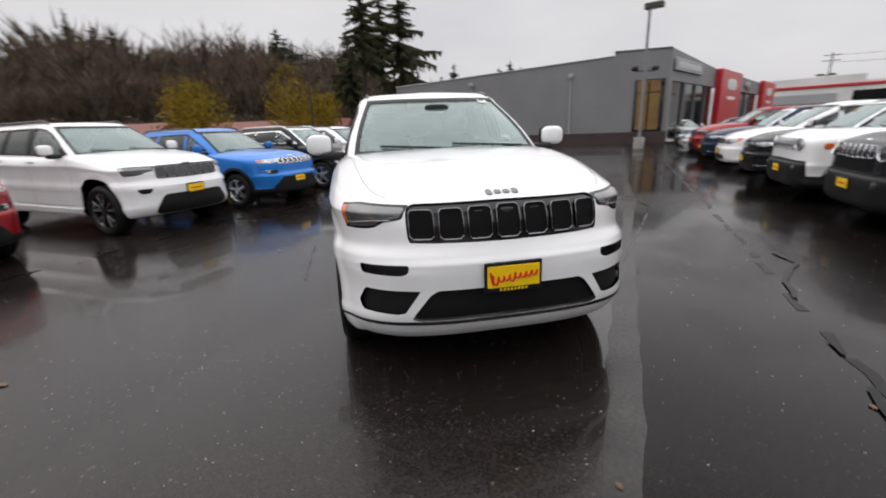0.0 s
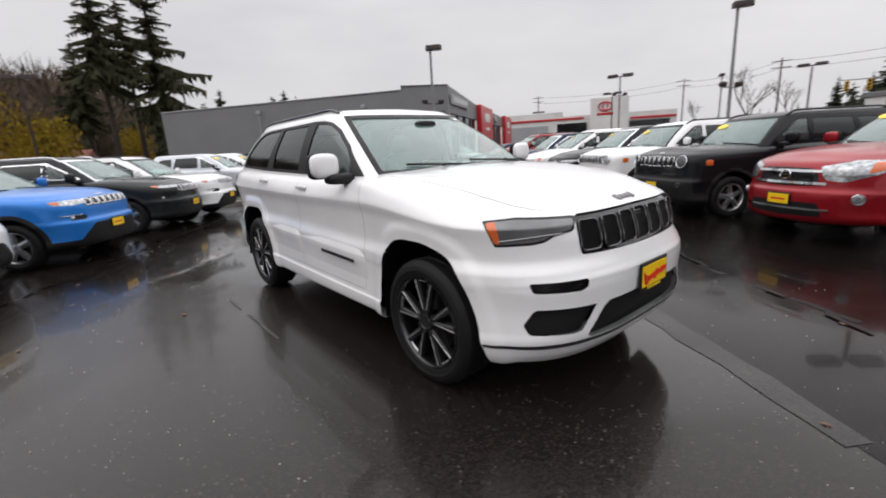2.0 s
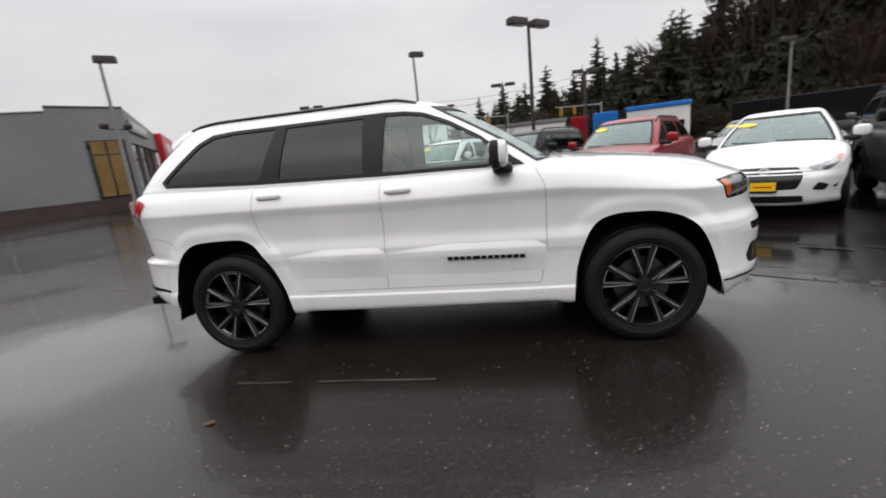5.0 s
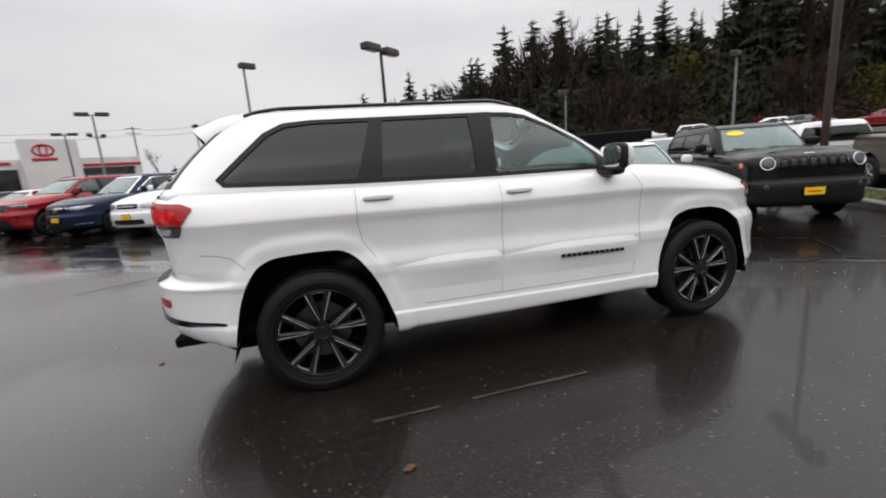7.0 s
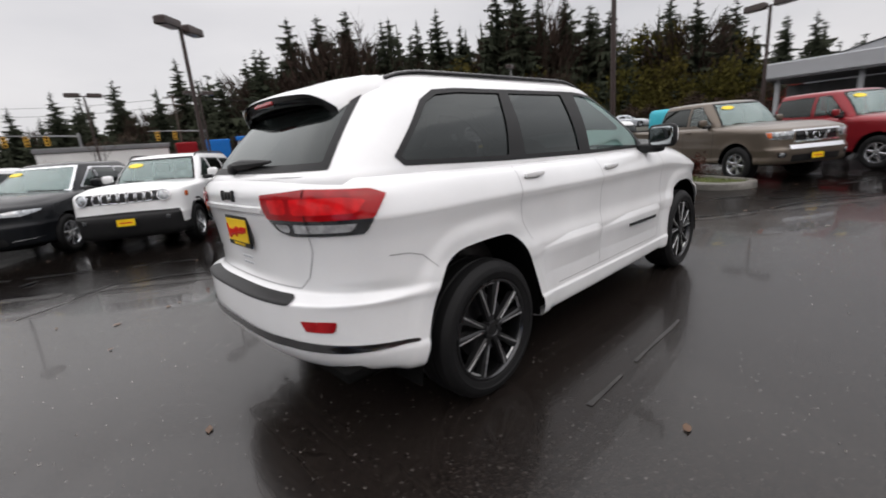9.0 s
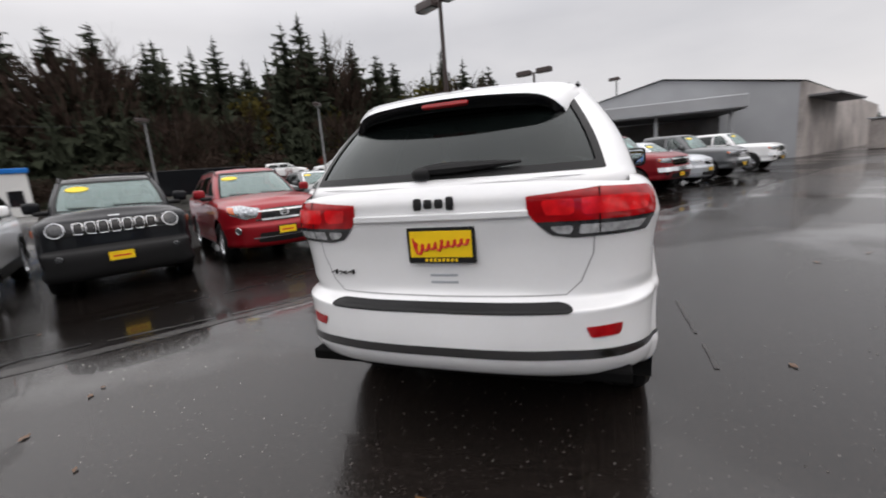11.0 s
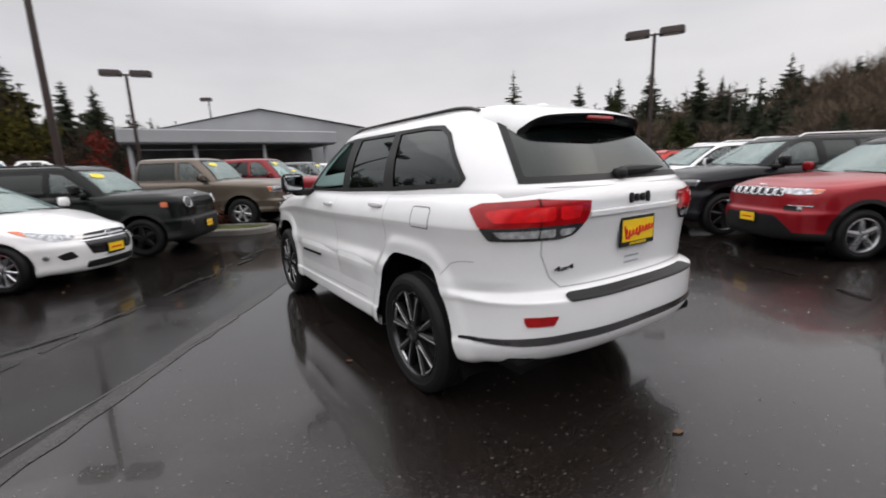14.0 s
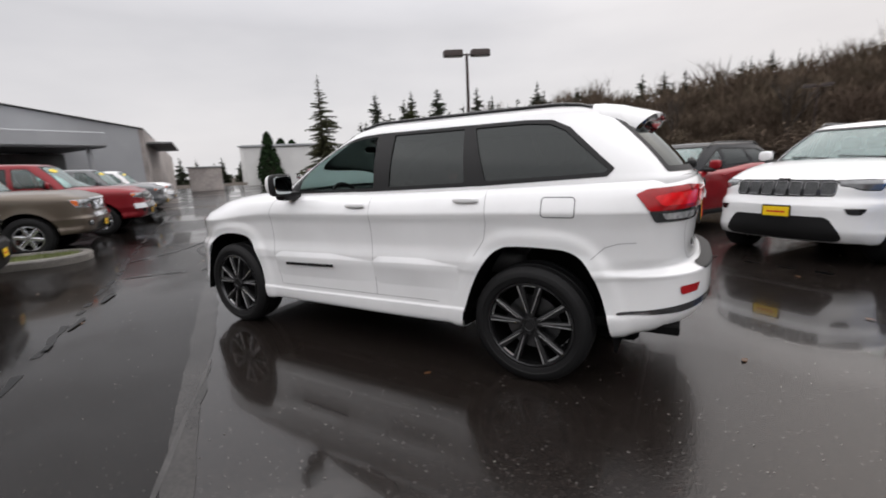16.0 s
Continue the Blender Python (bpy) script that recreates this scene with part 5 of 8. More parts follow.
gc_windows = [
    ("front_door_window", [(0.575, 1.248), (0.555, 1.345), (0.46, 1.435), (0.24, 1.565), (0.08, 1.632), (-0.05, 1.655), (-0.20, 1.662), (-0.235, 1.26)], M_side_glass),
    ("rear_door_window", [(-0.345, 1.662), (-0.945, 1.66), (-1.00, 1.285), (-0.355, 1.265)], M_privacy),
    ("quarter_window", [(-1.005, 1.660), (-1.36, 1.660), (-1.53, 1.645), (-1.635, 1.596), (-1.905, 1.352), (-1.88, 1.322), (-1.135, 1.29)], M_privacy),
]
gc_seams = [
    [(0.80, 1.21), (0.85, 1.10), (0.855, 0.98), (0.845, 0.70), (0.80, 0.46)],
    [(-0.235, 1.23), (-0.24, 0.9), (-0.26, 0.46)],
    [(-1.17, 1.25), (-1.18, 1.05), (-1.16, 0.93), (-1.09, 0.82)],
    [(0.80, 0.455), (-0.80, 0.475)],
    [(-1.83, 0.845), (-1.90, 0.915), (-1.97, 0.938), (-2.06, 0.945)],
]
gc_shapes = [
    ("headlamp", "f", [(0.672, 1.038), (0.695, 0.968), (0.83, 0.953), (0.90, 0.925), (0.98, 0.915), (1.24, 0.905), (1.32, 1.03), (1.1, 1.045), (0.8, 1.04)], 0.001, M_gloss_black),
    ("lamp_lens", "f", [(0.69, 1.026), (0.71, 0.98), (0.835, 0.966), (0.905, 0.938), (0.99, 0.928), (1.225, 0.918), (1.30, 1.022), (1.1, 1.034), (0.8, 1.028)], 0.003, M_lamp_smoked),
    ("turn_signal", "f", [(1.195, 0.925), (1.236, 0.915), (1.30, 1.02), (1.232, 1.025)], 0.0045, M_amber),
    ("grille", "f", [(-0.1, 1.048), (0.665, 1.043), (0.682, 1.03), (0.645, 0.865), (0.625, 0.848), (-0.1, 0.836)], -0.012, M_gloss_black),
    ("fog_lamp", "f", [(0.595, 0.742), (0.605, 0.70), (0.65, 0.684), (0.99, 0.686), (1.02, 0.735)], -0.022, M_gloss_black),
    ("side_intake", "f", [(0.53, 0.60), (0.64, 0.475), (0.70, 0.465), (1.02, 0.47), (1.06, 0.52), (0.98, 0.60)], -0.025, M_trim),
    ("lower_grille", "f", [(-0.1, 0.60), (0.42, 0.60), (0.47, 0.575), (0.60, 0.44), (0.57, 0.425), (-0.1, 0.42)], -0.03, M_trim),
    ("chrome_strip", "f", [(-0.1, 0.422), (0.6, 0.426), (0.9, 0.42), (1.35, 0.405), (1.36, 0.39), (0.9, 0.398), (0.6, 0.404), (-0.1, 0.40)], 0.006, M_dark_chrome),
    ("tail_lamp", "r", [(0.44, 1.232), (0.445, 1.17), (0.48, 1.125), (1.20, 1.12), (1.268, 1.21), (1.18, 1.236), (0.8, 1.25)], 0.006, M_redlens),
    ("lamp_cell", "r", [(0.50, 1.212), (0.525, 1.152), (0.655, 1.147), (0.66, 1.215)], 0.0085, M_redglow),
    ("lamp_cell", "r", [(0.69, 1.215), (0.69, 1.147), (1.10, 1.145), (1.16, 1.195), (1.02, 1.212)], 0.0085, M_redglow),
    ("reversing_lamp", "r", [(0.48, 1.125), (0.56, 1.068), (0.66, 1.052), (1.135, 1.056), (1.20, 1.12)], 0.004, M_lens_dark),
    ("clear_lens", "r", [(0.545, 1.106), (0.585, 1.076), (0.658, 1.068), (0.660, 1.108)], 0.0075, M_clear),
    ("clear_lens", "r", [(0.69, 1.108), (0.69, 1.068), (1.06, 1.072), (1.10, 1.106)], 0.0075, M_clear),
    ("bumper_pad", "r", [(-0.1, 0.780), (0.59, 0.780), (0.615, 0.772), (0.58, 0.751), (-0.1, 0.751)], 0.005, M_trim),
    ("rear_reflector", "r", [(0.655, 0.688), (0.690, 0.640), (0.885, 0.634), (0.898, 0.686)], 0.005, M_redlens),
    ("rear_chrome_strip", "r", [(-0.2, 0.596), (0.55, 0.596), (0.9, 0.577), (1.38, 0.545), (1.38, 0.527), (0.9, 0.537), (0.55, 0.552), (-0.2, 0.552)], 0.007, M_dark_chrome),
]


def gc_style(**kw):
    S = dict(xf=2.36, xr=-2.42, hw=0.945, sill=0.31, hoodf=1.06, hoodc=1.235, beltr=1.30, crease=0.70, cowl=1.02, wtop=0.27, rtop=-1.98, rbot=-2.345, roof=1.772, hwb=0.845, hwt=0.655,
             axles=(1.4575, -1.4575), R=0.387, arch=0.476, tyre=0.265, rim=0.278, spoke="hero", rim_mat=M_rim_dark, spoke_mat=M_spoke, rows=(gc_stations, gc_rows), windows=gc_windows,
             seams=gc_seams, handles=[(-0.11, 1.148), (-1.04, 1.185)], mirror=(0.60, 1.315), plate=(2.372, 0.655), shapes=gc_shapes, wl=0.42, wp=2.8, gl=0.55, gp=3.3,
             side_trim=[(0.74, 1.235), (0.44, 1.46), (0.22, 1.585), (0.05, 1.652), (-0.2, 1.676), (-0.95, 1.674), (-1.37, 1.673), (-1.54, 1.660), (-1.655, 1.605), (-1.93, 1.352), (-1.89, 1.308), (-1.17, 1.272), (-0.24, 1.245)],
             rglass=(1.325, 1.645), rgy=0.84, flare=0.015, flare_band=(0.05, 0.075), arch_outline=(smooth_ring(gc_arch_front), smooth_ring(gc_arch_rear)))
    S.update(kw)
    return S


def side_bar(name, x0, x1, z0, z1, h, depth, mt=None, n=16):
    """A moulding along both flanks, sharp above and fading out below."""
    def make(root, S, tree, body_mat, roof):
        for s in (1, -1):
            verts, faces = [], []
            for k in range(n + 1):
                t = k / n
                x, z = x0 + (x1 - x0) * t, z0 + (z1 - z0) * t
                e = min(1.0, 14 * t, 2.6 * (1 - t))
                prof = ((0.042 * e + 0.006, 0.0), (0.014 * e, depth * 0.75 * e), (0.0, depth * e), (-h * 0.3, depth * 0.8 * e), (-h * 0.65, depth * 0.35 * e), (-h, -0.001))
                for dz, d in prof:
                    p, nn = cast(tree, (x, 3 * s, z + dz), (0, -s, 0))
                    y = p.y if p is not None else s * S["hw"]
                    verts.append((x, y + s * (d + 0.0005), z + dz))
                if k:
                    for j in range(5):
                        a = (k - 1) * 6 + j
                        q = (a, a + 6, a + 7, a + 1)
                        faces.append(q if s < 0 else q[::-1])
            part(name, (verts, [f[::-1] for f in faces]), mt or body_mat, root, angle=65)
    return make

# ---- lot ----
LOT = -33.4


def ground_mat(name, tone, matt, film, film_bump=0.05):
    """Wet asphalt: stones in binder, with smooth puddles where the ground lies low."""
    m = bpy.data.materials.new(name)
    m.use_nodes = True
    n, l = m.node_tree.nodes, m.node_tree.links
    b = n["Principled BSDF"]
    co = n.new("ShaderNodeTexCoord")
    big = n.new("ShaderNodeTexNoise")
    big.inputs["Scale"].default_value, big.inputs["Detail"].default_value = 0.24, 7.0
    l.new(co.outputs["Object"], big.inputs["Vector"])
    mid = n.new("ShaderNodeTexNoise")
    mid.inputs["Scale"].default_value, mid.inputs["Detail"].default_value = 6.0, 6.0
    l.new(co.outputs["Object"], mid.inputs["Vector"])
    vor = n.new("ShaderNodeTexVoronoi")
    vor.inputs["Scale"].default_value = 95.0
    l.new(co.outputs["Object"], vor.inputs["Vector"])
    ramp = n.new("ShaderNodeValToRGB")
    ramp.color_ramp.elements[0].position, ramp.color_ramp.elements[0].color = 0.0, (0.003 * tone, 0.0026 * tone, 0.0024 * tone, 1)
    ramp.color_ramp.elements[1].position, ramp.color_ramp.elements[1].color = 1.0, (0.027 * tone, 0.0245 * tone, 0.023 * tone, 1)
    speck = ramp.color_ramp.elements.new(0.90)
    speck.color = (0.024 * tone, 0.0190 * tone, 0.0165 * tone, 1)
    ramp.color_ramp.elements[2].color = (0.12 * tone, 0.112 * tone, 0.105 * tone, 1)
    l.new(vor.outputs["Color"], ramp.inputs["Fac"])
    l.new(ramp.outputs["Color"], b.inputs["Base Color"])
    wet = n.new("ShaderNodeMapRange")
    wet.inputs["From Min"].default_value, wet.inputs["From Max"].default_value = 0.45, 0.515
    wet.inputs["To Min"].default_value, wet.inputs["To Max"].default_value = 1.0, 0.0
    l.new(big.outputs["Fac"], wet.inputs["Value"])
    for socket, dry, soaked in (("Roughness", 0.25, 0.13), ("Coat Weight", film * 0.55, film), ("Coat Roughness", 0.05, 0.025)):
        way = n.new("ShaderNodeMapRange")
        way.inputs["To Min"].default_value, way.inputs["To Max"].default_value = dry, soaked
        l.new(wet.outputs["Result"], way.inputs["Value"])
        l.new(way.outputs["Result"], b.inputs[socket])
    b.inputs["Coat IOR"].default_value = 1.33
    # sky sheen put into the specular level: stronger towards -x, weaker towards +x
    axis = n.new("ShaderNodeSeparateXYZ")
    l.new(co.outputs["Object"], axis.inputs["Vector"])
    sheen_ramp = n.new("ShaderNodeMapRange")
    sheen_ramp.inputs["From Min"].default_value, sheen_ramp.inputs["From Max"].default_value = -4.0, 4.0
    sheen_ramp.inputs["To Min"].default_value, sheen_ramp.inputs["To Max"].default_value = matt * 1.45, matt * 0.75
    l.new(axis.outputs["X"], sheen_ramp.inputs["Value"])
    l.new(sheen_ramp.outputs["Result"], b.inputs["Specular IOR Level"])
    inv = n.new("ShaderNodeMapRange")
    inv.inputs["To Min"].default_value, inv.inputs["To Max"].default_value = 0.22, 0.02
    l.new(wet.outputs["Result"], inv.inputs["Value"])
    bp = n.new("ShaderNodeBump")
    bp.inputs["Distance"].default_value = 0.004
    l.new(inv.outputs["Result"], bp.inputs["Strength"])
    l.new(vor.outputs["Distance"], bp.inputs["Height"])
    l.new(bp.outputs["Normal"], b.inputs["Normal"])
    if film_bump:
        # the water film ripples over the stones
        fb = n.new("ShaderNodeBump")
        fb.inputs["Strength"].default_value, fb.inputs["Distance"].default_value = film_bump, 0.004
        l.new(mid.outputs["Fac"], fb.inputs["Height"])
        l.new(fb.outputs["Normal"], b.inputs["Coat Normal"])
    return m


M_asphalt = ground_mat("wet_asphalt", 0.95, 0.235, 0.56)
M_asphalt_new = ground_mat("newer_black_asphalt", 0.45, 0.085, 0.26)
size = 600
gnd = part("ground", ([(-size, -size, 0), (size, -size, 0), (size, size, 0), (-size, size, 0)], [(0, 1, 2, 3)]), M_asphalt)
tagged(gnd, "dark wet asphalt car lot with puddles", "ground", kind="structure")


# ---- lot marks, islands ----
M_tar = mat("tar_seal", (0.0035, 0.0035, 0.0038), rough=0.3, spec=0.13, stain=0.3, stain_scale=4)
M_sealed = mat("smooth_sealed_strip", (0.040, 0.037, 0.035), rough=0.24, spec=0.24, stain=0.5, stain_scale=2.0, grain=0.3, grain_scale=40)
M_line = mat("worn_line_paint", (0.055, 0.052, 0.050), rough=0.4, spec=0.3, stain=0.55, stain_scale=3.0, grain=0.3, grain_scale=40)
M_kerb = mat("wet_concrete_kerb", (0.17, 0.16, 0.145), rough=0.45, grain=0.25, grain_scale=30, stain=0.35, stain_scale=2, bump=0.3)
M_grass = mat("island_grass", (0.075, 0.095, 0.020), rough=0.85, grain=0.5, grain_scale=25, stain=0.4, stain_scale=2.5, bump=0.8)
M_blade = mat("grass_blades", (0.11, 0.13, 0.03), rough=0.8, stain=0.4, stain_scale=3)
rnd = random.Random(7)
ca, sa = math.cos(radians(LOT)), math.sin(radians(LOT))


def lot(u, v):
    """Lot axes to world: u along the rows, v across the aisle."""
    return (u * ca - v * sa, u * sa + v * ca)


def strip(points, width, z, wobble=0.0, breaks=0.0, seed=1):
    """A flat wandering strip on the ground."""
    r = random.Random(seed)
    pts = []
    for (ax, ay), (bx, by) in zip(points, points[1:]):
        n = max(2, int(math.hypot(bx - ax, by - ay) / 0.18))
        pts += [(ax + (bx - ax) * k / n, ay + (by - ay) * k / n) for k in range(n)]
    pts.append(points[-1])
    verts, faces = [], []
    off = 0.0
    for i, (x, y) in enumerate(pts):
        d = Vector((pts[min(i + 1, len(pts) - 1)][0] - pts[max(i - 1, 0)][0], pts[min(i + 1, len(pts) - 1)][1] - pts[max(i - 1, 0)][1], 0)).normalized()
        off = off * 0.85 + r.uniform(-1, 1) * wobble
        w = width * (r.uniform(0.55, 1.2) if breaks > 0.05 else 1 + 0.2 * math.sin(i * 0.21) + r.uniform(-0.16, 0.16))
        nx, ny = -d.y, d.x
        verts += [(x + nx * (off + w / 2), y + ny * (off + w / 2), z), (x + nx * (off - w / 2), y + ny * (off - w / 2), z)]
        if i and r.random() > breaks:
            k = len(verts)
            faces.append((k - 4, k - 3, k - 1, k - 2)[::-1])
    return verts, faces


edge = [lot(u, v) for u, v in ((-60, 2.05), (-16, 2.0), (-4, 2.03), (1, 1.88), (4, 1.84), (12, 1.8), (30, 1.9), (60, 1.9))]
back = [lot(60, 14), lot(-60, 14)]
tagged(part("asphalt_patch", ([(x, y, 0.002) for x, y in edge + back], [tuple(range(len(edge) + 2))]), M_asphalt_new), "strip of newer blacker asphalt under the parked row", "pavement", kind="structure")
seams = [([lot(-60, 2.05), lot(-16, 2.0), lot(-4, 2.03), lot(1, 1.88), lot(4, 1.84), lot(12, 1.8), lot(30, 1.9)], 0.16), ([lot(-60, 3.25), lot(-9, 3.3), lot(0, 3.15), lot(9, 3.4), lot(40, 3.3)], 0.07),
         ([lot(-14, 2.1), lot(-13.5, 8)], 0.06),
         ([lot(-60, -4.3), lot(-12, -4.25), lot(0, -4.4), lot(20, -4.2)], 0.06),
         ([(3.3, 0.12), (3.68, -0.19), (4.15, -0.3), (4.7, -0.88), (6.19, -1.44), (7.02, -2.26)], 0.055), ([(4.83, 0.45), (4.15, -0.28)], 0.05), ([(6.03, 0.19), (6.32, -1.13), (7.02, -2.26)], 0.05),
         ([(-3.04, 4.1), (-2.69, 4.37), (-2.0, 4.2), (-1.65, 3.84)], 0.045), ([(-3.7, 5.45), (-3.37, 5.79)], 0.045), ([(0.35, 4.0), (0.6, 3.62), (1.14, 3.45), (1.52, 2.84), (2.16, 2.36), (3.35, 1.48), (4.18, 0.86)], 0.05)]
for i, (pts, w) in enumerate(seams):
    tagged(part("tar_seam", strip(pts, w, 0.004 + 0.0012 * i, 0.012 if i == 0 else 0.03, 0.03 if i == 0 else 0.45 if i < 4 else 0.2, i)[:2], M_tar if i else M_sealed), "shiny black tar seam in the asphalt" if i else "smooth grey sealed joint in the asphalt", "tar seam", "tar seams", "structure")
for i, (a, b) in enumerate((((-1.25, -1.37), (0.1, -1.37)), ((-4.6, 3.05), (-2.6, 4.3)), ((-1.55, 3.75), (0.9, 1.62)))):
    tagged(part("faded_line", strip([a, b], 0.03, 0.005, 0.004, 0.08, 40 + i), M_line), "faint worn painted parking line", "painted line", "painted lines", "structure")


def island(cx, cy, turn, lx, ly, label):
    """A kerbed island: rounded concrete kerb and a grass bed."""
    n, ring = 8, []
    r = ly / 2 * 0.98
    for sx, sy, a0 in ((1, 1, 0), (-1, 1, 90), (-1, -1, 180), (1, -1, 270)):
        for k in range(n):
            a = radians(a0 + 90 * k / (n - 1))
            ring.append((sx * (lx / 2 - r) + r * math.cos(a), sy * (ly / 2 - r) + r * math.sin(a)))
    m = pose(cx, cy, 0, 0, 0, turn)
    verts, faces, k = [], [], len(ring)
    prof = [(0.0, 0.0), (0.0, 0.12), (0.02, 0.145), (0.05, 0.15), (0.14, 0.15), (0.16, 0.11)]
    for x, y in ring:
        d = math.hypot(x / lx, y / ly) or 1
        for inn, z in prof:
            f = 1 - inn / (ly / 2)
            cx0 = max(-(lx / 2 - r), min(lx / 2 - r, x))
            verts.append((cx0 + (x - cx0) * f, y * f, z))
    for i in range(k):
        j = (i + 1) % k
        for q in range(len(prof) - 1):
            faces.append((i * 6 + q, j * 6 + q, j * 6 + q + 1, i * 6 + q + 1))
    root = part("kerb_island", moved((verts, faces), m), M_kerb)
    bed = [(x * 0.97, y * (1 - 0.15 / (ly / 2)), 0.115) for x, y in ring]
    part("grass_bed", moved((bed, [tuple(range(k))]), m), M_grass, root)
    rr = random.Random(int(abs(cx) * 10))
    bv, bf = [], []
    for _ in range(1400):
        x, y = rr.uniform(-lx / 2 + 0.2, lx / 2 - 0.2), rr.uniform(-ly / 2 + 0.18, ly / 2 - 0.18)
        a, h = rr.uniform(0, 6.28), rr.uniform(0.03, 0.08)
        b = len(bv)
        bv += [(x - 0.008 * math.cos(a), y - 0.008 * math.sin(a), 0.11), (x + 0.008 * math.cos(a), y + 0.008 * math.sin(a), 0.11), (x + rr.uniform(-0.03, 0.03), y + rr.uniform(-0.03, 0.03), 0.11 + h)]
        bf.append((b, b + 1, b + 2))
    tagged(part("grass", moved((bv, bf), m), M_blade, root), kind="stuff")
    tagged(root, label, "kerb island", "kerb islands")


ux, uy = -math.cos(radians(LOT - 90)), -math.sin(radians(LOT - 90))
island(7.55 + ux * 2.7, -0.15 + uy * 2.7, LOT - 90, 5.6, 1.25, "concrete-kerbed island with wet green grass between cars")
island(-11.15 - ux * 2.2, 2.5 - uy * 2.2, LOT - 90, 5.0, 1.3, "concrete-kerbed island with yellowed grass in the row")
island(8.0 - ux * 1.8, -10.6 - uy * 1.8, LOT - 90, 5.0, 2.6, "concrete-kerbed grass island at the row's end")

# leaves and grit lying about
M_leaf = mat("brown_wet_leaf", (0.10, 0.045, 0.015), rough=0.4, random=0.4)
M_grit = mat("pale_grit", (0.30, 0.29, 0.27), rough=0.6)
gv, gf = [], []
rr = random.Random(3)
for _ in range(1500):
    a, d = rr.uniform(0, 6.28), 2.2 + 3.6 * rr.random() ** 0.8
    x, y, s = d * math.cos(a) * 1.15, d * math.sin(a) * 0.95, rr.uniform(0.0025, 0.0065)
    b = len(gv)
    gv += [(x - s, y - s, 0.001), (x + s, y - s * 0.7, 0.001), (x + s * 0.6, y + s, 0.001), (x, y, s)]
    gf += [(b, b + 1, b + 3), (b + 1, b + 2, b + 3), (b + 2, b, b + 3)]
tagged(part("grit", (gv, gf), M_grit), "pale grit scattered over the asphalt", "grit", kind="stuff")
lv, lf_ = [], []
for _ in range(260):
    x, y, s, a = rr.uniform(-14, 14), rr.uniform(-12, 12), rr.uniform(0.02, 0.045), rr.uniform(0, 6.28)
    if abs(x) < 2.6 and abs(y) < 1.1:
        continue
    b = len(lv)
    for k in range(6):
        q = a + k * 1.047
        w = s * (1 if k % 3 == 0 else 0.55)
        lv.append((x + w * math.cos(q), y + w * math.sin(q), 0.006 + 0.006 * (k % 2)))
    lf_.append(tuple(range(b, b + 6)))
tagged(part("fallen_leaves", (lv, lf_), M_leaf), "brown fallen leaves on wet asphalt", "leaves", kind="stuff")

# ---- lamp posts and poles ----
M_brown = mat("dark_bronze_post", (0.030, 0.016, 0.013), rough=0.45, stain=0.25, stain_scale=2)
M_galv = mat("galvanised_post", (0.24, 0.245, 0.25), rough=0.5, metal=0.3, stain=0.2, stain_scale=1.5)
M_lampface = mat("lamp_diffuser", (0.5, 0.5, 0.48), rough=0.3)
M_wood = mat("tarred_pole_wood", (0.07, 0.05, 0.038), rough=0.85, grain=0.3, grain_scale=14, stain=0.3, bump=0.3)
M_conc = mat("lamp_base_concrete", (0.28, 0.27, 0.25), rough=0.8, grain=0.2, grain_scale=30, stain=0.2)


def shoebox(l=0.85, w=0.42, h=0.26):
    return prism([(-l / 2, -w / 2), (l / 2, -w / 2), (l / 2 + 0.06, 0), (l / 2, w / 2), (-l / 2, w / 2), (-l / 2 - 0.03, 0)], h, None, 0.05)


def lamp_post(x, y, h, heads, turn, pm, floods=None, r=0.085, label="dark bronze car-lot lamp post with boxy heads"):
    root = part("lamp_post", lathe([(0.28, 0), (0.28, 0.55), (0.25, 0.6), (0.0, 0.6)], 20, "z"), M_conc)
    part("pole", tube([(0, 0, 0.5), (0, 0, h * 0.6), (0, 0, h - 0.1)], [r, r * 0.9, r * 0.75], 10), pm, root)
    for k in range(heads):
        a = turn + (360 / heads) * k if heads > 1 else turn
        m = pose(0, 0, 0, 0, 0, a)
        arm = part("lamp_arm", moved(tube([(0, 0, h - 0.15), (0.35, 0, h - 0.12)], 0.035, 8), m), pm, root)
        head = part("lamp_head", moved(shoebox(), m @ pose(0.62 if heads > 1 else 0.2, 0, h - 0.2, 0, 0, 0)), M_brown, root)
        part("lamp_lens", moved(rbox(0.62 if heads > 1 else 0.2, 0, h - 0.215, 0.6, 0.3, 0.02, 0.005), m), M_lampface, head)
    if floods:
        part("cross_arm", moved(tube([(-0.55, 0, floods), (0.55, 0, floods)], 0.03, 6), pose(0, 0, 0, 0, 0, turn + 40)), M_brown, root)
        for s in (-1, 1):
            part("flood_lamp", moved(blob(s * 0.55, 0, floods + 0.14, 0.34, 0.30, 0.26, 4), pose(0, 0, 0, 0, 0, turn + 40)), M_brown, root)
    root.matrix_world = pose(x, y, 0)
    tagged(root, label, "lamp post", "lot lamps")


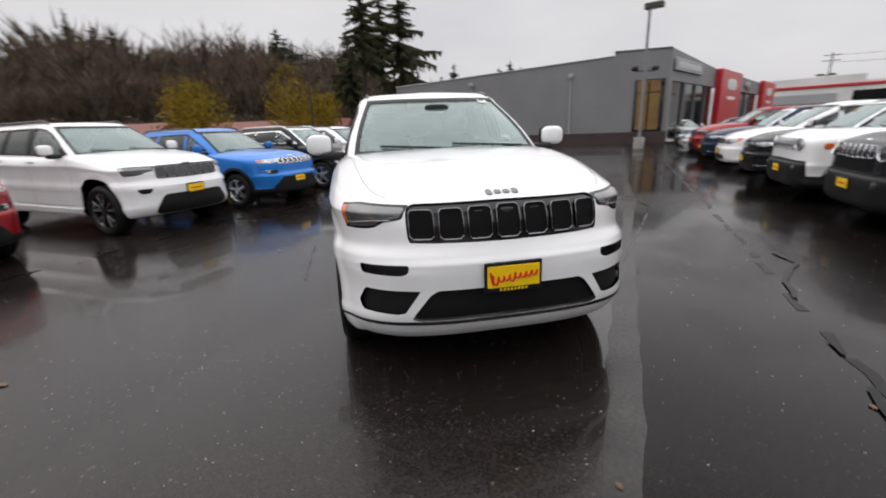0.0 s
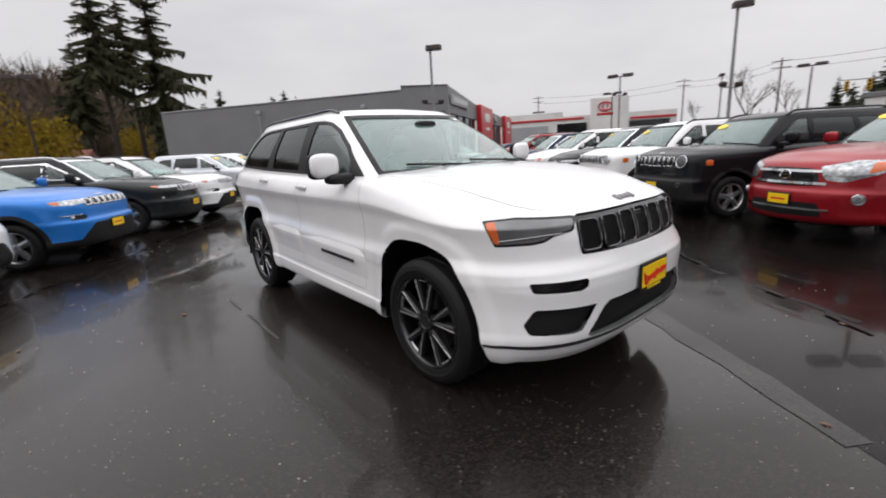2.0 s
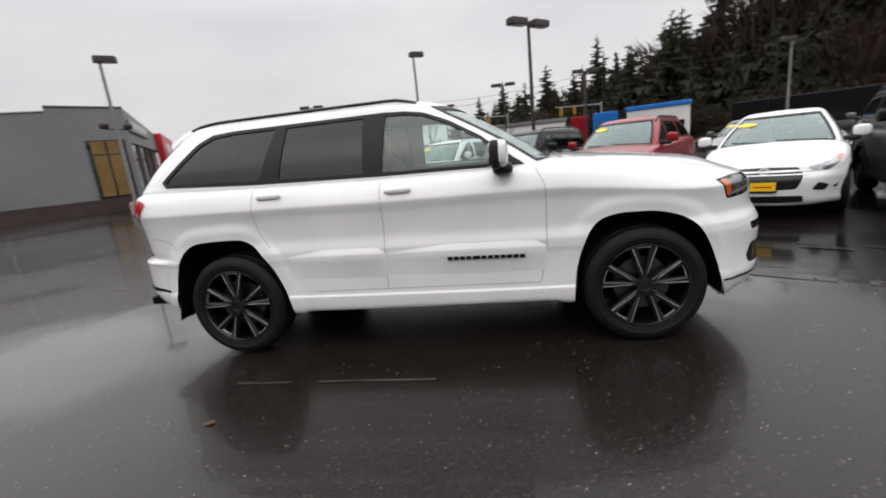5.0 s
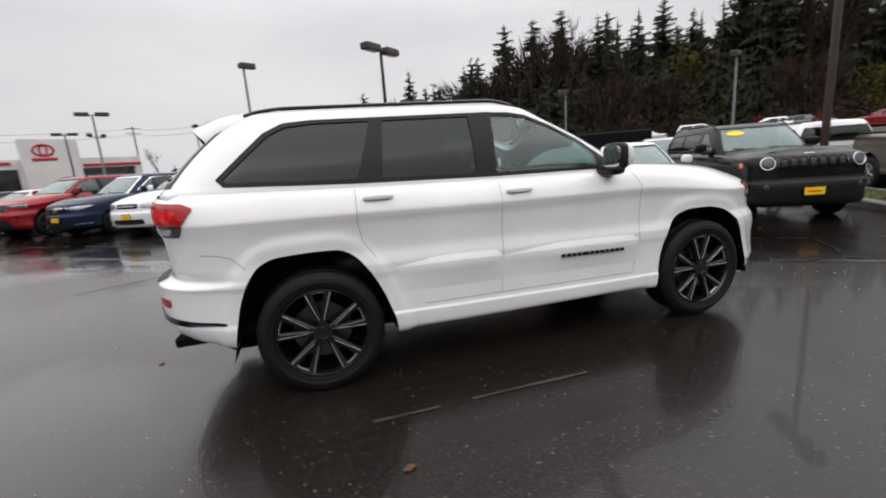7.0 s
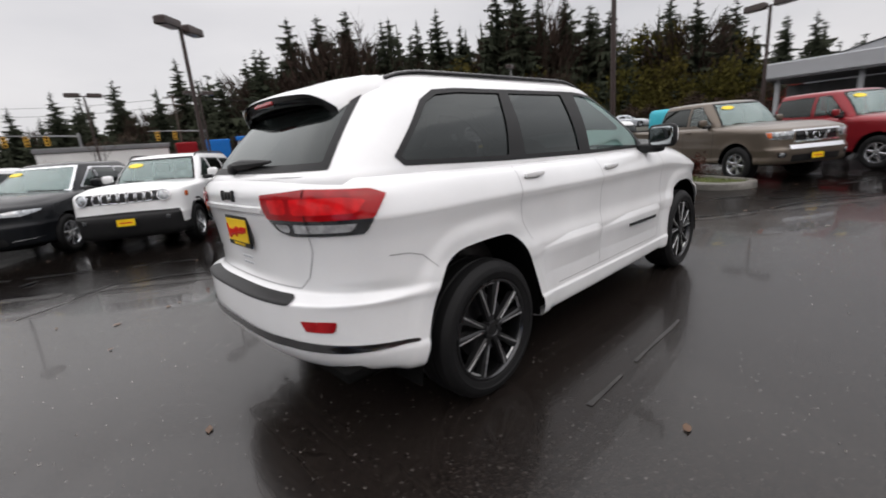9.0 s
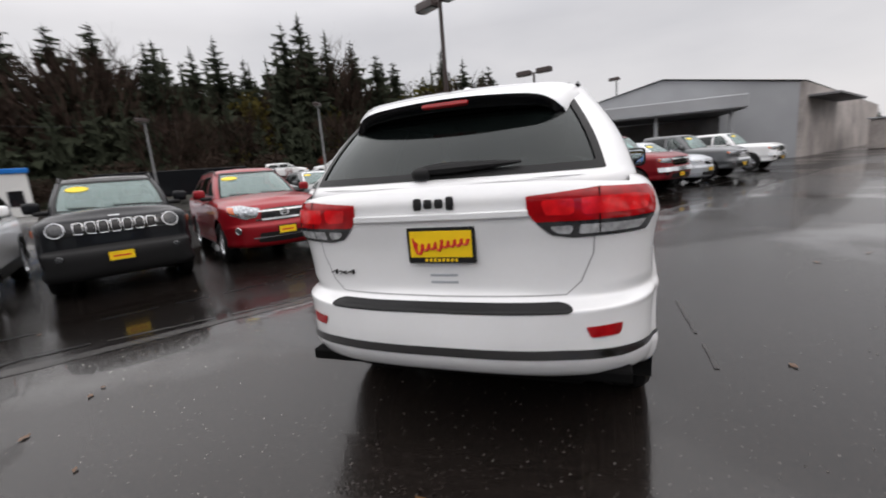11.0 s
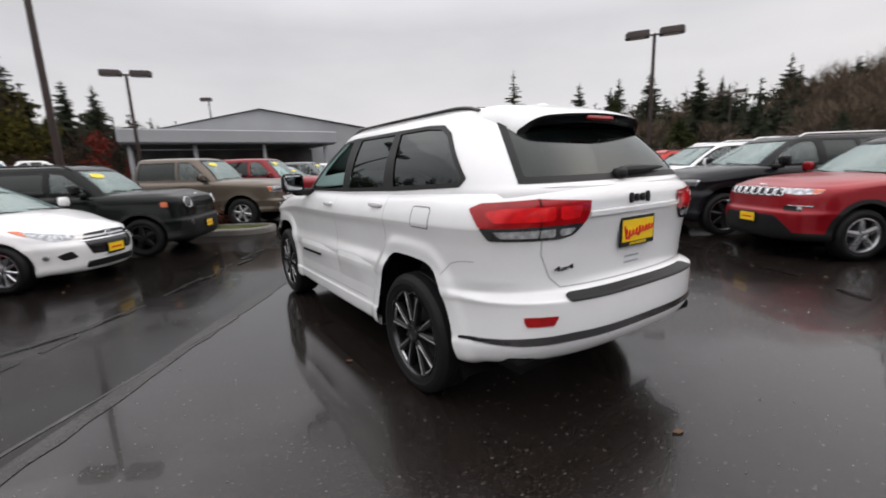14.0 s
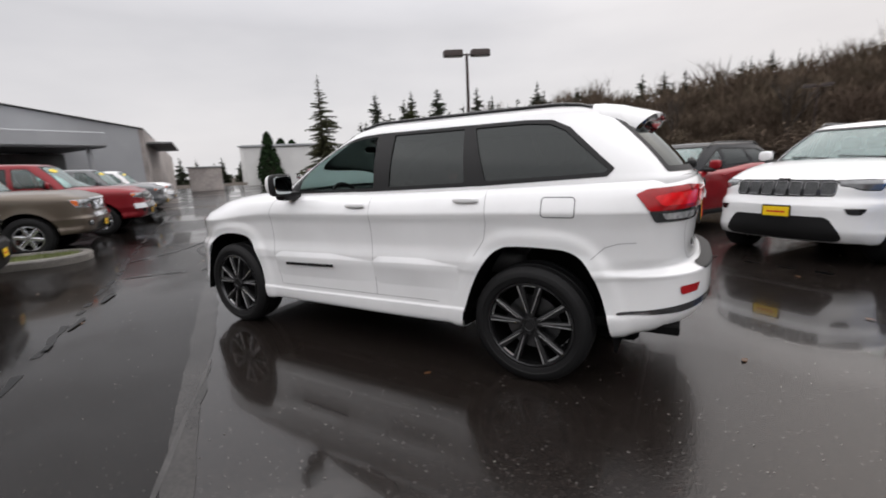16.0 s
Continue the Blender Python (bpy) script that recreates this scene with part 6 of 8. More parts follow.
for x, y, h, heads, turn, pm, fl in (
        (-17.2, 14.7, 7.15, 1, 40, M_galv, 4.0), (-4.5, 23.9, 7.5, 1, 30, M_galv, 3.6), (1.95, 16.0, 6.35, 2, LOT + 75, M_brown, None), (6.85, -15.6, 6.55, 2, LOT + 66, M_brown, None), (22.9, 2.5, 6.5, 2, 75, M_brown, None),
        (10.35, 3.96, 6.8, 2, 60, M_brown, None), (39, -2.8, 7.9, 1, 60, M_galv, None), (-17.4, 37.2, 7.0, 2, 20, M_galv, 5.2), (-25.6, 51.0, 7.0, 2, 20, M_brown, None), (-6.1, 50.5, 7.0, 2, 10, M_brown, None), (0.9, 38.2, 7.0, 2, 0, M_brown, None),
        (7.8, 36.0, 7.0, 2, 0, M_brown, None), (-48.3, 66.0, 7.0, 2, 30, M_brown, None), (-33.5, -3.8, 7.0, 2, 60, M_brown, None), (-39.2, 5.9, 8.0, 1, -20, M_brown, None), (14.3, -40.4, 7.0, 2, 20, M_brown, None), (-12.1, -47.9, 7.0, 2, 0, M_brown, None),
        (26.4, 19.9, 7.1, 1, 200, M_galv, None), (21.7, 33.0, 7.0, 1, 180, M_galv, None), (-13.2, 50.1, 7.2, 1, 120, M_galv, None)):
    lamp_post(x, y, h, heads, turn, pm, fl, label="galvanised lot lamp post with boxy heads" if pm is M_galv else "dark bronze car-lot lamp post with boxy heads")


def utility_pole(x, y, h, turn):
    root = part("utility_pole", tube([(0, 0, 0), (0, 0, h)], [0.16, 0.11], 8), M_wood)
    for z in (h - 0.4, h - 1.3):
        part("cross_arm", moved(rbox(0, 0, z, 2.4, 0.1, 0.12, 0.01), pose(0, 0, 0, 0, 0, turn)), M_wood, root)
    root.matrix_world = pose(x, y, 0)
    tagged(root, "tall wooden utility pole with cross arms", "utility pole", "utility poles")


for x, y, h, t in ((-33, 92, 12, 30), (-15, 80, 11.5, 15), (13, 66, 11, 10), (-62, 84, 12, 40), (44, 56, 11, -30)):
    utility_pole(x, y, h, t)
M_wire = mat("black_wire", (0.012, 0.012, 0.012), rough=0.6)
for i, (a, b, h0, h1, sag) in enumerate((((-62, 84), (-33, 92), 11.6, 11.6, 0.7), ((-33, 92), (-15, 80), 11.4, 11.1, 0.6), ((-15, 80), (13, 66), 11.1, 10.6, 0.8), ((13, 66), (44, 56), 10.6, 10.6, 0.8), ((-33, 92), (-15, 80), 10.4, 10.1, 0.6), ((-15, 80), (13, 66), 10.1, 9.6, 0.8), ((-62, 84), (-33, 92), 10.4, 10.4, 0.7))):
    pts = [(a[0] + (b[0] - a[0]) * k / 12, a[1] + (b[1] - a[1]) * k / 12, h0 + (h1 - h0) * k / 12 - sag * 4 * (k / 12) * (1 - k / 12)) for k in range(13)]
    tagged(part("power_line", tube(pts, 0.022, 4), M_wire), "thin black overhead power line", "power line", "power lines")

# signal mast
M_signal = mat("signal_yellow", (0.55, 0.30, 0.02), rough=0.4, stain=0.1)
def around(az, dist):
    return Vector((dist * math.cos(radians(az)), dist * math.sin(radians(az)), 0))


def signal_mast(az, tip, heads, dist=55.0):
    """A signal mast whose arm reaches over the road, with heads hung from it."""
    p, q = around(az, dist), around(tip, dist)
    root = part("traffic_signal", tube([(0, 0, 0), (0, 0, 5.6)], 0.11, 8), M_galv)
    part("mast_arm", tube([(0, 0, 5.3), (q.x - p.x, q.y - p.y, 5.55)], [0.08, 0.045], 8), M_galv, root)
    for a in heads:
        c = around(a, dist) - p
        face = math.degrees(math.atan2(-(p + c).y, -(p + c).x)) + 90
        m = Matrix.Translation((c.x, c.y, 4.95)) @ pose(0, 0, 0, 0, 0, face)
        head = part("signal_head", moved(rbox(0, 0, 0, 0.36, 0.30, 0.98, 0.05), m), M_signal, root)
        for k in range(3):
            part("signal_lens", moved(lathe([(0.11, 0), (0.11, 0.03), (0, 0.04)], 14, "y"), m @ pose(0, -0.15, -0.31 + 0.31 * k, 0, 0, 180)), M_under, head)
    root.matrix_world = Matrix.Translation(p)
    tagged(root, "traffic signal mast with yellow heads over the road", "traffic light", "traffic signals")


signal_mast(76.6, 82.4, (79.9, 81.6))
signal_mast(88.6, 95.0, (91.2, 92.7, 94.3))

# ---- buildings ----
M_panel = mat("grey_metal_wall", (0.20, 0.20, 0.205), rough=0.55, stain=0.08, stain_scale=0.5, grain=0.03, grain_scale=8)
M_panel2 = mat("pale_grey_wall", (0.34, 0.35, 0.365), rough=0.6, stain=0.10, stain_scale=0.4)
M_brownbase = mat("dark_brown_base", (0.045, 0.028, 0.025), rough=0.5, stain=0.3, stain_scale=1)
M_dark = mat("dark_shop_glass", (0.012, 0.013, 0.015), rough=0.06, stain=0.2)
M_redsign = mat("red_sign_panel", (0.48, 0.014, 0.02), rough=0.35, stain=0.08)
M_whitewall = mat("white_wall", (0.68, 0.68, 0.67), rough=0.6, stain=0.12, stain_scale=0.3)
M_rust = mat("rust_stained_wall", (0.42, 0.38, 0.36), rough=0.7, stain=0.35, stain_scale=0.5, grain=0.15, grain_scale=4)
M_warm = mat("warm_shop_interior", (0.12, 0.07, 0.02), rough=0.5, stain=0.5, stain_scale=1.2, emit=(1.0, 0.55, 0.12), power=0.05)
M_roofred = mat("orange_red_roof", (0.17, 0.05, 0.035), rough=0.7, stain=0.2, stain_scale=0.6)
M_shopgrey = mat("grey_shop_glazing", (0.10, 0.105, 0.11), rough=0.2, stain=0.4, stain_scale=0.8)
M_roofgrey = mat("grey_roof", (0.16, 0.16, 0.165), rough=0.7, stain=0.2, stain_scale=0.4)


def wall_frame(a, b):
    """x along the wall from a to b, y outward (to the right of the way), z up."""
    A, d = Vector((*a, 0)), Vector((b[0] - a[0], b[1] - a[1], 0))
    L = d.length
    d.normalize()
    o = Vector((d.y, -d.x, 0))
    m = Matrix(((d.x, o.x, 0, A.x), (d.y, o.y, 0, A.y), (0, 0, 1, 0), (0, 0, 0, 1)))
    return m, L


def wall_run(outline, thick, m):
    """An upright wall of an outline (x, z) with a thickness behind its face."""
    g = prism(outline, thick)
    g = ([(x, z - thick, y) for x, y, z in g[0]], [f[::-1] for f in g[1]])
    return moved(g, m)


# grey showroom
A0, A1, A2 = (-34.4, 3.3), (-21.0, 19.3), (-43.6, 52.3)
m1, L1 = wall_frame(A0, A1)
m2, L2 = wall_frame(A1, A2)
show = part("showroom", wall_run([(0, 0.75), (L1, 0.75), (L1, 5.80), (L1 - 3.4, 5.88), (L1 - 3.4, 5.62), (L1 - 12, 5.30), (0, 4.98)], 0.3, m1), M_panel)
part("front_wall", wall_run([(0, 3.9), (L2, 3.9), (L2, 5.0), (10.6, 5.3), (0, 5.80)], 0.3, m2), M_panel, show)
part("front_wall", wall_run([(0, 0.2), (0.4, 0.2), (0.4, 3.9), (0, 3.9)], 0.3, m2), M_panel, show)
part("brown_base", wall_run([(-0.1, 0), (L1 + 0.06, 0), (L1 + 0.06, 0.78), (-0.1, 0.74)], 0.4, m1 @ pose(0, 0.06, 0)), M_brownbase, show)
part("roof_edge", moved(tube([(0, 0.02, 5.01), (L1 - 12, 0.02, 5.33), (L1 - 3.42, 0.02, 5.65)], 0.05, 6), m1), M_panel2, show)
part("roof_edge", moved(tube([(L1 - 3.4, 0.02, 5.91), (L1, 0.02, 5.83)], 0.05, 6), m1), M_roofgrey, show)
for xx in (L1 - 6.2, L1 - 13.8):
    pipe = part("downpipe", moved(tube([(xx, 0.09, 0.75), (xx, 0.09, 4.6)], 0.06, 8), m1), M_panel2, show)
    part("rain_head", moved(rbox(xx, 0.12, 4.65, 0.3, 0.22, 0.28, 0.03), m1), M_panel2, pipe)
for k in range(24):
    xx = 0.4 + k * (L1 - 0.8) / 23
    part("panel_joint", moved(rbox(xx, 0.004, 2.75, 0.02, 0.012, 3.9, 0.003), m1), M_panel, show)
for x0, x1 in ((0.4, 10.8), (18.4, 29.6), (37.6, L2)):
    part("shop_window", wall_run([(x0, 0.3), (x1, 0.3), (x1, 3.9), (x0, 3.9)], 0.1, m2 @ pose(0, -0.15, 0)), M_dark, show)
for xx in (0.45, 3.2, 5.9, 8.6, 20.5, 23.5, 26.5):
    part("window_mullion", moved(rbox(xx, -0.08, 2.1, 0.09, 0.14, 3.6, 0.01), m2), M_roofgrey, show)
part("door_recess", wall_run([(L1 - 2.05, 0.8), (L1 - 0.25, 0.8), (L1 - 0.25, 4.05), (L1 - 2.05, 4.05)], 0.08, m1 @ pose(0, 0.05, 0)), M_dark, show)
for xx, zz, ww, hh in ((L1 - 1.55, 2.05, 0.62, 2.3), (L1 - 0.82, 2.05, 0.62, 2.3), (L1 - 1.55, 3.62, 0.62, 0.7), (L1 - 0.82, 3.62, 0.62, 0.7)):
    part("lit_door_pane", moved(rbox(xx, 0.07, zz, ww, 0.05, hh, 0.01), m1), M_warm, show)
sg = part("sign_board", moved(rbox(3.4, 0.10, 4.9, 6.0, 0.12, 0.75, 0.03), m2), M_panel2, show)
for k in range(7):
    part("sign_bar", moved(rbox(1.3 + 0.7 * k, 0.175, 4.9, 0.42, 0.04, 0.36, 0.01), m2), M_whitewall, sg)
for xx in (14.6, 33.6):
    py = part("red_pylon", moved(rbox(xx, 0.25, 2.65, 7.4, 0.5, 5.3, 0.06), m2), M_redsign, show)
    part("white_mark", moved(blob(xx, 0.50, 4.2, 3.4, 0.08, 0.9, 3), m2), M_whitewall, py)
    part("white_mark", moved(blob(xx, 0.50, 3.1, 2.8, 0.08, 0.3, 4), m2), M_whitewall, py)
part("round_mark", moved(blob(23.5, 0.08, 4.5, 3.0, 0.1, 0.8, 2.2), m2), M_dark, show)
roofv = [m1 @ Vector(p) for p in ((0, -0.3, 4.7), (L1, -0.3, 5.0), (L1, -16, 4.9), (0, -16, 4.6))]
part("flat_roof", ([tuple(p) for p in roofv], [(0, 1, 2, 3)]), M_roofgrey, show)
part("back_wall", wall_run([(0, 0), (16, 0), (16, 4.6), (0, 4.7)], 0.3, wall_frame((A0[0] - 12.3, A0[1] + 10.3), A0)[0]), M_panel, show)
tagged(show, "long grey metal showroom with red sign pylons", "showroom")

# white dealership with a red band
mB, LB = wall_frame((-64, 50), (-27, 74.5))
mB = mB @ Matrix.Diagonal((1, 1, 1, 1))
deal = part("dealership", wall_run([(0, 0), (LB, 0), (LB, 5.6), (LB - 18, 5.6), (LB - 18, 6.4), (LB - 34, 6.3), (LB - 34, 5.4), (0, 5.3)], 0.4, mB), M_whitewall)
part("sign_tower", moved(rbox(LB - 10.5, 0.6, 4.1, 6.0, 1.4, 8.2, 0.08), mB), M_whitewall, deal)
ring = [(1.05 * math.cos(t), 0, 0.72 * math.sin(t)) for t in np.linspace(0, 2 * np.pi, 25)]
part("round_sign", moved(join(tube(ring, 0.13, 6, cap=False), tube([(0.4 * math.cos(t), 0, 0.62 * math.sin(t)) for t in np.linspace(0, 2 * np.pi, 17)], 0.1, 6, cap=False)), mB @ pose(LB - 11.2, 1.36, 6.7)), M_redsign, deal)
part("sign_bar", moved(rbox(LB - 11.2, 1.33, 5.5, 2.6, 0.08, 0.4, 0.04), mB), M_redsign, deal)
part("red_band", moved(rbox(LB - 22, 0.08, 5.15, 15.0, 0.16, 0.35, 0.03), mB), M_redsign, deal)
part("red_band", moved(rbox(LB - 3.6, 0.08, 4.6, 7.0, 0.16, 0.35, 0.03), mB), M_redsign, deal)
for x0, x1, z1 in ((LB - 19, LB - 14, 4.4), (LB - 7.2, LB - 1, 4.2), (LB - 33, LB - 30, 3.0), (LB - 38, LB - 35.5, 3.0)):
    part("shop_window", wall_run([(x0, 0.2), (x1, 0.2), (x1, z1), (x0, z1)], 0.1, mB @ pose(0, 0.06, 0)), M_dark, deal)
part("garage_door", wall_run([(LB - 28, 0.1), (LB - 20.5, 0.1), (LB - 20.5, 4.2), (LB - 28, 4.2)], 0.1, mB @ pose(0, 0.06, 0)), M_panel2, deal)
rv = [mB @ Vector(p) for p in ((0, -0.4, 5.2), (LB, -0.4, 5.5), (LB, -14, 5.4), (0, -14, 5.2))]
part("flat_roof", ([tuple(p) for p in rv], [(0, 1, 2, 3)]), M_roofgrey, deal)
tagged(deal, "white dealership building with red band and sign tower", "dealership")

# grey showroom at the far end of the row, with a deep canopy
mC, LC = wall_frame((34.5, -14.7), (35.3, 2.6))
mC = Matrix.Translation((0, 0, 0)) @ mC
side = Vector((1, 0, 0))
hall = part("gabled_hall", wall_run([(0, 0), (LC, 0), (LC, 4.6), (8.8, 6.6), (0, 5.3)], 0.3, wall_frame((35.3, 2.6), (34.5, -14.7))[0] @ Matrix(((-1, 0, 0, LC), (0, 1, 0, 0), (0, 0, 1, 0), (0, 0, 0, 1)))), M_panel2)
end = [(34.5, -14.7), (66, -34)]
mD, LD = wall_frame(end[1], end[0])
part("side_wall", wall_run([(0, 0), (LD, 0), (LD, 5.3), (0, 4.6)], 0.3, mD @ Matrix.Translation((0, 0, 0))), M_rust, hall)
part("side_wall", wall_run([(0, 0), (LD, 0), (LD, 5.3), (0, 4.6)], 0.3, wall_frame(end[0], end[1])[0] @ Matrix(((-1, 0, 0, LD), (0, 1, 0, 0.05), (0, 0, 1, 0), (0, 0, 0, 1)))), M_rust, hall)
part("canopy_roof", rbox(31.6, -3.2, 3.95, 6.2, 13.5, 0.85, 0.06), M_panel2, hall)
part("canopy_soffit", rbox(31.6, -3.2, 3.49, 6.0, 13.3, 0.06, 0.01), M_roofgrey, hall)
part("shop_front", rbox(34.2, -3.2, 1.7, 0.3, 13.0, 3.3, 0.02), M_shopgrey, hall)
for y in (3.0, -0.5, -4.8, -9.2):
    part("canopy_post", tube([(29.2, y, 0), (29.2, y, 3.5)], 0.13, 10), M_panel2, hall)
part("roof_slope", ([(34.3, -15, 5.35), (34.6, -5.9, 6.68), (60, -22, 6.4), (66, -34.3, 4.65)], [(0, 1, 2, 3)]), M_panel2, hall)
part("roof_slope", ([(34.6, -5.9, 6.68), (35.3, 2.8, 4.65), (62, -2, 4.6), (60, -22, 6.4)], [(0, 1, 2, 3)]), M_panel2, hall)
awn = part("side_awning", moved(rbox(LD - 6.5, 1.0, 4.3, 11.0, 2.2, 0.18, 0.03), mD @ Matrix.Diagonal((1, -1, 1, 1))), M_roofgrey, hall)
tagged(hall, "pale grey gabled showroom with a deep flat canopy", "showroom")
shed = part("storage_shed", rbox(0, 0, 1.2, 8.5, 3.0, 2.4, 0.05), M_rust)
part("shed_roof", rbox(0, 0, 2.45, 8.8, 3.3, 0.14, 0.03), M_panel2, shed)
for k in range(2):
    part("shed_door", rbox(-2 + 4 * k, 1.52, 1.1, 2.8, 0.06, 2.1, 0.02), M_panel2, shed)
shed.matrix_world = pose(44, -25.5, 0, 0, 0, -32)
tagged(shed, "low stained storage shed with two doors", "shed")
for i, (x, y, t, l, h, mt) in enumerate(((60, -52, -45, 44, 5.0, M_whitewall), (92, -78, -48, 60, 7.0, M_whitewall))):
    b = part("low_building", rbox(0, 0, h / 2, l, 9, h, 0.05), mt)
    part("roof_cap", rbox(0, 0, h + 0.1, l + 0.5, 9.5, 0.3, 0.05), (M_panel2, M_panel2, M_roofgrey, M_blue, M_roofgrey)[i], b)
    for k in range(5):
        part("window", rbox(-l / 2 + l * (k + 0.5) / 5, -4.53, h * 0.5, l / 9, 0.1, h * 0.35, 0.02), M_dark, b)
    b.matrix_world = pose(x, y, 0, 0, 0, t)
    tagged(b, "low white commercial building in the distance", "building", "distant buildings")
for i, (x, y, t) in enumerate(((-46, -8, 80), (-44, -24, 70))):
    b = part("red_roof_house", rbox(0, 0, 1.2, 14, 6, 2.4, 0.05), M_brownbase)
    part("pitched_roof", ([(-7.4, -3.5, 2.3), (7.4, -3.5, 2.3), (7.4, 0, 3.5), (-7.4, 0, 3.5), (7.4, 3.5, 2.3), (-7.4, 3.5, 2.3)], [(0, 1, 2, 3), (3, 2, 4, 5), (1, 4, 2), (0, 3, 5)]), M_roofred, b)
    for k in range(3):
        part("window", rbox(-4 + 4 * k, 3.02, 1.3, 1.6, 0.08, 1.0, 0.02), M_dark, b)
    b.matrix_world = pose(x, y, -0.5, 0, 0, t)
    tagged(b, "low house with an orange-red roof behind the lot", "house", "red roofs")

for a, r, l, h, roof_m, lab in ((70, 53.5, 6.2, 3.9, M_blue, "white roadside building with a bright blue roof band"), (86.8, 54, 10.5, 3.7, M_roofgrey, "low pale roadside building with grey roof edge")):
    b = part("roadside_building", rbox(0, 0, h / 2, l, 5, h, 0.05), M_whitewall)
    part("roof_band", rbox(0, 0, h + 0.15, l + 0.3, 5.3, 0.45, 0.05), roof_m, b)
    for k in range(3):
        part("window", rbox(-l / 2 + l * (k + 0.5) / 3, -2.53, h * 0.42, l / 6, 0.1, h * 0.35, 0.02), M_dark, b)
    b.matrix_world = pose(r * math.cos(radians(a)), r * math.sin(radians(a)), 0, 0, 0, a - 90)
    tagged(b, lab, "building", "roadside buildings")
for a, w, h, mt, lab in ((79.2, 1.9, 3.9, M_red, "red storage container standing by the road"), (76.0, 2.6, 4.0, M_blue, "blue storage container standing by the road")):
    b = part("container", rbox(0, 0, h / 2, w, 5, h, 0.04), mt)
    for k in range(8):
        part("rib", rbox(-w / 2 + w * (k + 0.5) / 8, -2.52, h / 2, w / 18, 0.05, h - 0.3, 0.01), mt, b)
    b.matrix_world = pose(52 * math.cos(radians(a)), 52 * math.sin(radians(a)), 0, 0, 0, a - 90)
    tagged(b, lab, "container", "storage containers")

# black trailer, and one rounded teal block for the truck by the road
tr = part("box_trailer", rbox(0, 0, 1.9, 12, 2.4, 2.3, 0.05), M_black)
for k in (-4.2, -3.2, 4.2):
    for s in (1, -1):
        part("trailer_wheel", moved(lathe([(0, -0.12), (0.45, -0.12), (0.48, 0), (0.45, 0.12), (0, 0.12)], 16), pose(k, s * 1.1, 0.48)), M_rubber, tr)
tr.matrix_world = pose(26, 36, 0, 0, 0, 150)
tagged(tr, "long black box trailer parked by the road", "trailer")
M_teal = mat("teal_truck_paint", (0.03, 0.42, 0.52), rough=0.5, stain=0.15)
tp = part("teal_truck", blob(0, 0, 1.35, 1.7, 1.8, 2.7, 6), M_teal)
tp.matrix_world = pose(33, 10.5, 0)
tagged(tp, "bright teal boxy truck by the road", "canopy")

# ---- trees ----
def leaf_mat(name, c, var=0.35):
    m = bpy.data.materials.new(name)
    m.use_nodes = True
    n, l = m.node_tree.nodes, m.node_tree.links
    b = n["Principled BSDF"]
    b.inputs["Roughness"].default_value = 0.9
    b.inputs["Specular IOR Level"].default_value = 0.05
    g = n.new("ShaderNodeNewGeometry")
    hsv = n.new("ShaderNodeHueSaturation")
    hsv.inputs["Color"].default_value = (*c, 1)
    mr = n.new("ShaderNodeMapRange")
    mr.inputs["To Min"].default_value, mr.inputs["To Max"].default_value = 1 - var, 1 + var
    l.new(g.outputs["Random Per Island"], mr.inputs["Value"])
    l.new(mr.outputs["Result"], hsv.inputs["Value"])
    co = n.new("ShaderNodeTexCoord")
    t = n.new("ShaderNodeTexNoise")
    t.inputs["Scale"].default_value = 0.12
    l.new(co.outputs["Object"], t.inputs["Vector"])
    mh = n.new("ShaderNodeMapRange")
    mh.inputs["To Min"].default_value, mh.inputs["To Max"].default_value = 0.47, 0.53
    l.new(t.outputs["Fac"], mh.inputs["Value"])
    l.new(mh.outputs["Result"], hsv.inputs["Hue"])
    l.new(hsv.outputs["Color"], b.inputs["Base Color"])
    return m


M_fir = leaf_mat("fir_needles", (0.030, 0.035, 0.023), 0.35)
M_fir2 = leaf_mat("pine_needles", (0.038, 0.039, 0.022), 0.5)
M_willow = leaf_mat("yellow_willow_leaves", (0.21, 0.145, 0.018), 0.4)
M_autumn = leaf_mat("olive_autumn_leaves", (0.055, 0.048, 0.012), 0.45)
M_rustleaf = leaf_mat("red_autumn_leaves", (0.13, 0.025, 0.018), 0.4)
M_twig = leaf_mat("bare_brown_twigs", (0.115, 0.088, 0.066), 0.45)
# darker copy of the twig colour, with the shade among the firs put in
M_twig_shade = leaf_mat("shaded_twigs", (0.040, 0.028, 0.022), 0.45)
M_bark = mat("dark_bark", (0.040, 0.030, 0.024), rough=0.9, grain=0.35, grain_scale=10, stain=0.3, stain_scale=2, bump=0.5)
M_hedge = leaf_mat("hedge_needles", (0.018, 0.034, 0.015), 0.4)


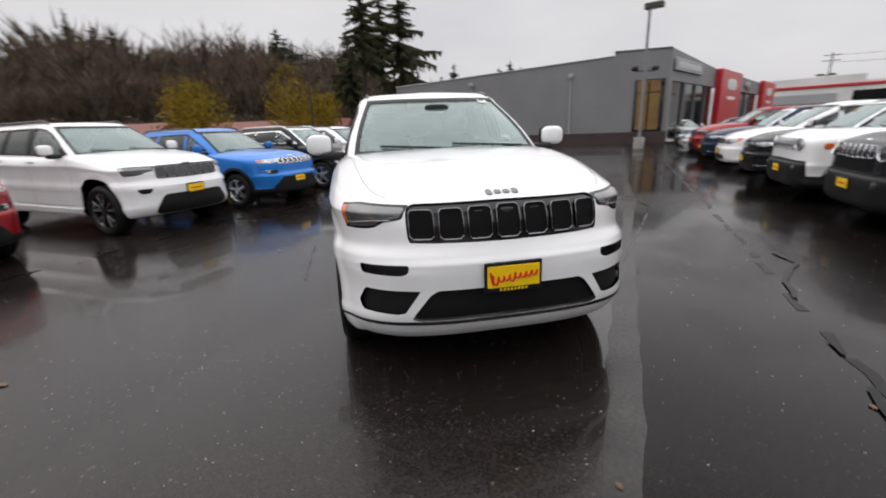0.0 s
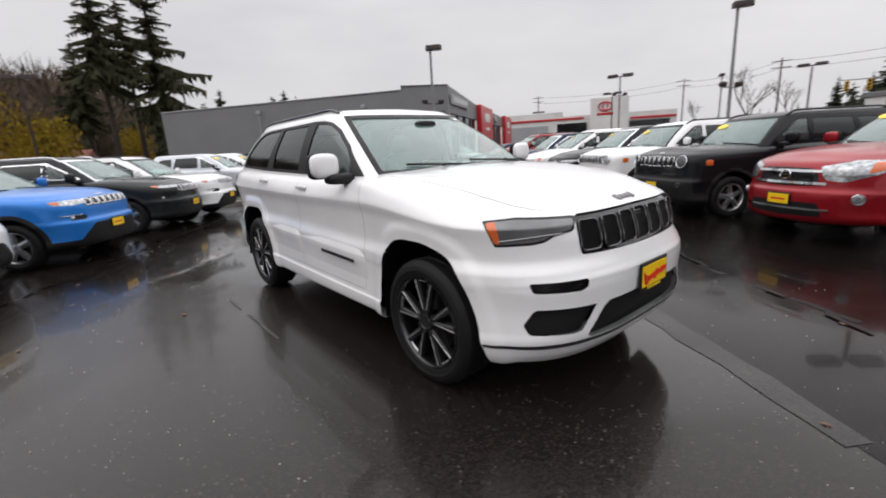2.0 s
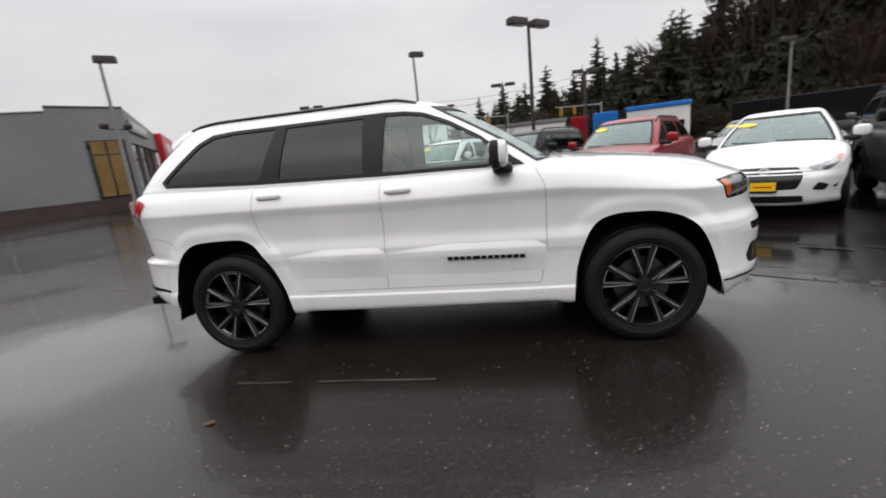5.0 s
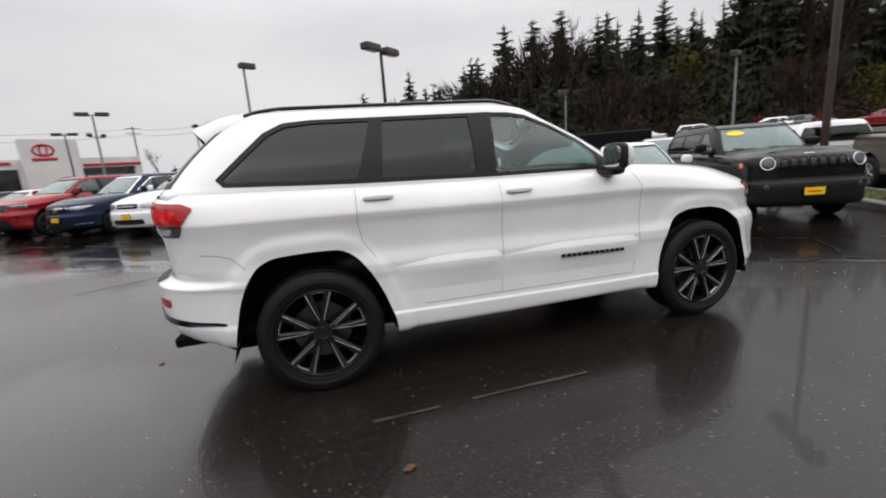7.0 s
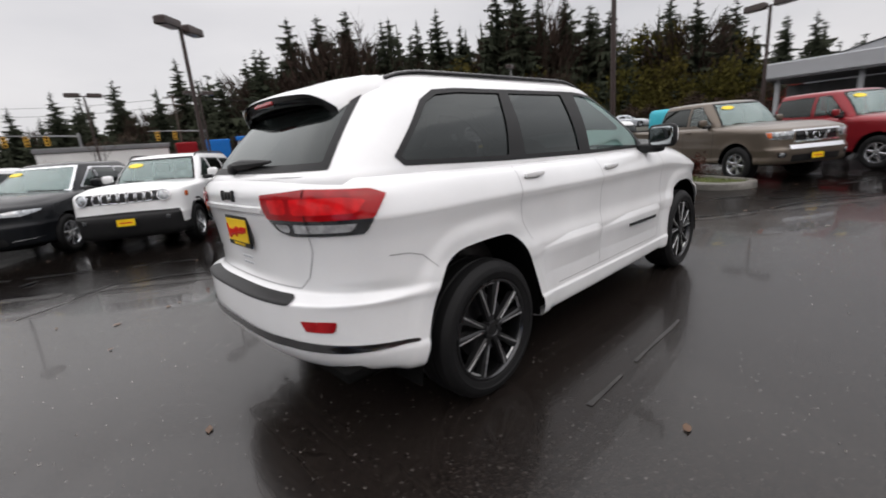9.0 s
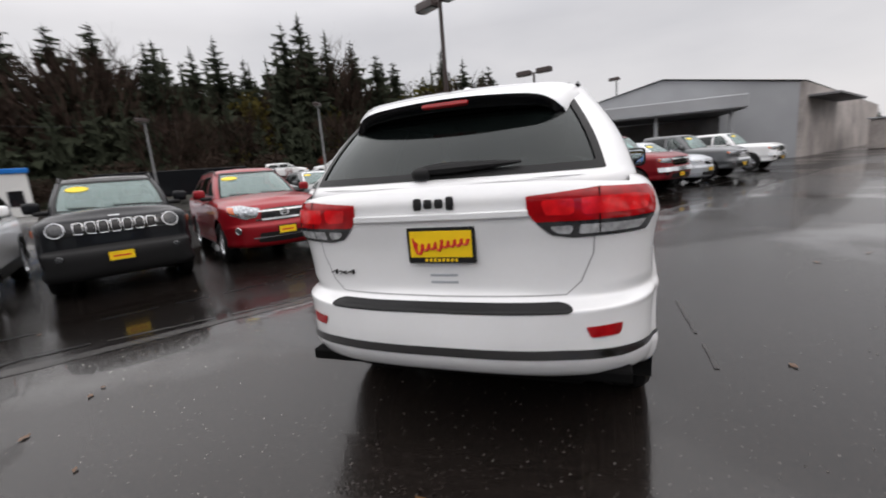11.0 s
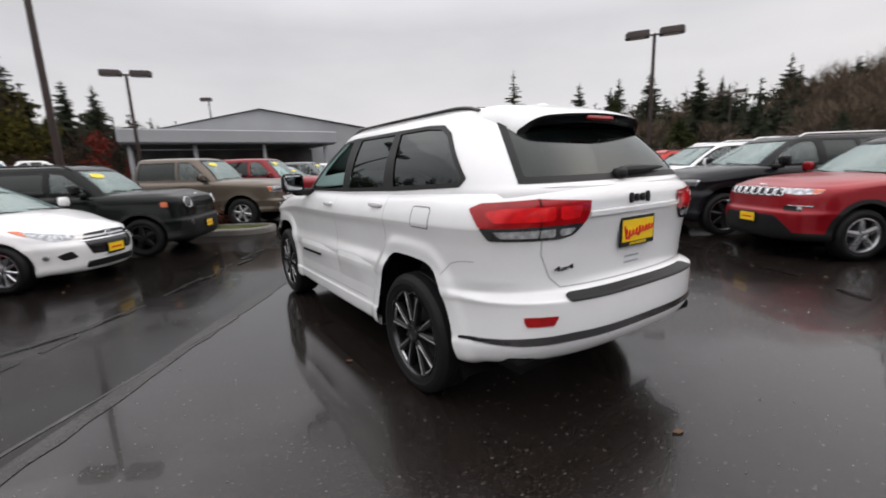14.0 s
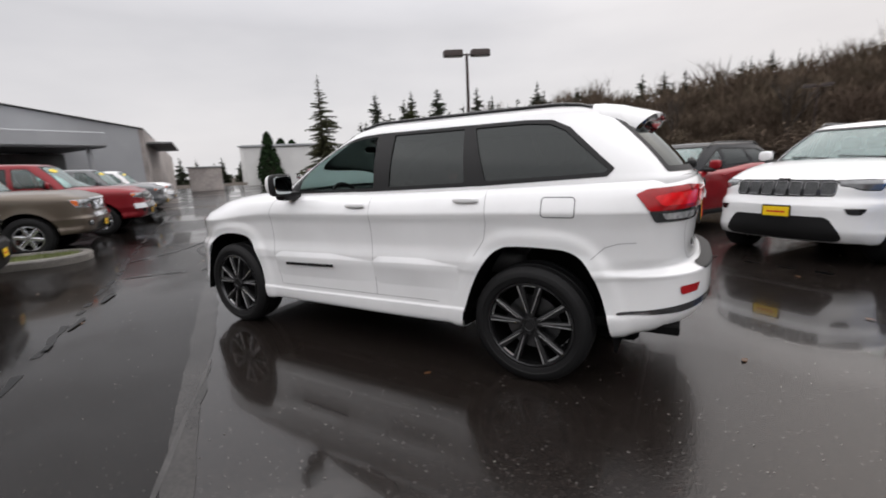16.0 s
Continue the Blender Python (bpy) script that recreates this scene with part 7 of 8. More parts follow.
def spray(V, F, base, tip, w, r, k=5):
    """A ragged branch: hanging needle fingers along a drooping line."""
    d = tip - base
    u = d.normalized()
    side = d.cross(Vector((0, 0, 1)))
    if side.length < 1e-4:
        side = Vector((1, 0, 0))
    side.normalize()
    for i in range(k):
        t = (i + 0.3) / k
        p = base + d * t + Vector((0, 0, -0.10 * d.length * t * t))
        L = w * (1.2 - 0.8 * t) * r.uniform(0.7, 1.25)
        for s in (1, -1):
            q = p + side * s * L * 0.5 + u * L * 0.4 + Vector((0, 0, -r.uniform(0.4, 1.15) * L))
            b = len(V)
            V += [tuple(p - u * 0.15 * L + Vector((0, 0, 0.12 * L))), tuple(p + d * (1.0 / k)), tuple(q)]
            F.append((b, b + 1, b + 2))
    b = len(V)
    e = tip + Vector((0, 0, -0.10 * d.length))
    V += [tuple(base + Vector((0, 0, w * 0.22))), tuple(base - Vector((0, 0, w * 0.35))), tuple(e)]
    F.append((b, b + 1, b + 2))


def conifer(h, spread, seed, layers=18, arms=8, bare=0.1, k=4, ragged=0.25, core=0.0, full=0.42):
    """Whorls of ragged drooping branches, uneven from side to side."""
    r = random.Random(seed)
    V, F = [], []
    lop, lop_a = r.uniform(0.0, 0.25), r.uniform(0, 6.28)
    for i in range(layers):
        t = (i / (layers - 1)) ** 0.92
        z = h * (bare + (1 - bare) * t)
        R = spread * ((1 - t) ** 0.8 * r.uniform(1 - ragged, 1 + ragged * 0.6) + 0.07 * (1.3 - t))
        n = max(4, int(arms * (1 - 0.4 * t)))
        a0 = r.uniform(0, 6.28)
        for j in range(n):
            if r.random() < 0.08:
                continue
            a = a0 + 6.283 * j / n + r.uniform(-0.25, 0.25)
            L = R * r.uniform(0.6, 1.15) * (1 + lop * math.cos(a - lop_a))
            base = Vector((0, 0, min(h * 0.985, z + r.uniform(-1.1, 1.1) * h / layers)))
            tip = base + Vector((math.cos(a) * L, math.sin(a) * L, L * r.uniform(-0.5, -0.05) + 0.45 * t * L))
            spray(V, F, base, tip, L * full, r, k)
    if core:
        g = lathe([(spread * 0.5 * core, h * (bare + 0.02)), (spread * 0.42 * core, h * 0.3), (spread * 0.2 * core, h * 0.7), (0.002 * h, h * 0.95)], 7, "z")
        b = len(V)
        V += g[0]
        F += [tuple(i + b for i in q) for q in g[1]]
    b = len(V)
    V += [(-0.008 * h, 0, h * 0.93), (0.008 * h, 0, h * 0.93), (0, 0, h * 1.02)]
    F.append((b, b + 1, b + 2))
    return V, F


def bare_tree(h, seed, levels=4, twig=True, lean=0.0):
    """Trunk with forking limbs and fine twigs."""
    r = random.Random(seed)
    wood, V, F = [], [], []

    def grow(p, d, L, rad, lv):
        mid = p + d * L * 0.5 + Vector((r.uniform(-1, 1), r.uniform(-1, 1), 0)) * L * 0.05
        q = p + d * L
        wood.append(tube([p, mid, q], [rad, rad * 0.82, rad * 0.65], 5 if lv > 1 else 3, cap=False))
        if lv == 0:
            for _ in range(5):
                e = q + (d + Vector((r.uniform(-1, 1), r.uniform(-1, 1), r.uniform(-0.2, 0.8))) * 0.8) * L * r.uniform(0.4, 0.9)
                s = Vector((r.uniform(-1, 1), r.uniform(-1, 1), 0)) * 0.02 * h / 8
                b = len(V)
                V.extend([tuple(q + s), tuple(q - s), tuple(e)])
                F.append((b, b + 1, b + 2))
            return
        for _ in range(r.choice((2, 3, 3))):
            nd = (d + Vector((r.uniform(-1, 1), r.uniform(-1, 1), r.uniform(-0.1, 0.6))) * 0.62).normalized()
            grow(p + d * L * r.uniform(0.55, 1.0), nd, L * r.uniform(0.6, 0.8), rad * 0.6, lv - 1)

    grow(Vector((0, 0, 0)), Vector((lean, 0, 1)).normalized(), h * 0.36, h * 0.016, levels)
    return join(*wood), (V, F)


def clump_crown(h, w, seed, n=900, size=0.35, droop=0.0, lo=0.15):
    """A crown of many small leaf clumps gathered in uneven bunches."""
    r = random.Random(seed)
    V, F = [], []
    bunches = []
    for _ in range(16):
        a, q, z = r.uniform(0, 6.28), math.sqrt(r.random()), r.uniform(lo + 0.15, 0.92)
        bunches.append((Vector((math.cos(a) * q * w * 0.36 * (1.25 - z), math.sin(a) * q * w * 0.36 * (1.25 - z), z * h)), r.uniform(0.14, 0.26) * w))
    for _ in range(n):
        c, br = r.choice(bunches)
        d = Vector((r.gauss(0, 1), r.gauss(0, 1), r.gauss(0, 1))).normalized()
        p = c + d * br * r.uniform(0.5, 1.05)
        if droop:
            p.z -= droop * r.random() ** 2 * h * 0.6
        p.z = max(p.z, lo * h * 0.5)
        s = size * r.uniform(0.5, 1.2)
        u = Vector((r.gauss(0, 1), r.gauss(0, 1), r.gauss(0, 0.6))).normalized() * s
        v = Vector((r.gauss(0, 0.3), r.gauss(0, 0.3), -1 if droop else r.gauss(0, 1))).normalized() * s * (1.8 if droop else 0.8)
        b = len(V)
        V += [tuple(p - u * 0.4), tuple(p + v * 0.6), tuple(p + u * 0.4), tuple(p - v * 0.5)]
        F.append((b, b + 1, b + 2, b + 3))
    return V, F


def twig_crown(h, w, seed, n=700):
    """Fans of fine upright twigs, as a bare broadleaf crown has."""
    r = random.Random(seed)
    V, F = [], []
    for _ in range(n):
        z = r.uniform(0.12, 0.80)
        a, q = r.uniform(0, 6.28), math.sqrt(r.random()) * w * 0.5 * (1.0 - abs(z - 0.45) * 0.9)
        p = Vector((math.cos(a) * q, math.sin(a) * q, z * h))
        e = p + Vector((math.cos(a) * r.uniform(0.0, 0.10) * h, math.sin(a) * r.uniform(0.0, 0.10) * h, r.uniform(0.05, 0.17) * h))
        s = Vector((r.uniform(-1, 1), r.uniform(-1, 1), 0)).normalized() * 0.007 * h
        b = len(V)
        V += [tuple(p + s), tuple(p - s), tuple(e)]
        F.append((b, b + 1, b + 2))
    return V, F


def plant(name, x, y, trunk, crown, m_crown, label, turn=0.0, scale=1.0, group="", category="tree"):
    root = part(name, trunk, M_bark)
    part("crown", crown, m_crown, root)
    root.matrix_world = pose(x, y, 0, 0, 0, turn) @ Matrix.Diagonal((scale, scale, scale, 1))
    return tagged(root, label, category, group)


def at(az, dist):
    return dist * math.cos(radians(az)), dist * math.sin(radians(az))


def trunk(h, r0):
    return tube([(0, 0, 0), (0.02 * h * 0.2, 0, h * 0.5), (0, 0, h * 0.97)], [r0, r0 * 0.6, r0 * 0.08], 8)


# two tall thin pines beside the grey showroom
for i, (az, d, h, sp, bare) in enumerate(((178.6, 44, 20, 2.5, 0.42), (176.0, 46, 19, 1.8, 0.50), (173.6, 43, 19, 2.7, 0.30), (180.5, 50, 13, 2.4, 0.4))):
    x, y = at(az, d)
    plant("pine_tree", x, y, trunk(h, 0.24), conifer(h, sp * 1.05, 50 + i, 34, 8, bare, 7, 0.6, 0.0, 0.36), M_fir2, "tall thin pine with a bare lower trunk", group="pines")
# the lone spruce
x, y = 30.7, -30.3
plant("spruce_tree", x, y, trunk(11.2, 0.22), conifer(11.0, 2.7, 61, 34, 9, 0.05, 7, 0.3, 0.0, 0.26), M_fir2, "lone sparse spruce beyond the lot", category="tree")
# clipped conifers in a row
for i, (az, d, h) in enumerate(((-37.9, 58, 6.7), (-39.5, 59, 5.9), (-40.9, 60, 5.8))):
    x, y = at(az, d)
    V, F = [], []
    r = random.Random(80 + i)
    for _ in range(2400):
        t = r.random()
        R = 1.75 * (1 - t) ** 0.75 * (0.6 + 0.4 * min(1, t * 6)) + 0.05
        a = r.uniform(0, 6.28)
        p = Vector((R * math.cos(a), R * math.sin(a), h * (0.02 + 0.98 * t)))
        b = len(V)
        s = 0.16
        V += [tuple(p + Vector((r.gauss(0, s), r.gauss(0, s), -0.1))), tuple(p + Vector((r.gauss(0, s), r.gauss(0, s), -0.1))), tuple(p + Vector((math.cos(a) * 0.12, math.sin(a) * 0.12, 0.28)))]
        F.append((b, b + 1, b + 2))
    plant("clipped_conifer", x, y, join(trunk(h, 0.1), lathe([(1.0, 0.1), (1.3, h * 0.15), (0.9, h * 0.5), (0.35, h * 0.82), (0.03, h * 0.96)], 10, "z")), (V, F), M_hedge, "dark clipped columnar conifer", group="clipped conifers")
# broad cedars behind the row
M_cedar = leaf_mat("cedar_sprays", (0.030, 0.034, 0.014), 0.5)
for i, (az, d, h, w) in enumerate(((-57.1, 60, 10.3, 6.5), (-52.4, 62, 9.4, 5.0), (-50.8, 63, 8.4, 4.6), (-64.5, 62, 6.8, 6.5), (-71.5, 64, 8.0, 6.0), (-79.0, 64, 6.2, 5.0))):
    x, y = at(az, d)
    plant("cedar_tree", x, y, trunk(h, 0.2), conifer(h, w * 0.5, 140 + i, 34, 14, 0.02, 5, 0.25, 0.75, 0.5), M_cedar if i in (0, 3) else M_fir, "broad drooping cedar behind the parked cars", group="cedars")
# low red-brown shrub on the kerbed island
M_shrub = leaf_mat("red_brown_shrub_leaves", (0.060, 0.020, 0.014), 0.5)
for x, y, h, w in ((8.35, 0.9, 0.62, 1.0), (8.75, 1.5, 0.5, 0.8)):
    wood, tw = bare_tree(h * 0.9, int(x * 10), 3)
    plant("shrub", x, y, wood, clump_crown(h, w, int(y * 70), 420, 0.055, 0, 0.1), M_shrub, "low red-brown shrub growing on the kerb island", group="shrubs", category="shrub")
# lone firs whose tops show over the long showroom roof
for i, (az, d, h, w) in enumerate(((166.5, 80, 13.1, 5.0), (160.6, 80, 12.0, 5.0), (159.2, 81, 13.2, 6.0), (171.2, 80, 12.2, 4.0), (157.8, 82, 12.2, 5.0))):
    x, y = at(az, d)
    plant("fir_tree", x, y, trunk(h, 0.24), conifer(h, w * 0.5, 170 + i, 30, 12, 0.25, 5, 0.35, 0.5, 0.5), M_fir, "dark fir rising behind the showroom roof", group="firs behind the showroom")
# yellow willows along the lot's edge
for i, (az, d, h, w) in enumerate(((-160.0, 36, 6.2, 7.4), (-171.0, 39, 7.0, 7.4), (-175.0, 37, 5.8, 5.4), (176.5, 60, 6, 6))):
    x, y = at(az, d)
    wood, tw = bare_tree(h * 0.8, 90 + i, 3)
    plant("willow_tree", x, y, wood, clump_crown(h, w, 100 + i, 5200, 0.16, 0.9, 0.10), M_willow, "yellow autumn willow with drooping strands", group="willows")
# bare trees standing alone
for i, (az, d, h) in enumerate(((102.5, 60, 9.5), (99.0, 66, 7.5), (84, 70, 8), (168, 70, 9), (151, 75, 9), (-152, 62, 14), (-163, 64, 16), (-167, 62, 15), (-90.5, 64, 11.5), (-101.5, 60, 12.5), (-88, 70, 10), (108, 95, 9), (88.5, 40, 4.2), (93, 42, 3.4))):
    x, y = at(az, d)
    wood, tw = bare_tree(h, 120 + i, 4 if d > 50 else 3)
    plant("bare_tree", x, y, wood, tw, M_twig, "leafless tree with fine brown twigs", group="bare trees")

# forest: far woods as joined stuff
fir_kinds = [conifer(1.0, s, 200 + i, n + 10, 13, b, 4, 0.45, 0.35, 0.5) for i, (s, b, n) in enumerate(((0.19, 0.04, 22), (0.17, 0.10, 24), (0.24, 0.05, 20), (0.17, 0.16, 19), (0.20, 0.06, 24), (0.16, 0.24, 18), (0.24, 0.04, 21)))]
fir_kinds = [(np.array(v), f) for v, f in fir_kinds]
fill_kinds = [conifer(1.0, s, 230 + i, 15, 9, b, 2, 0.5, 0.5, 0.7) for i, (s, b) in enumerate(((0.24, 0.03), (0.28, 0.04), (0.20, 0.06), (0.32, 0.02)))]
fill_kinds = [(np.array(v), f) for v, f in fill_kinds]
rr = random.Random(11)


def woods(name, spots, material, kinds, label, wide=1.0):
    VV, FF, n = [], [], 0
    for x, y, z, h in spots:
        v, f = rr.choice(kinds)
        a = rr.uniform(0, 6.28)
        c, s = math.cos(a), math.sin(a)
        q = v * h
        qx, qy = (q[:, 0] * c - q[:, 1] * s) * wide, (q[:, 0] * s + q[:, 1] * c) * wide
        VV.append(np.stack([qx + x, qy + y, q[:, 2] + z], 1))
        FF += [tuple(i + n for i in t) for t in f]
        n += len(v)
    ob = part(name, (np.concatenate(VV).tolist(), FF), material)
    return tagged(ob, label, "woods", kind="stuff")


prof_az = [-180, -176, -171, -166, -161, -156, -153, -150, -147, -140, -120, -106, -100, -94, -89, -85, -78, -70, -57, -52, -49, -44, -15, 0, 4, 8, 13, 17, 20, 23.6, 27, 30, 34, 40, 44, 50, 52, 58, 62, 65, 70, 75, 79, 82, 88, 92, 98, 112, 125, 140, 155, 165, 172, 180]
prof_el = [10.0, 10.4, 12, 11.2, 10.5, 11, 12, 10.4, 9.7, 10, 10.5, 10.5, 10.2, 10.2, 9.2, 8.8, 9, 8.5, 8.8, 8.3, 4.5, 3.5, 3.2, 7, 8.6, 9.6, 11, 13, 13.4, 11, 12.2, 15, 16, 15.8, 15, 14.5, 15, 16, 14.2, 13.5, 12, 11.2, 9.2, 8.2, 8, 7.2, 4, 2.0, 2.2, 4.2, 5.2, 6.5, 8.0, 10.0]
tall, near, deep, brown, olive = [], [], [], [], []


def spot(az, d, el):
    return (*at(az, d), 0, d * math.tan(radians(el)) * 1.15)


# tall firs that stand out above the rest, then the closed stand between them
az = -180.0
while az < 180:
    el = float(np.interp(az, prof_az, prof_el))
    hilly = -125 < az < -76 or az < -144 or az > 176
    if el > 5:
        k = rr.uniform(0.80, 1.14) * (0.9 if hilly else 1.0)
        tall.append(spot(az, rr.uniform(96, 112) if hilly else rr.uniform(72, 88), el * k))
    az += rr.choice((0.9, 1.4, 2.2, 3.0, 4.0)) * rr.uniform(0.8, 1.2) if not hilly else rr.uniform(1.3, 3.4)
az = -180.0
while az < 180:
    el = float(np.interp(az, prof_az, prof_el))
    hilly = -125 < az < -76 or az < -144 or az > 176
    for d0, d1, lo, hi in ((66, 74, 0.40, 0.66), (78, 90, 0.55, 0.84), (94, 112, 0.62, 0.92)):
        if el < 5 and d0 < 90:
            continue
        a, d, k = az + rr.uniform(-0.7, 0.7), rr.uniform(d0, d1), rr.uniform(lo, hi)
        if hilly and (d0 < 90 or rr.random() < 0.6):
            brown.append(spot(a, d, el * k * 1.15))
            if rr.random() < 0.5:
                brown.append(spot(a + 0.5, d + 3, el * k * 0.95))
        elif 4 < az < 44 and d0 < 90 and rr.random() < (0.5 if az < 28 else 0.25):
            olive.append(spot(a, d, el * k))
        elif d0 < 90 and rr.random() < 0.16:
            brown.append(spot(a, d, el * k * 1.1))
        else:
            (near if d0 < 90 else deep).append(spot(a, d, el * k))
    az += 1.05 if el > 8 else 1.6
woods("tall_firs", tall, M_fir, fir_kinds, "tall dark firs standing out above the woods", 1.15)
woods("conifer_woods", near, M_fir, fill_kinds, "dark dripping conifer woods beyond the lot")
woods("far_conifer_woods", deep, M_fir, fill_kinds, "far dark conifer woods on rising ground", 1.1)
bk = []
for i in range(4):
    wv, tv = bare_tree(1.0, 300 + i, 4)
    g = join(wv, tv, twig_crown(1.0, 0.75, 310 + i, 900))
    bk.append((np.array(g[0]), g[1]))
# bare trees on this bearing take the twig colour with shade in it
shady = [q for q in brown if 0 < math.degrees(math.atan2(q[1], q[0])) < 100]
woods("bare_woods", [q for q in brown if q not in shady], M_twig, bk, "brown leafless woods on the slope", 1.2)
woods("wet_bare_woods", shady, M_twig_shade, bk, "leafless trees among the firs, shade put into their colour", 1.2)
ok = [(np.array(g[0]), g[1]) for g in (clump_crown(1.0, 0.7, 320 + i, 700, 0.06, 0, 0.05) for i in range(3))]
woods("autumn_woods", olive, M_autumn, ok, "olive and yellow autumn trees among firs")
woods("red_autumn_trees", [(*at(6.5, 60), 0, 6.5), (*at(3.5, 62), 0, 4.0), (*at(41, 45), 0, 2.6), (*at(30, 44), 0, 3.0), (*at(55, 44), 0, 2.6), (*at(36, 60), 0, 4)], M_rustleaf, ok, "red-leaved autumn trees")
woods("dark_undergrowth", [(*at(a, rr.uniform(56, 64)), 0, rr.uniform(3.0, 5.2)) for a in np.arange(8, 92, 1.2)], M_twig_shade, ok, "undergrowth at the foot of the firs, shade put into its colour", 1.6)
woods("undergrowth", [(*at(a, rr.uniform(54, 62)), 0, rr.uniform(2.5, 4.5)) for a in np.arange(-176, -52, 1.8)], M_twig, ok, "dark brown undergrowth along the woods", 1.6)

# rising ground under the woods
M_slope = mat("leaf_litter_slope", (0.060, 0.044, 0.030), rough=0.95, grain=0.4, grain_scale=1.5, stain=0.4, stain_scale=0.15, bump=0.4)
sv, sf = [], []
steps = 180
rings = ((62, 0.0), (68, 0.25), (80, 0.5), (100, 0.75), (130, 0.85), (420, 0.55))
for i in range(steps):
    a = -180 + 360 * i / steps
    el = float(np.interp(a, prof_az, prof_el))
    for d, k in rings:
        hgt = max(0.0, (el - 5.2)) / 5.0
        x, y = at(a, d)
        sv.append((x, y, -0.3 + d * math.tan(radians(3.4)) * k * min(1.2, hgt) + (0.32 if k else 0)))
n = len(rings)
for i in range(steps):
    j = (i + 1) % steps
    for q in range(n - 1):
        sf.append((i * n + q, i * n + q + 1, j * n + q + 1, j * n + q))
tagged(part("wooded_slope", (sv, sf), M_slope), "brown leaf-covered slope under the woods", "slope", kind="structure")

# a raised street along the foot of the woods
M_bank = mat("wet_verge", (0.050, 0.050, 0.036), rough=0.8, grain=0.4, grain_scale=3.0, stain=0.4, stain_scale=0.3, bump=0.3)
bv, bf = [], []
for i, a in enumerate(np.linspace(2, 66, 48)):
    lift = min(1.0, i / 4, (47 - i) / 6)
    for d, z in ((45.0, -0.05), (47.5, 1.3), (48.5, 1.6), (60.0, 1.7), (64.0, 1.6)):
        bv.append((*at(a, d), z * lift if z > 0 else z))
    if i:
        bf += [((i - 1) * 5 + q, (i - 1) * 5 + q + 1, i * 5 + q + 1, i * 5 + q) for q in range(4)]
tagged(part("street_bank", (bv, bf), M_bank), "raised wet street bank at the foot of the woods", "bank", kind="structure")


# ---- the vehicles in their places ----
def parked(plate_xy, heading, xf):
    """The pose of a car whose front plate stands over a point."""
    a = radians(heading)
    return pose(plate_xy[0] - xf * math.cos(a), plate_xy[1] - xf * math.sin(a), 0, 0, 0, heading)


hero = gc_style(hero=True, open_window=("front_door_window", "left"), extras=[jeep_slots(7, 0.153, 0.856, 1.026, 0.126, M_dark_chrome, -0.002, 0.0048), hero_extras])
make_car("suv", hero, M_white, pose(0, 0, 0), "glossy white SUV with dark wheels and yellow dealer plates", "suv")

ROW_B, ROW_A = LOT - 90, LOT + 90
M_mesh_pale = mat("pale_grille_mesh", (0.075, 0.078, 0.08), rough=0.4, metal=0.4, grain=0.7, grain_scale=110, bump=0.8)
plain_nose = [q for q in gc_shapes if q[0] not in ("chrome_strip", "fog_lamp", "side_intake", "lower_grille", "turn_signal")] + [
    ("fog_lamp", "f", [(0.72, 0.715), (0.75, 0.665), (0.80, 0.640), (0.96, 0.640), (1.02, 0.712)], 0.003, M_gloss_black),
    ("turn_signal", "f", [(1.20, 0.925), (1.236, 0.915), (1.30, 1.02), (1.24, 1.025)], 0.0045, M_lens),
    ("lower_grille", "f", [(-0.1, 0.612), (0.50, 0.612), (0.57, 0.585), (0.76, 0.36), (0.73, 0.315), (-0.1, 0.31)], 0.004, M_trim)]
gc2 = gc_style(shapes=plain_nose, spoke="hero", spoke_mat=M_rim_black, extras=[jeep_slots(7, 0.153, 0.858, 1.024, 0.124, M_dark_chrome, 0.0, 0.006, M_mesh_pale), emblem(1.05, 0.03, M_trim, word=True), roof_rails(0.0, -1.7, 0.585, M_gloss_black), wipers(M_trim)], rim_mat=M_rim_black)
gc3 = gc_style(spoke="seven", rim_mat=M_rim_silver, extras=[jeep_slots(7, 0.148, 0.858, 1.022, 0.118, M_chrome, 0.0, 0.007), roof_rails(0.0, -1.7, 0.585, M_chrome), wipers(M_trim), nose_bar("fog_trim", 0.56, 0.84, 0.70, 0.70, 0.016, M_chrome, mirror=True)], shapes=plain_nose)
R_ = lambda n: (-2.07 - 0.835 * n, 6.70 + 0.55 * n)
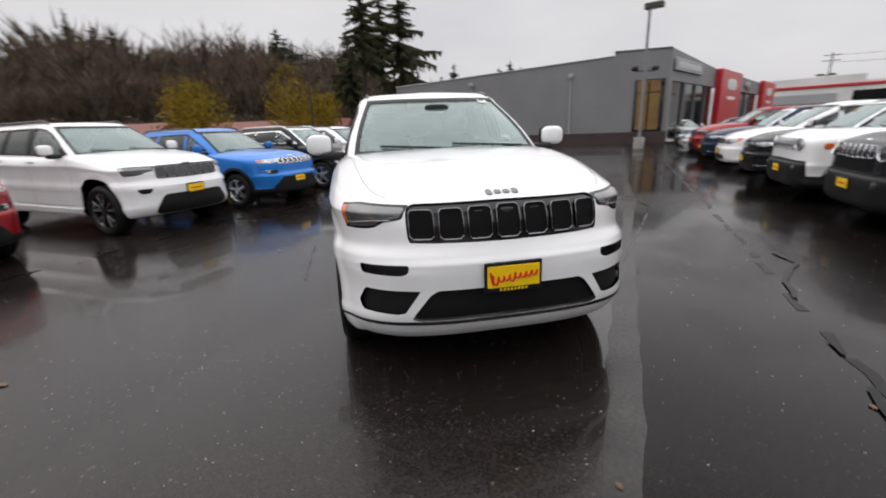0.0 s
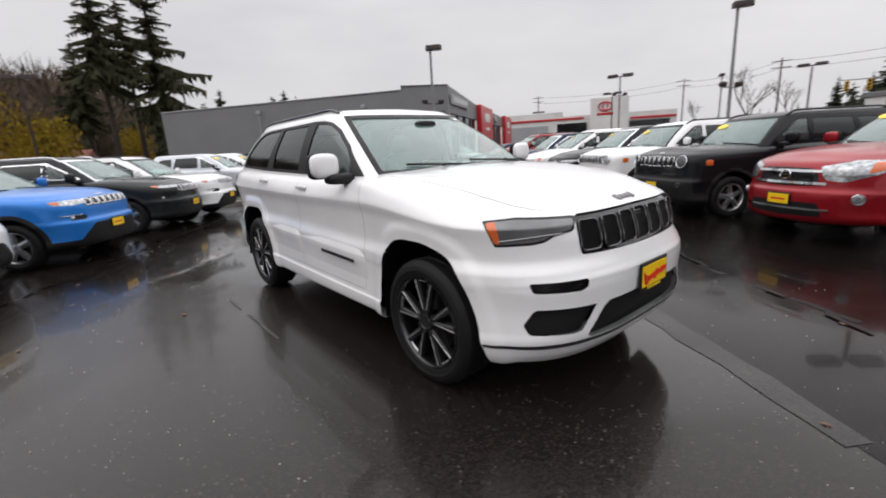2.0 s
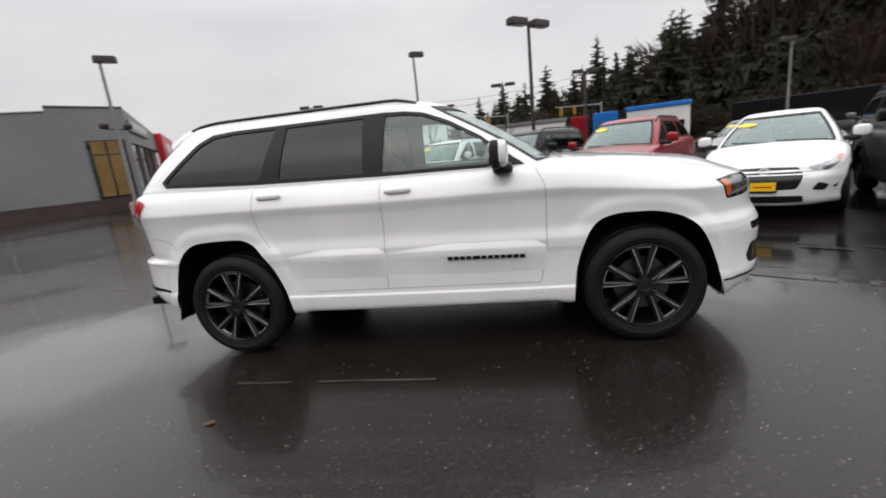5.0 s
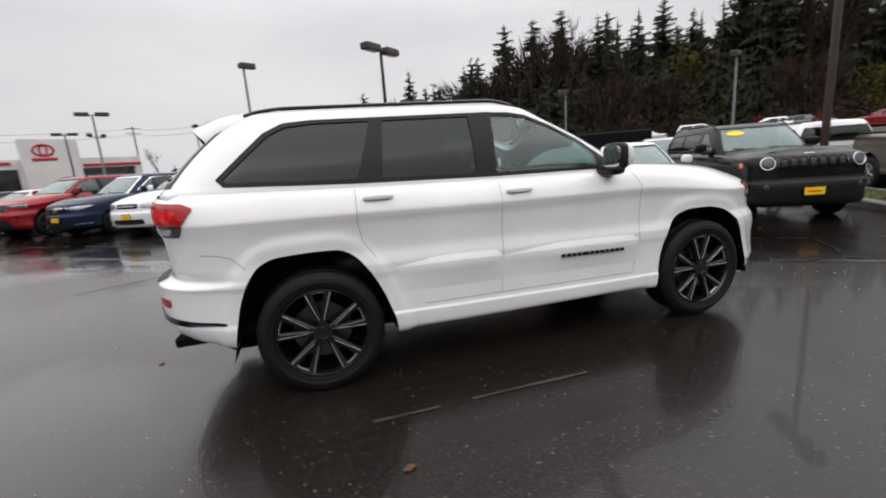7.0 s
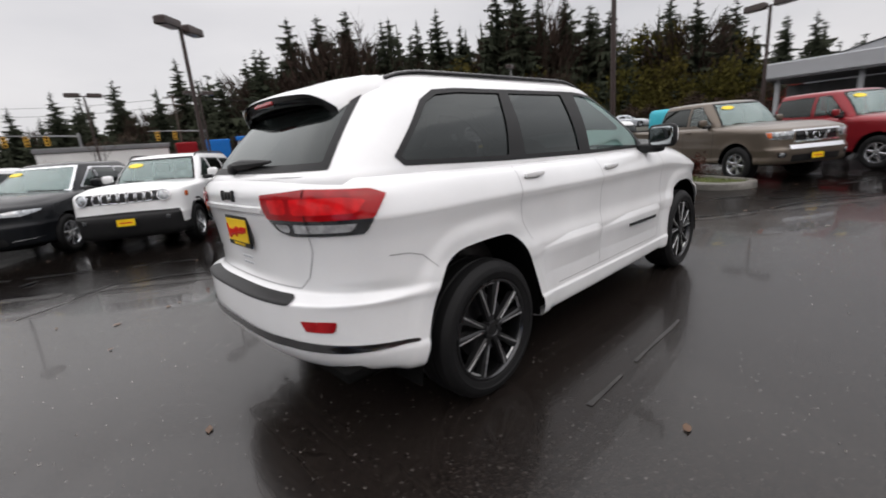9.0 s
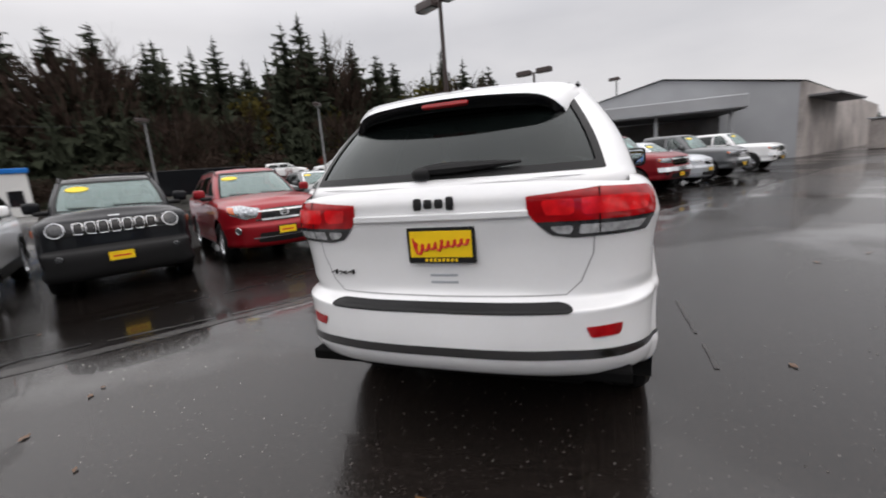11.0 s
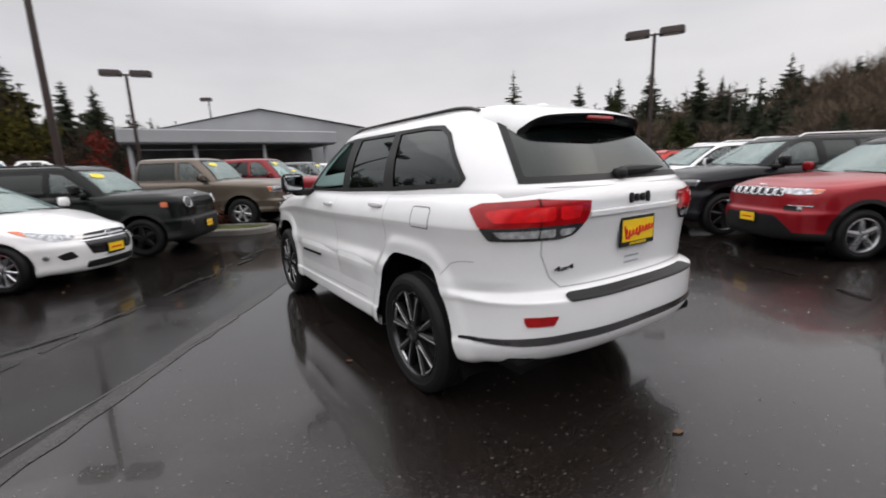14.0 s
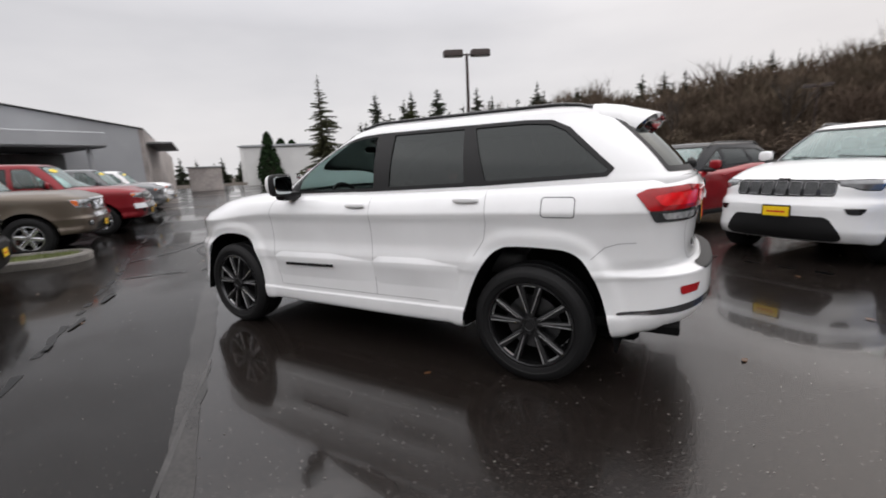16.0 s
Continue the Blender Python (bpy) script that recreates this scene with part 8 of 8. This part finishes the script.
lots = [
    ("suv", kind_renegade(face_mat=M_trim), M_white, (-2.07, 6.70), ROW_B, "white boxy small SUV with seven-slot grille and yellow sticker"),
    ("suv", kind_renegade(), M_black, (-0.09, 5.52), ROW_B, "black boxy small SUV with chrome grille rings"),
    ("suv", kind_rav(), M_red, (2.0, 4.40), ROW_B, "red SUV with chrome grille bars and yellow sticker"),
    ("hatchback", kind_hatch(), M_white, (4.08, 2.73), ROW_B, "white hatchback with black grille and yellow plate"),
    ("suv", kind_renegade(slot_mat=M_under, rim_mat=M_rim_black, plate=(2.13, 0.5), hw=0.885), M_dkgreen, (6.08, 1.32), ROW_B + 9, "dark grey boxy SUV with black wheels and sticker"),
    ("pickup_truck", kind_truck(), M_tan, (8.96, -1.13), ROW_B, "tan crew-cab pickup truck with chrome grille"),
    ("pickup_truck", kind_truck(red=True, roof=1.96), M_darkred, (11.45, -3.35), ROW_B, "red crew-cab pickup truck with chrome bumper"),
    ("suv", kind_crossover(), M_silver, (13.9, -4.7), ROW_B, "silver SUV in the row of used trucks"),
    ("pickup_truck", kind_truck(), M_grey, (16.3, -6.4), ROW_B, "grey pickup truck in the row of used trucks"),
    ("pickup_truck", kind_truck(red=True), M_white, (20.8, -9.2), ROW_B, "white pickup truck at the end of the row"),
    ("suv", kind_crossover(), M_black, (-4.06, 7.99), ROW_B, "black three-row SUV with a wide chrome grille bar"),
    ("minivan", kind_minivan(), M_white, (-6.2, 9.35), ROW_B, "white minivan with yellow window sticker"),
    ("suv", kind_crossover(sticker=None), M_navy, (-8.4, 10.75), ROW_B, "dark blue SUV in the far row"),
    ("suv", gc2, M_red, (-10.6, 12.2), ROW_B, "bright red SUV in the far row"),
    ("sedan", kind_sedan(), M_silver, (-12.8, 13.6), ROW_B, "silver sedan in the far row"),
    ("sedan", kind_sedan(), M_navy, (-15.0, 15.1), ROW_B, "dark sedan at the end of the row"),
    ("suv", gc2, M_white, (-3.30, -3.35), ROW_A, "white SUV with black slotted grille and yellow plate"),
    ("suv", kind_compass(), M_blue, (-5.35, -1.95), ROW_A, "bright blue compact SUV with chrome slotted grille"),
    ("suv", kind_cherokee(), M_char, (-7.79, -0.34), ROW_A, "charcoal SUV with narrow lamps and chrome trim"),
    ("suv", kind_compass(), M_white, (-8.92, 0.73), ROW_A, "white compact SUV with slotted grille and yellow plate"),
    ("suv", kind_crossover(), M_silver, (-13.3, 3.65), ROW_A, "pale silver crossover with yellow sticker"),
    ("suv", kind_crossover(), M_white, (-15.2, 5.1), ROW_A, "white SUV with dark grille beside the building"),
    ("suv", kind_rav(handle_mat=M_char), M_char, (-17.3, 6.8), ROW_A, "dark green SUV beside the building"),
    ("suv", kind_rav(handle_mat=M_char), M_black, (-19.3, 8.2), ROW_A, "black SUV beside the building"),
    ("suv", kind_compass(roof_mat=M_black), M_red, (-0.98, -5.16), ROW_A, "red compact SUV with black roof and slotted grille"),
    ("suv", gc3, M_black, (1.1, -6.12), ROW_A, "dark grey SUV with chrome slotted grille"),
    ("suv", gc3, M_white, (3.05, -7.6), ROW_A, "white SUV with chrome roof rails"),
    ("suv", kind_rav(), M_brightred, (5.0, -8.9), ROW_A, "orange-red crossover with yellow plate"),
    ("suv", kind_renegade(), M_black, (11.6, -16.6), ROW_A, "dark boxy SUV beyond the grass island"),
    ("suv", kind_renegade(), M_silver, (13.9, -18.0), ROW_A, "silver boxy SUV beyond the grass island"),
    ("suv", kind_cherokee(), M_black, (16.2, -19.5), ROW_A, "black SUV beyond the grass island"),
    ("suv", kind_compass(), M_red, (16.8, -14.9), LOT, "red SUV standing with its tail to the aisle"),
    # second row behind the used cars
    ("suv", kind_crossover(), M_grey, (10.6, 8.8), ROW_B, "grey SUV in the second row"),
    ("suv", kind_renegade(sticker=None), M_white, (13.0, 7.4), ROW_A, "white SUV parked tail out in the second row"),
    ("sedan", kind_sedan(), M_grey, (7.6, 10.8), ROW_B, "dark grey sedan in the second row"),
    ("minivan", kind_minivan(sticker=None), M_silver, (4.9, 12.6), ROW_B, "silver minivan in the second row"),
    ("sedan", kind_sedan(), M_white, (-21.0, 22.0), LOT + 20, "white car parked by the showroom"),
]
for nm, S, mt, xy, hd, text in lots:
    near = math.hypot(*xy) < 11.5
    make_car(nm, {**S, "fine": 2 if near else 1}, mt, parked(xy, hd, S["xf"]), text, {"pickup_truck": "pickup"}.get(nm, nm), "parked cars")

# cars standing along the raised street
far_cars = (("suv", kind_crossover(sticker=None), M_white, "white car on the raised street"), ("sedan", kind_sedan(sticker=None), M_silver, "silver sedan on the raised street"), ("suv", kind_rav(sticker=None, handle_mat=M_grey), M_grey, "grey car on the raised street"),
            ("minivan", kind_minivan(sticker=None), M_white, "white van on the raised street"), ("sedan", kind_sedan(sticker=None), M_darkred, "dark red sedan on the raised street"))
for k, az in enumerate((11.5, 17.0, 22.5, 26.0, 31.5, 35.0, 41.0, 47.5, 52.0, 57.5)):
    nm, S, mt, text = far_cars[(k * 3) % 5]
    x, y = at(az, 50.5)
    make_car(nm, S, mt, pose(x, y, 1.60, 0, 0, az + (90 if k % 2 else -90)), text, nm, "street cars")
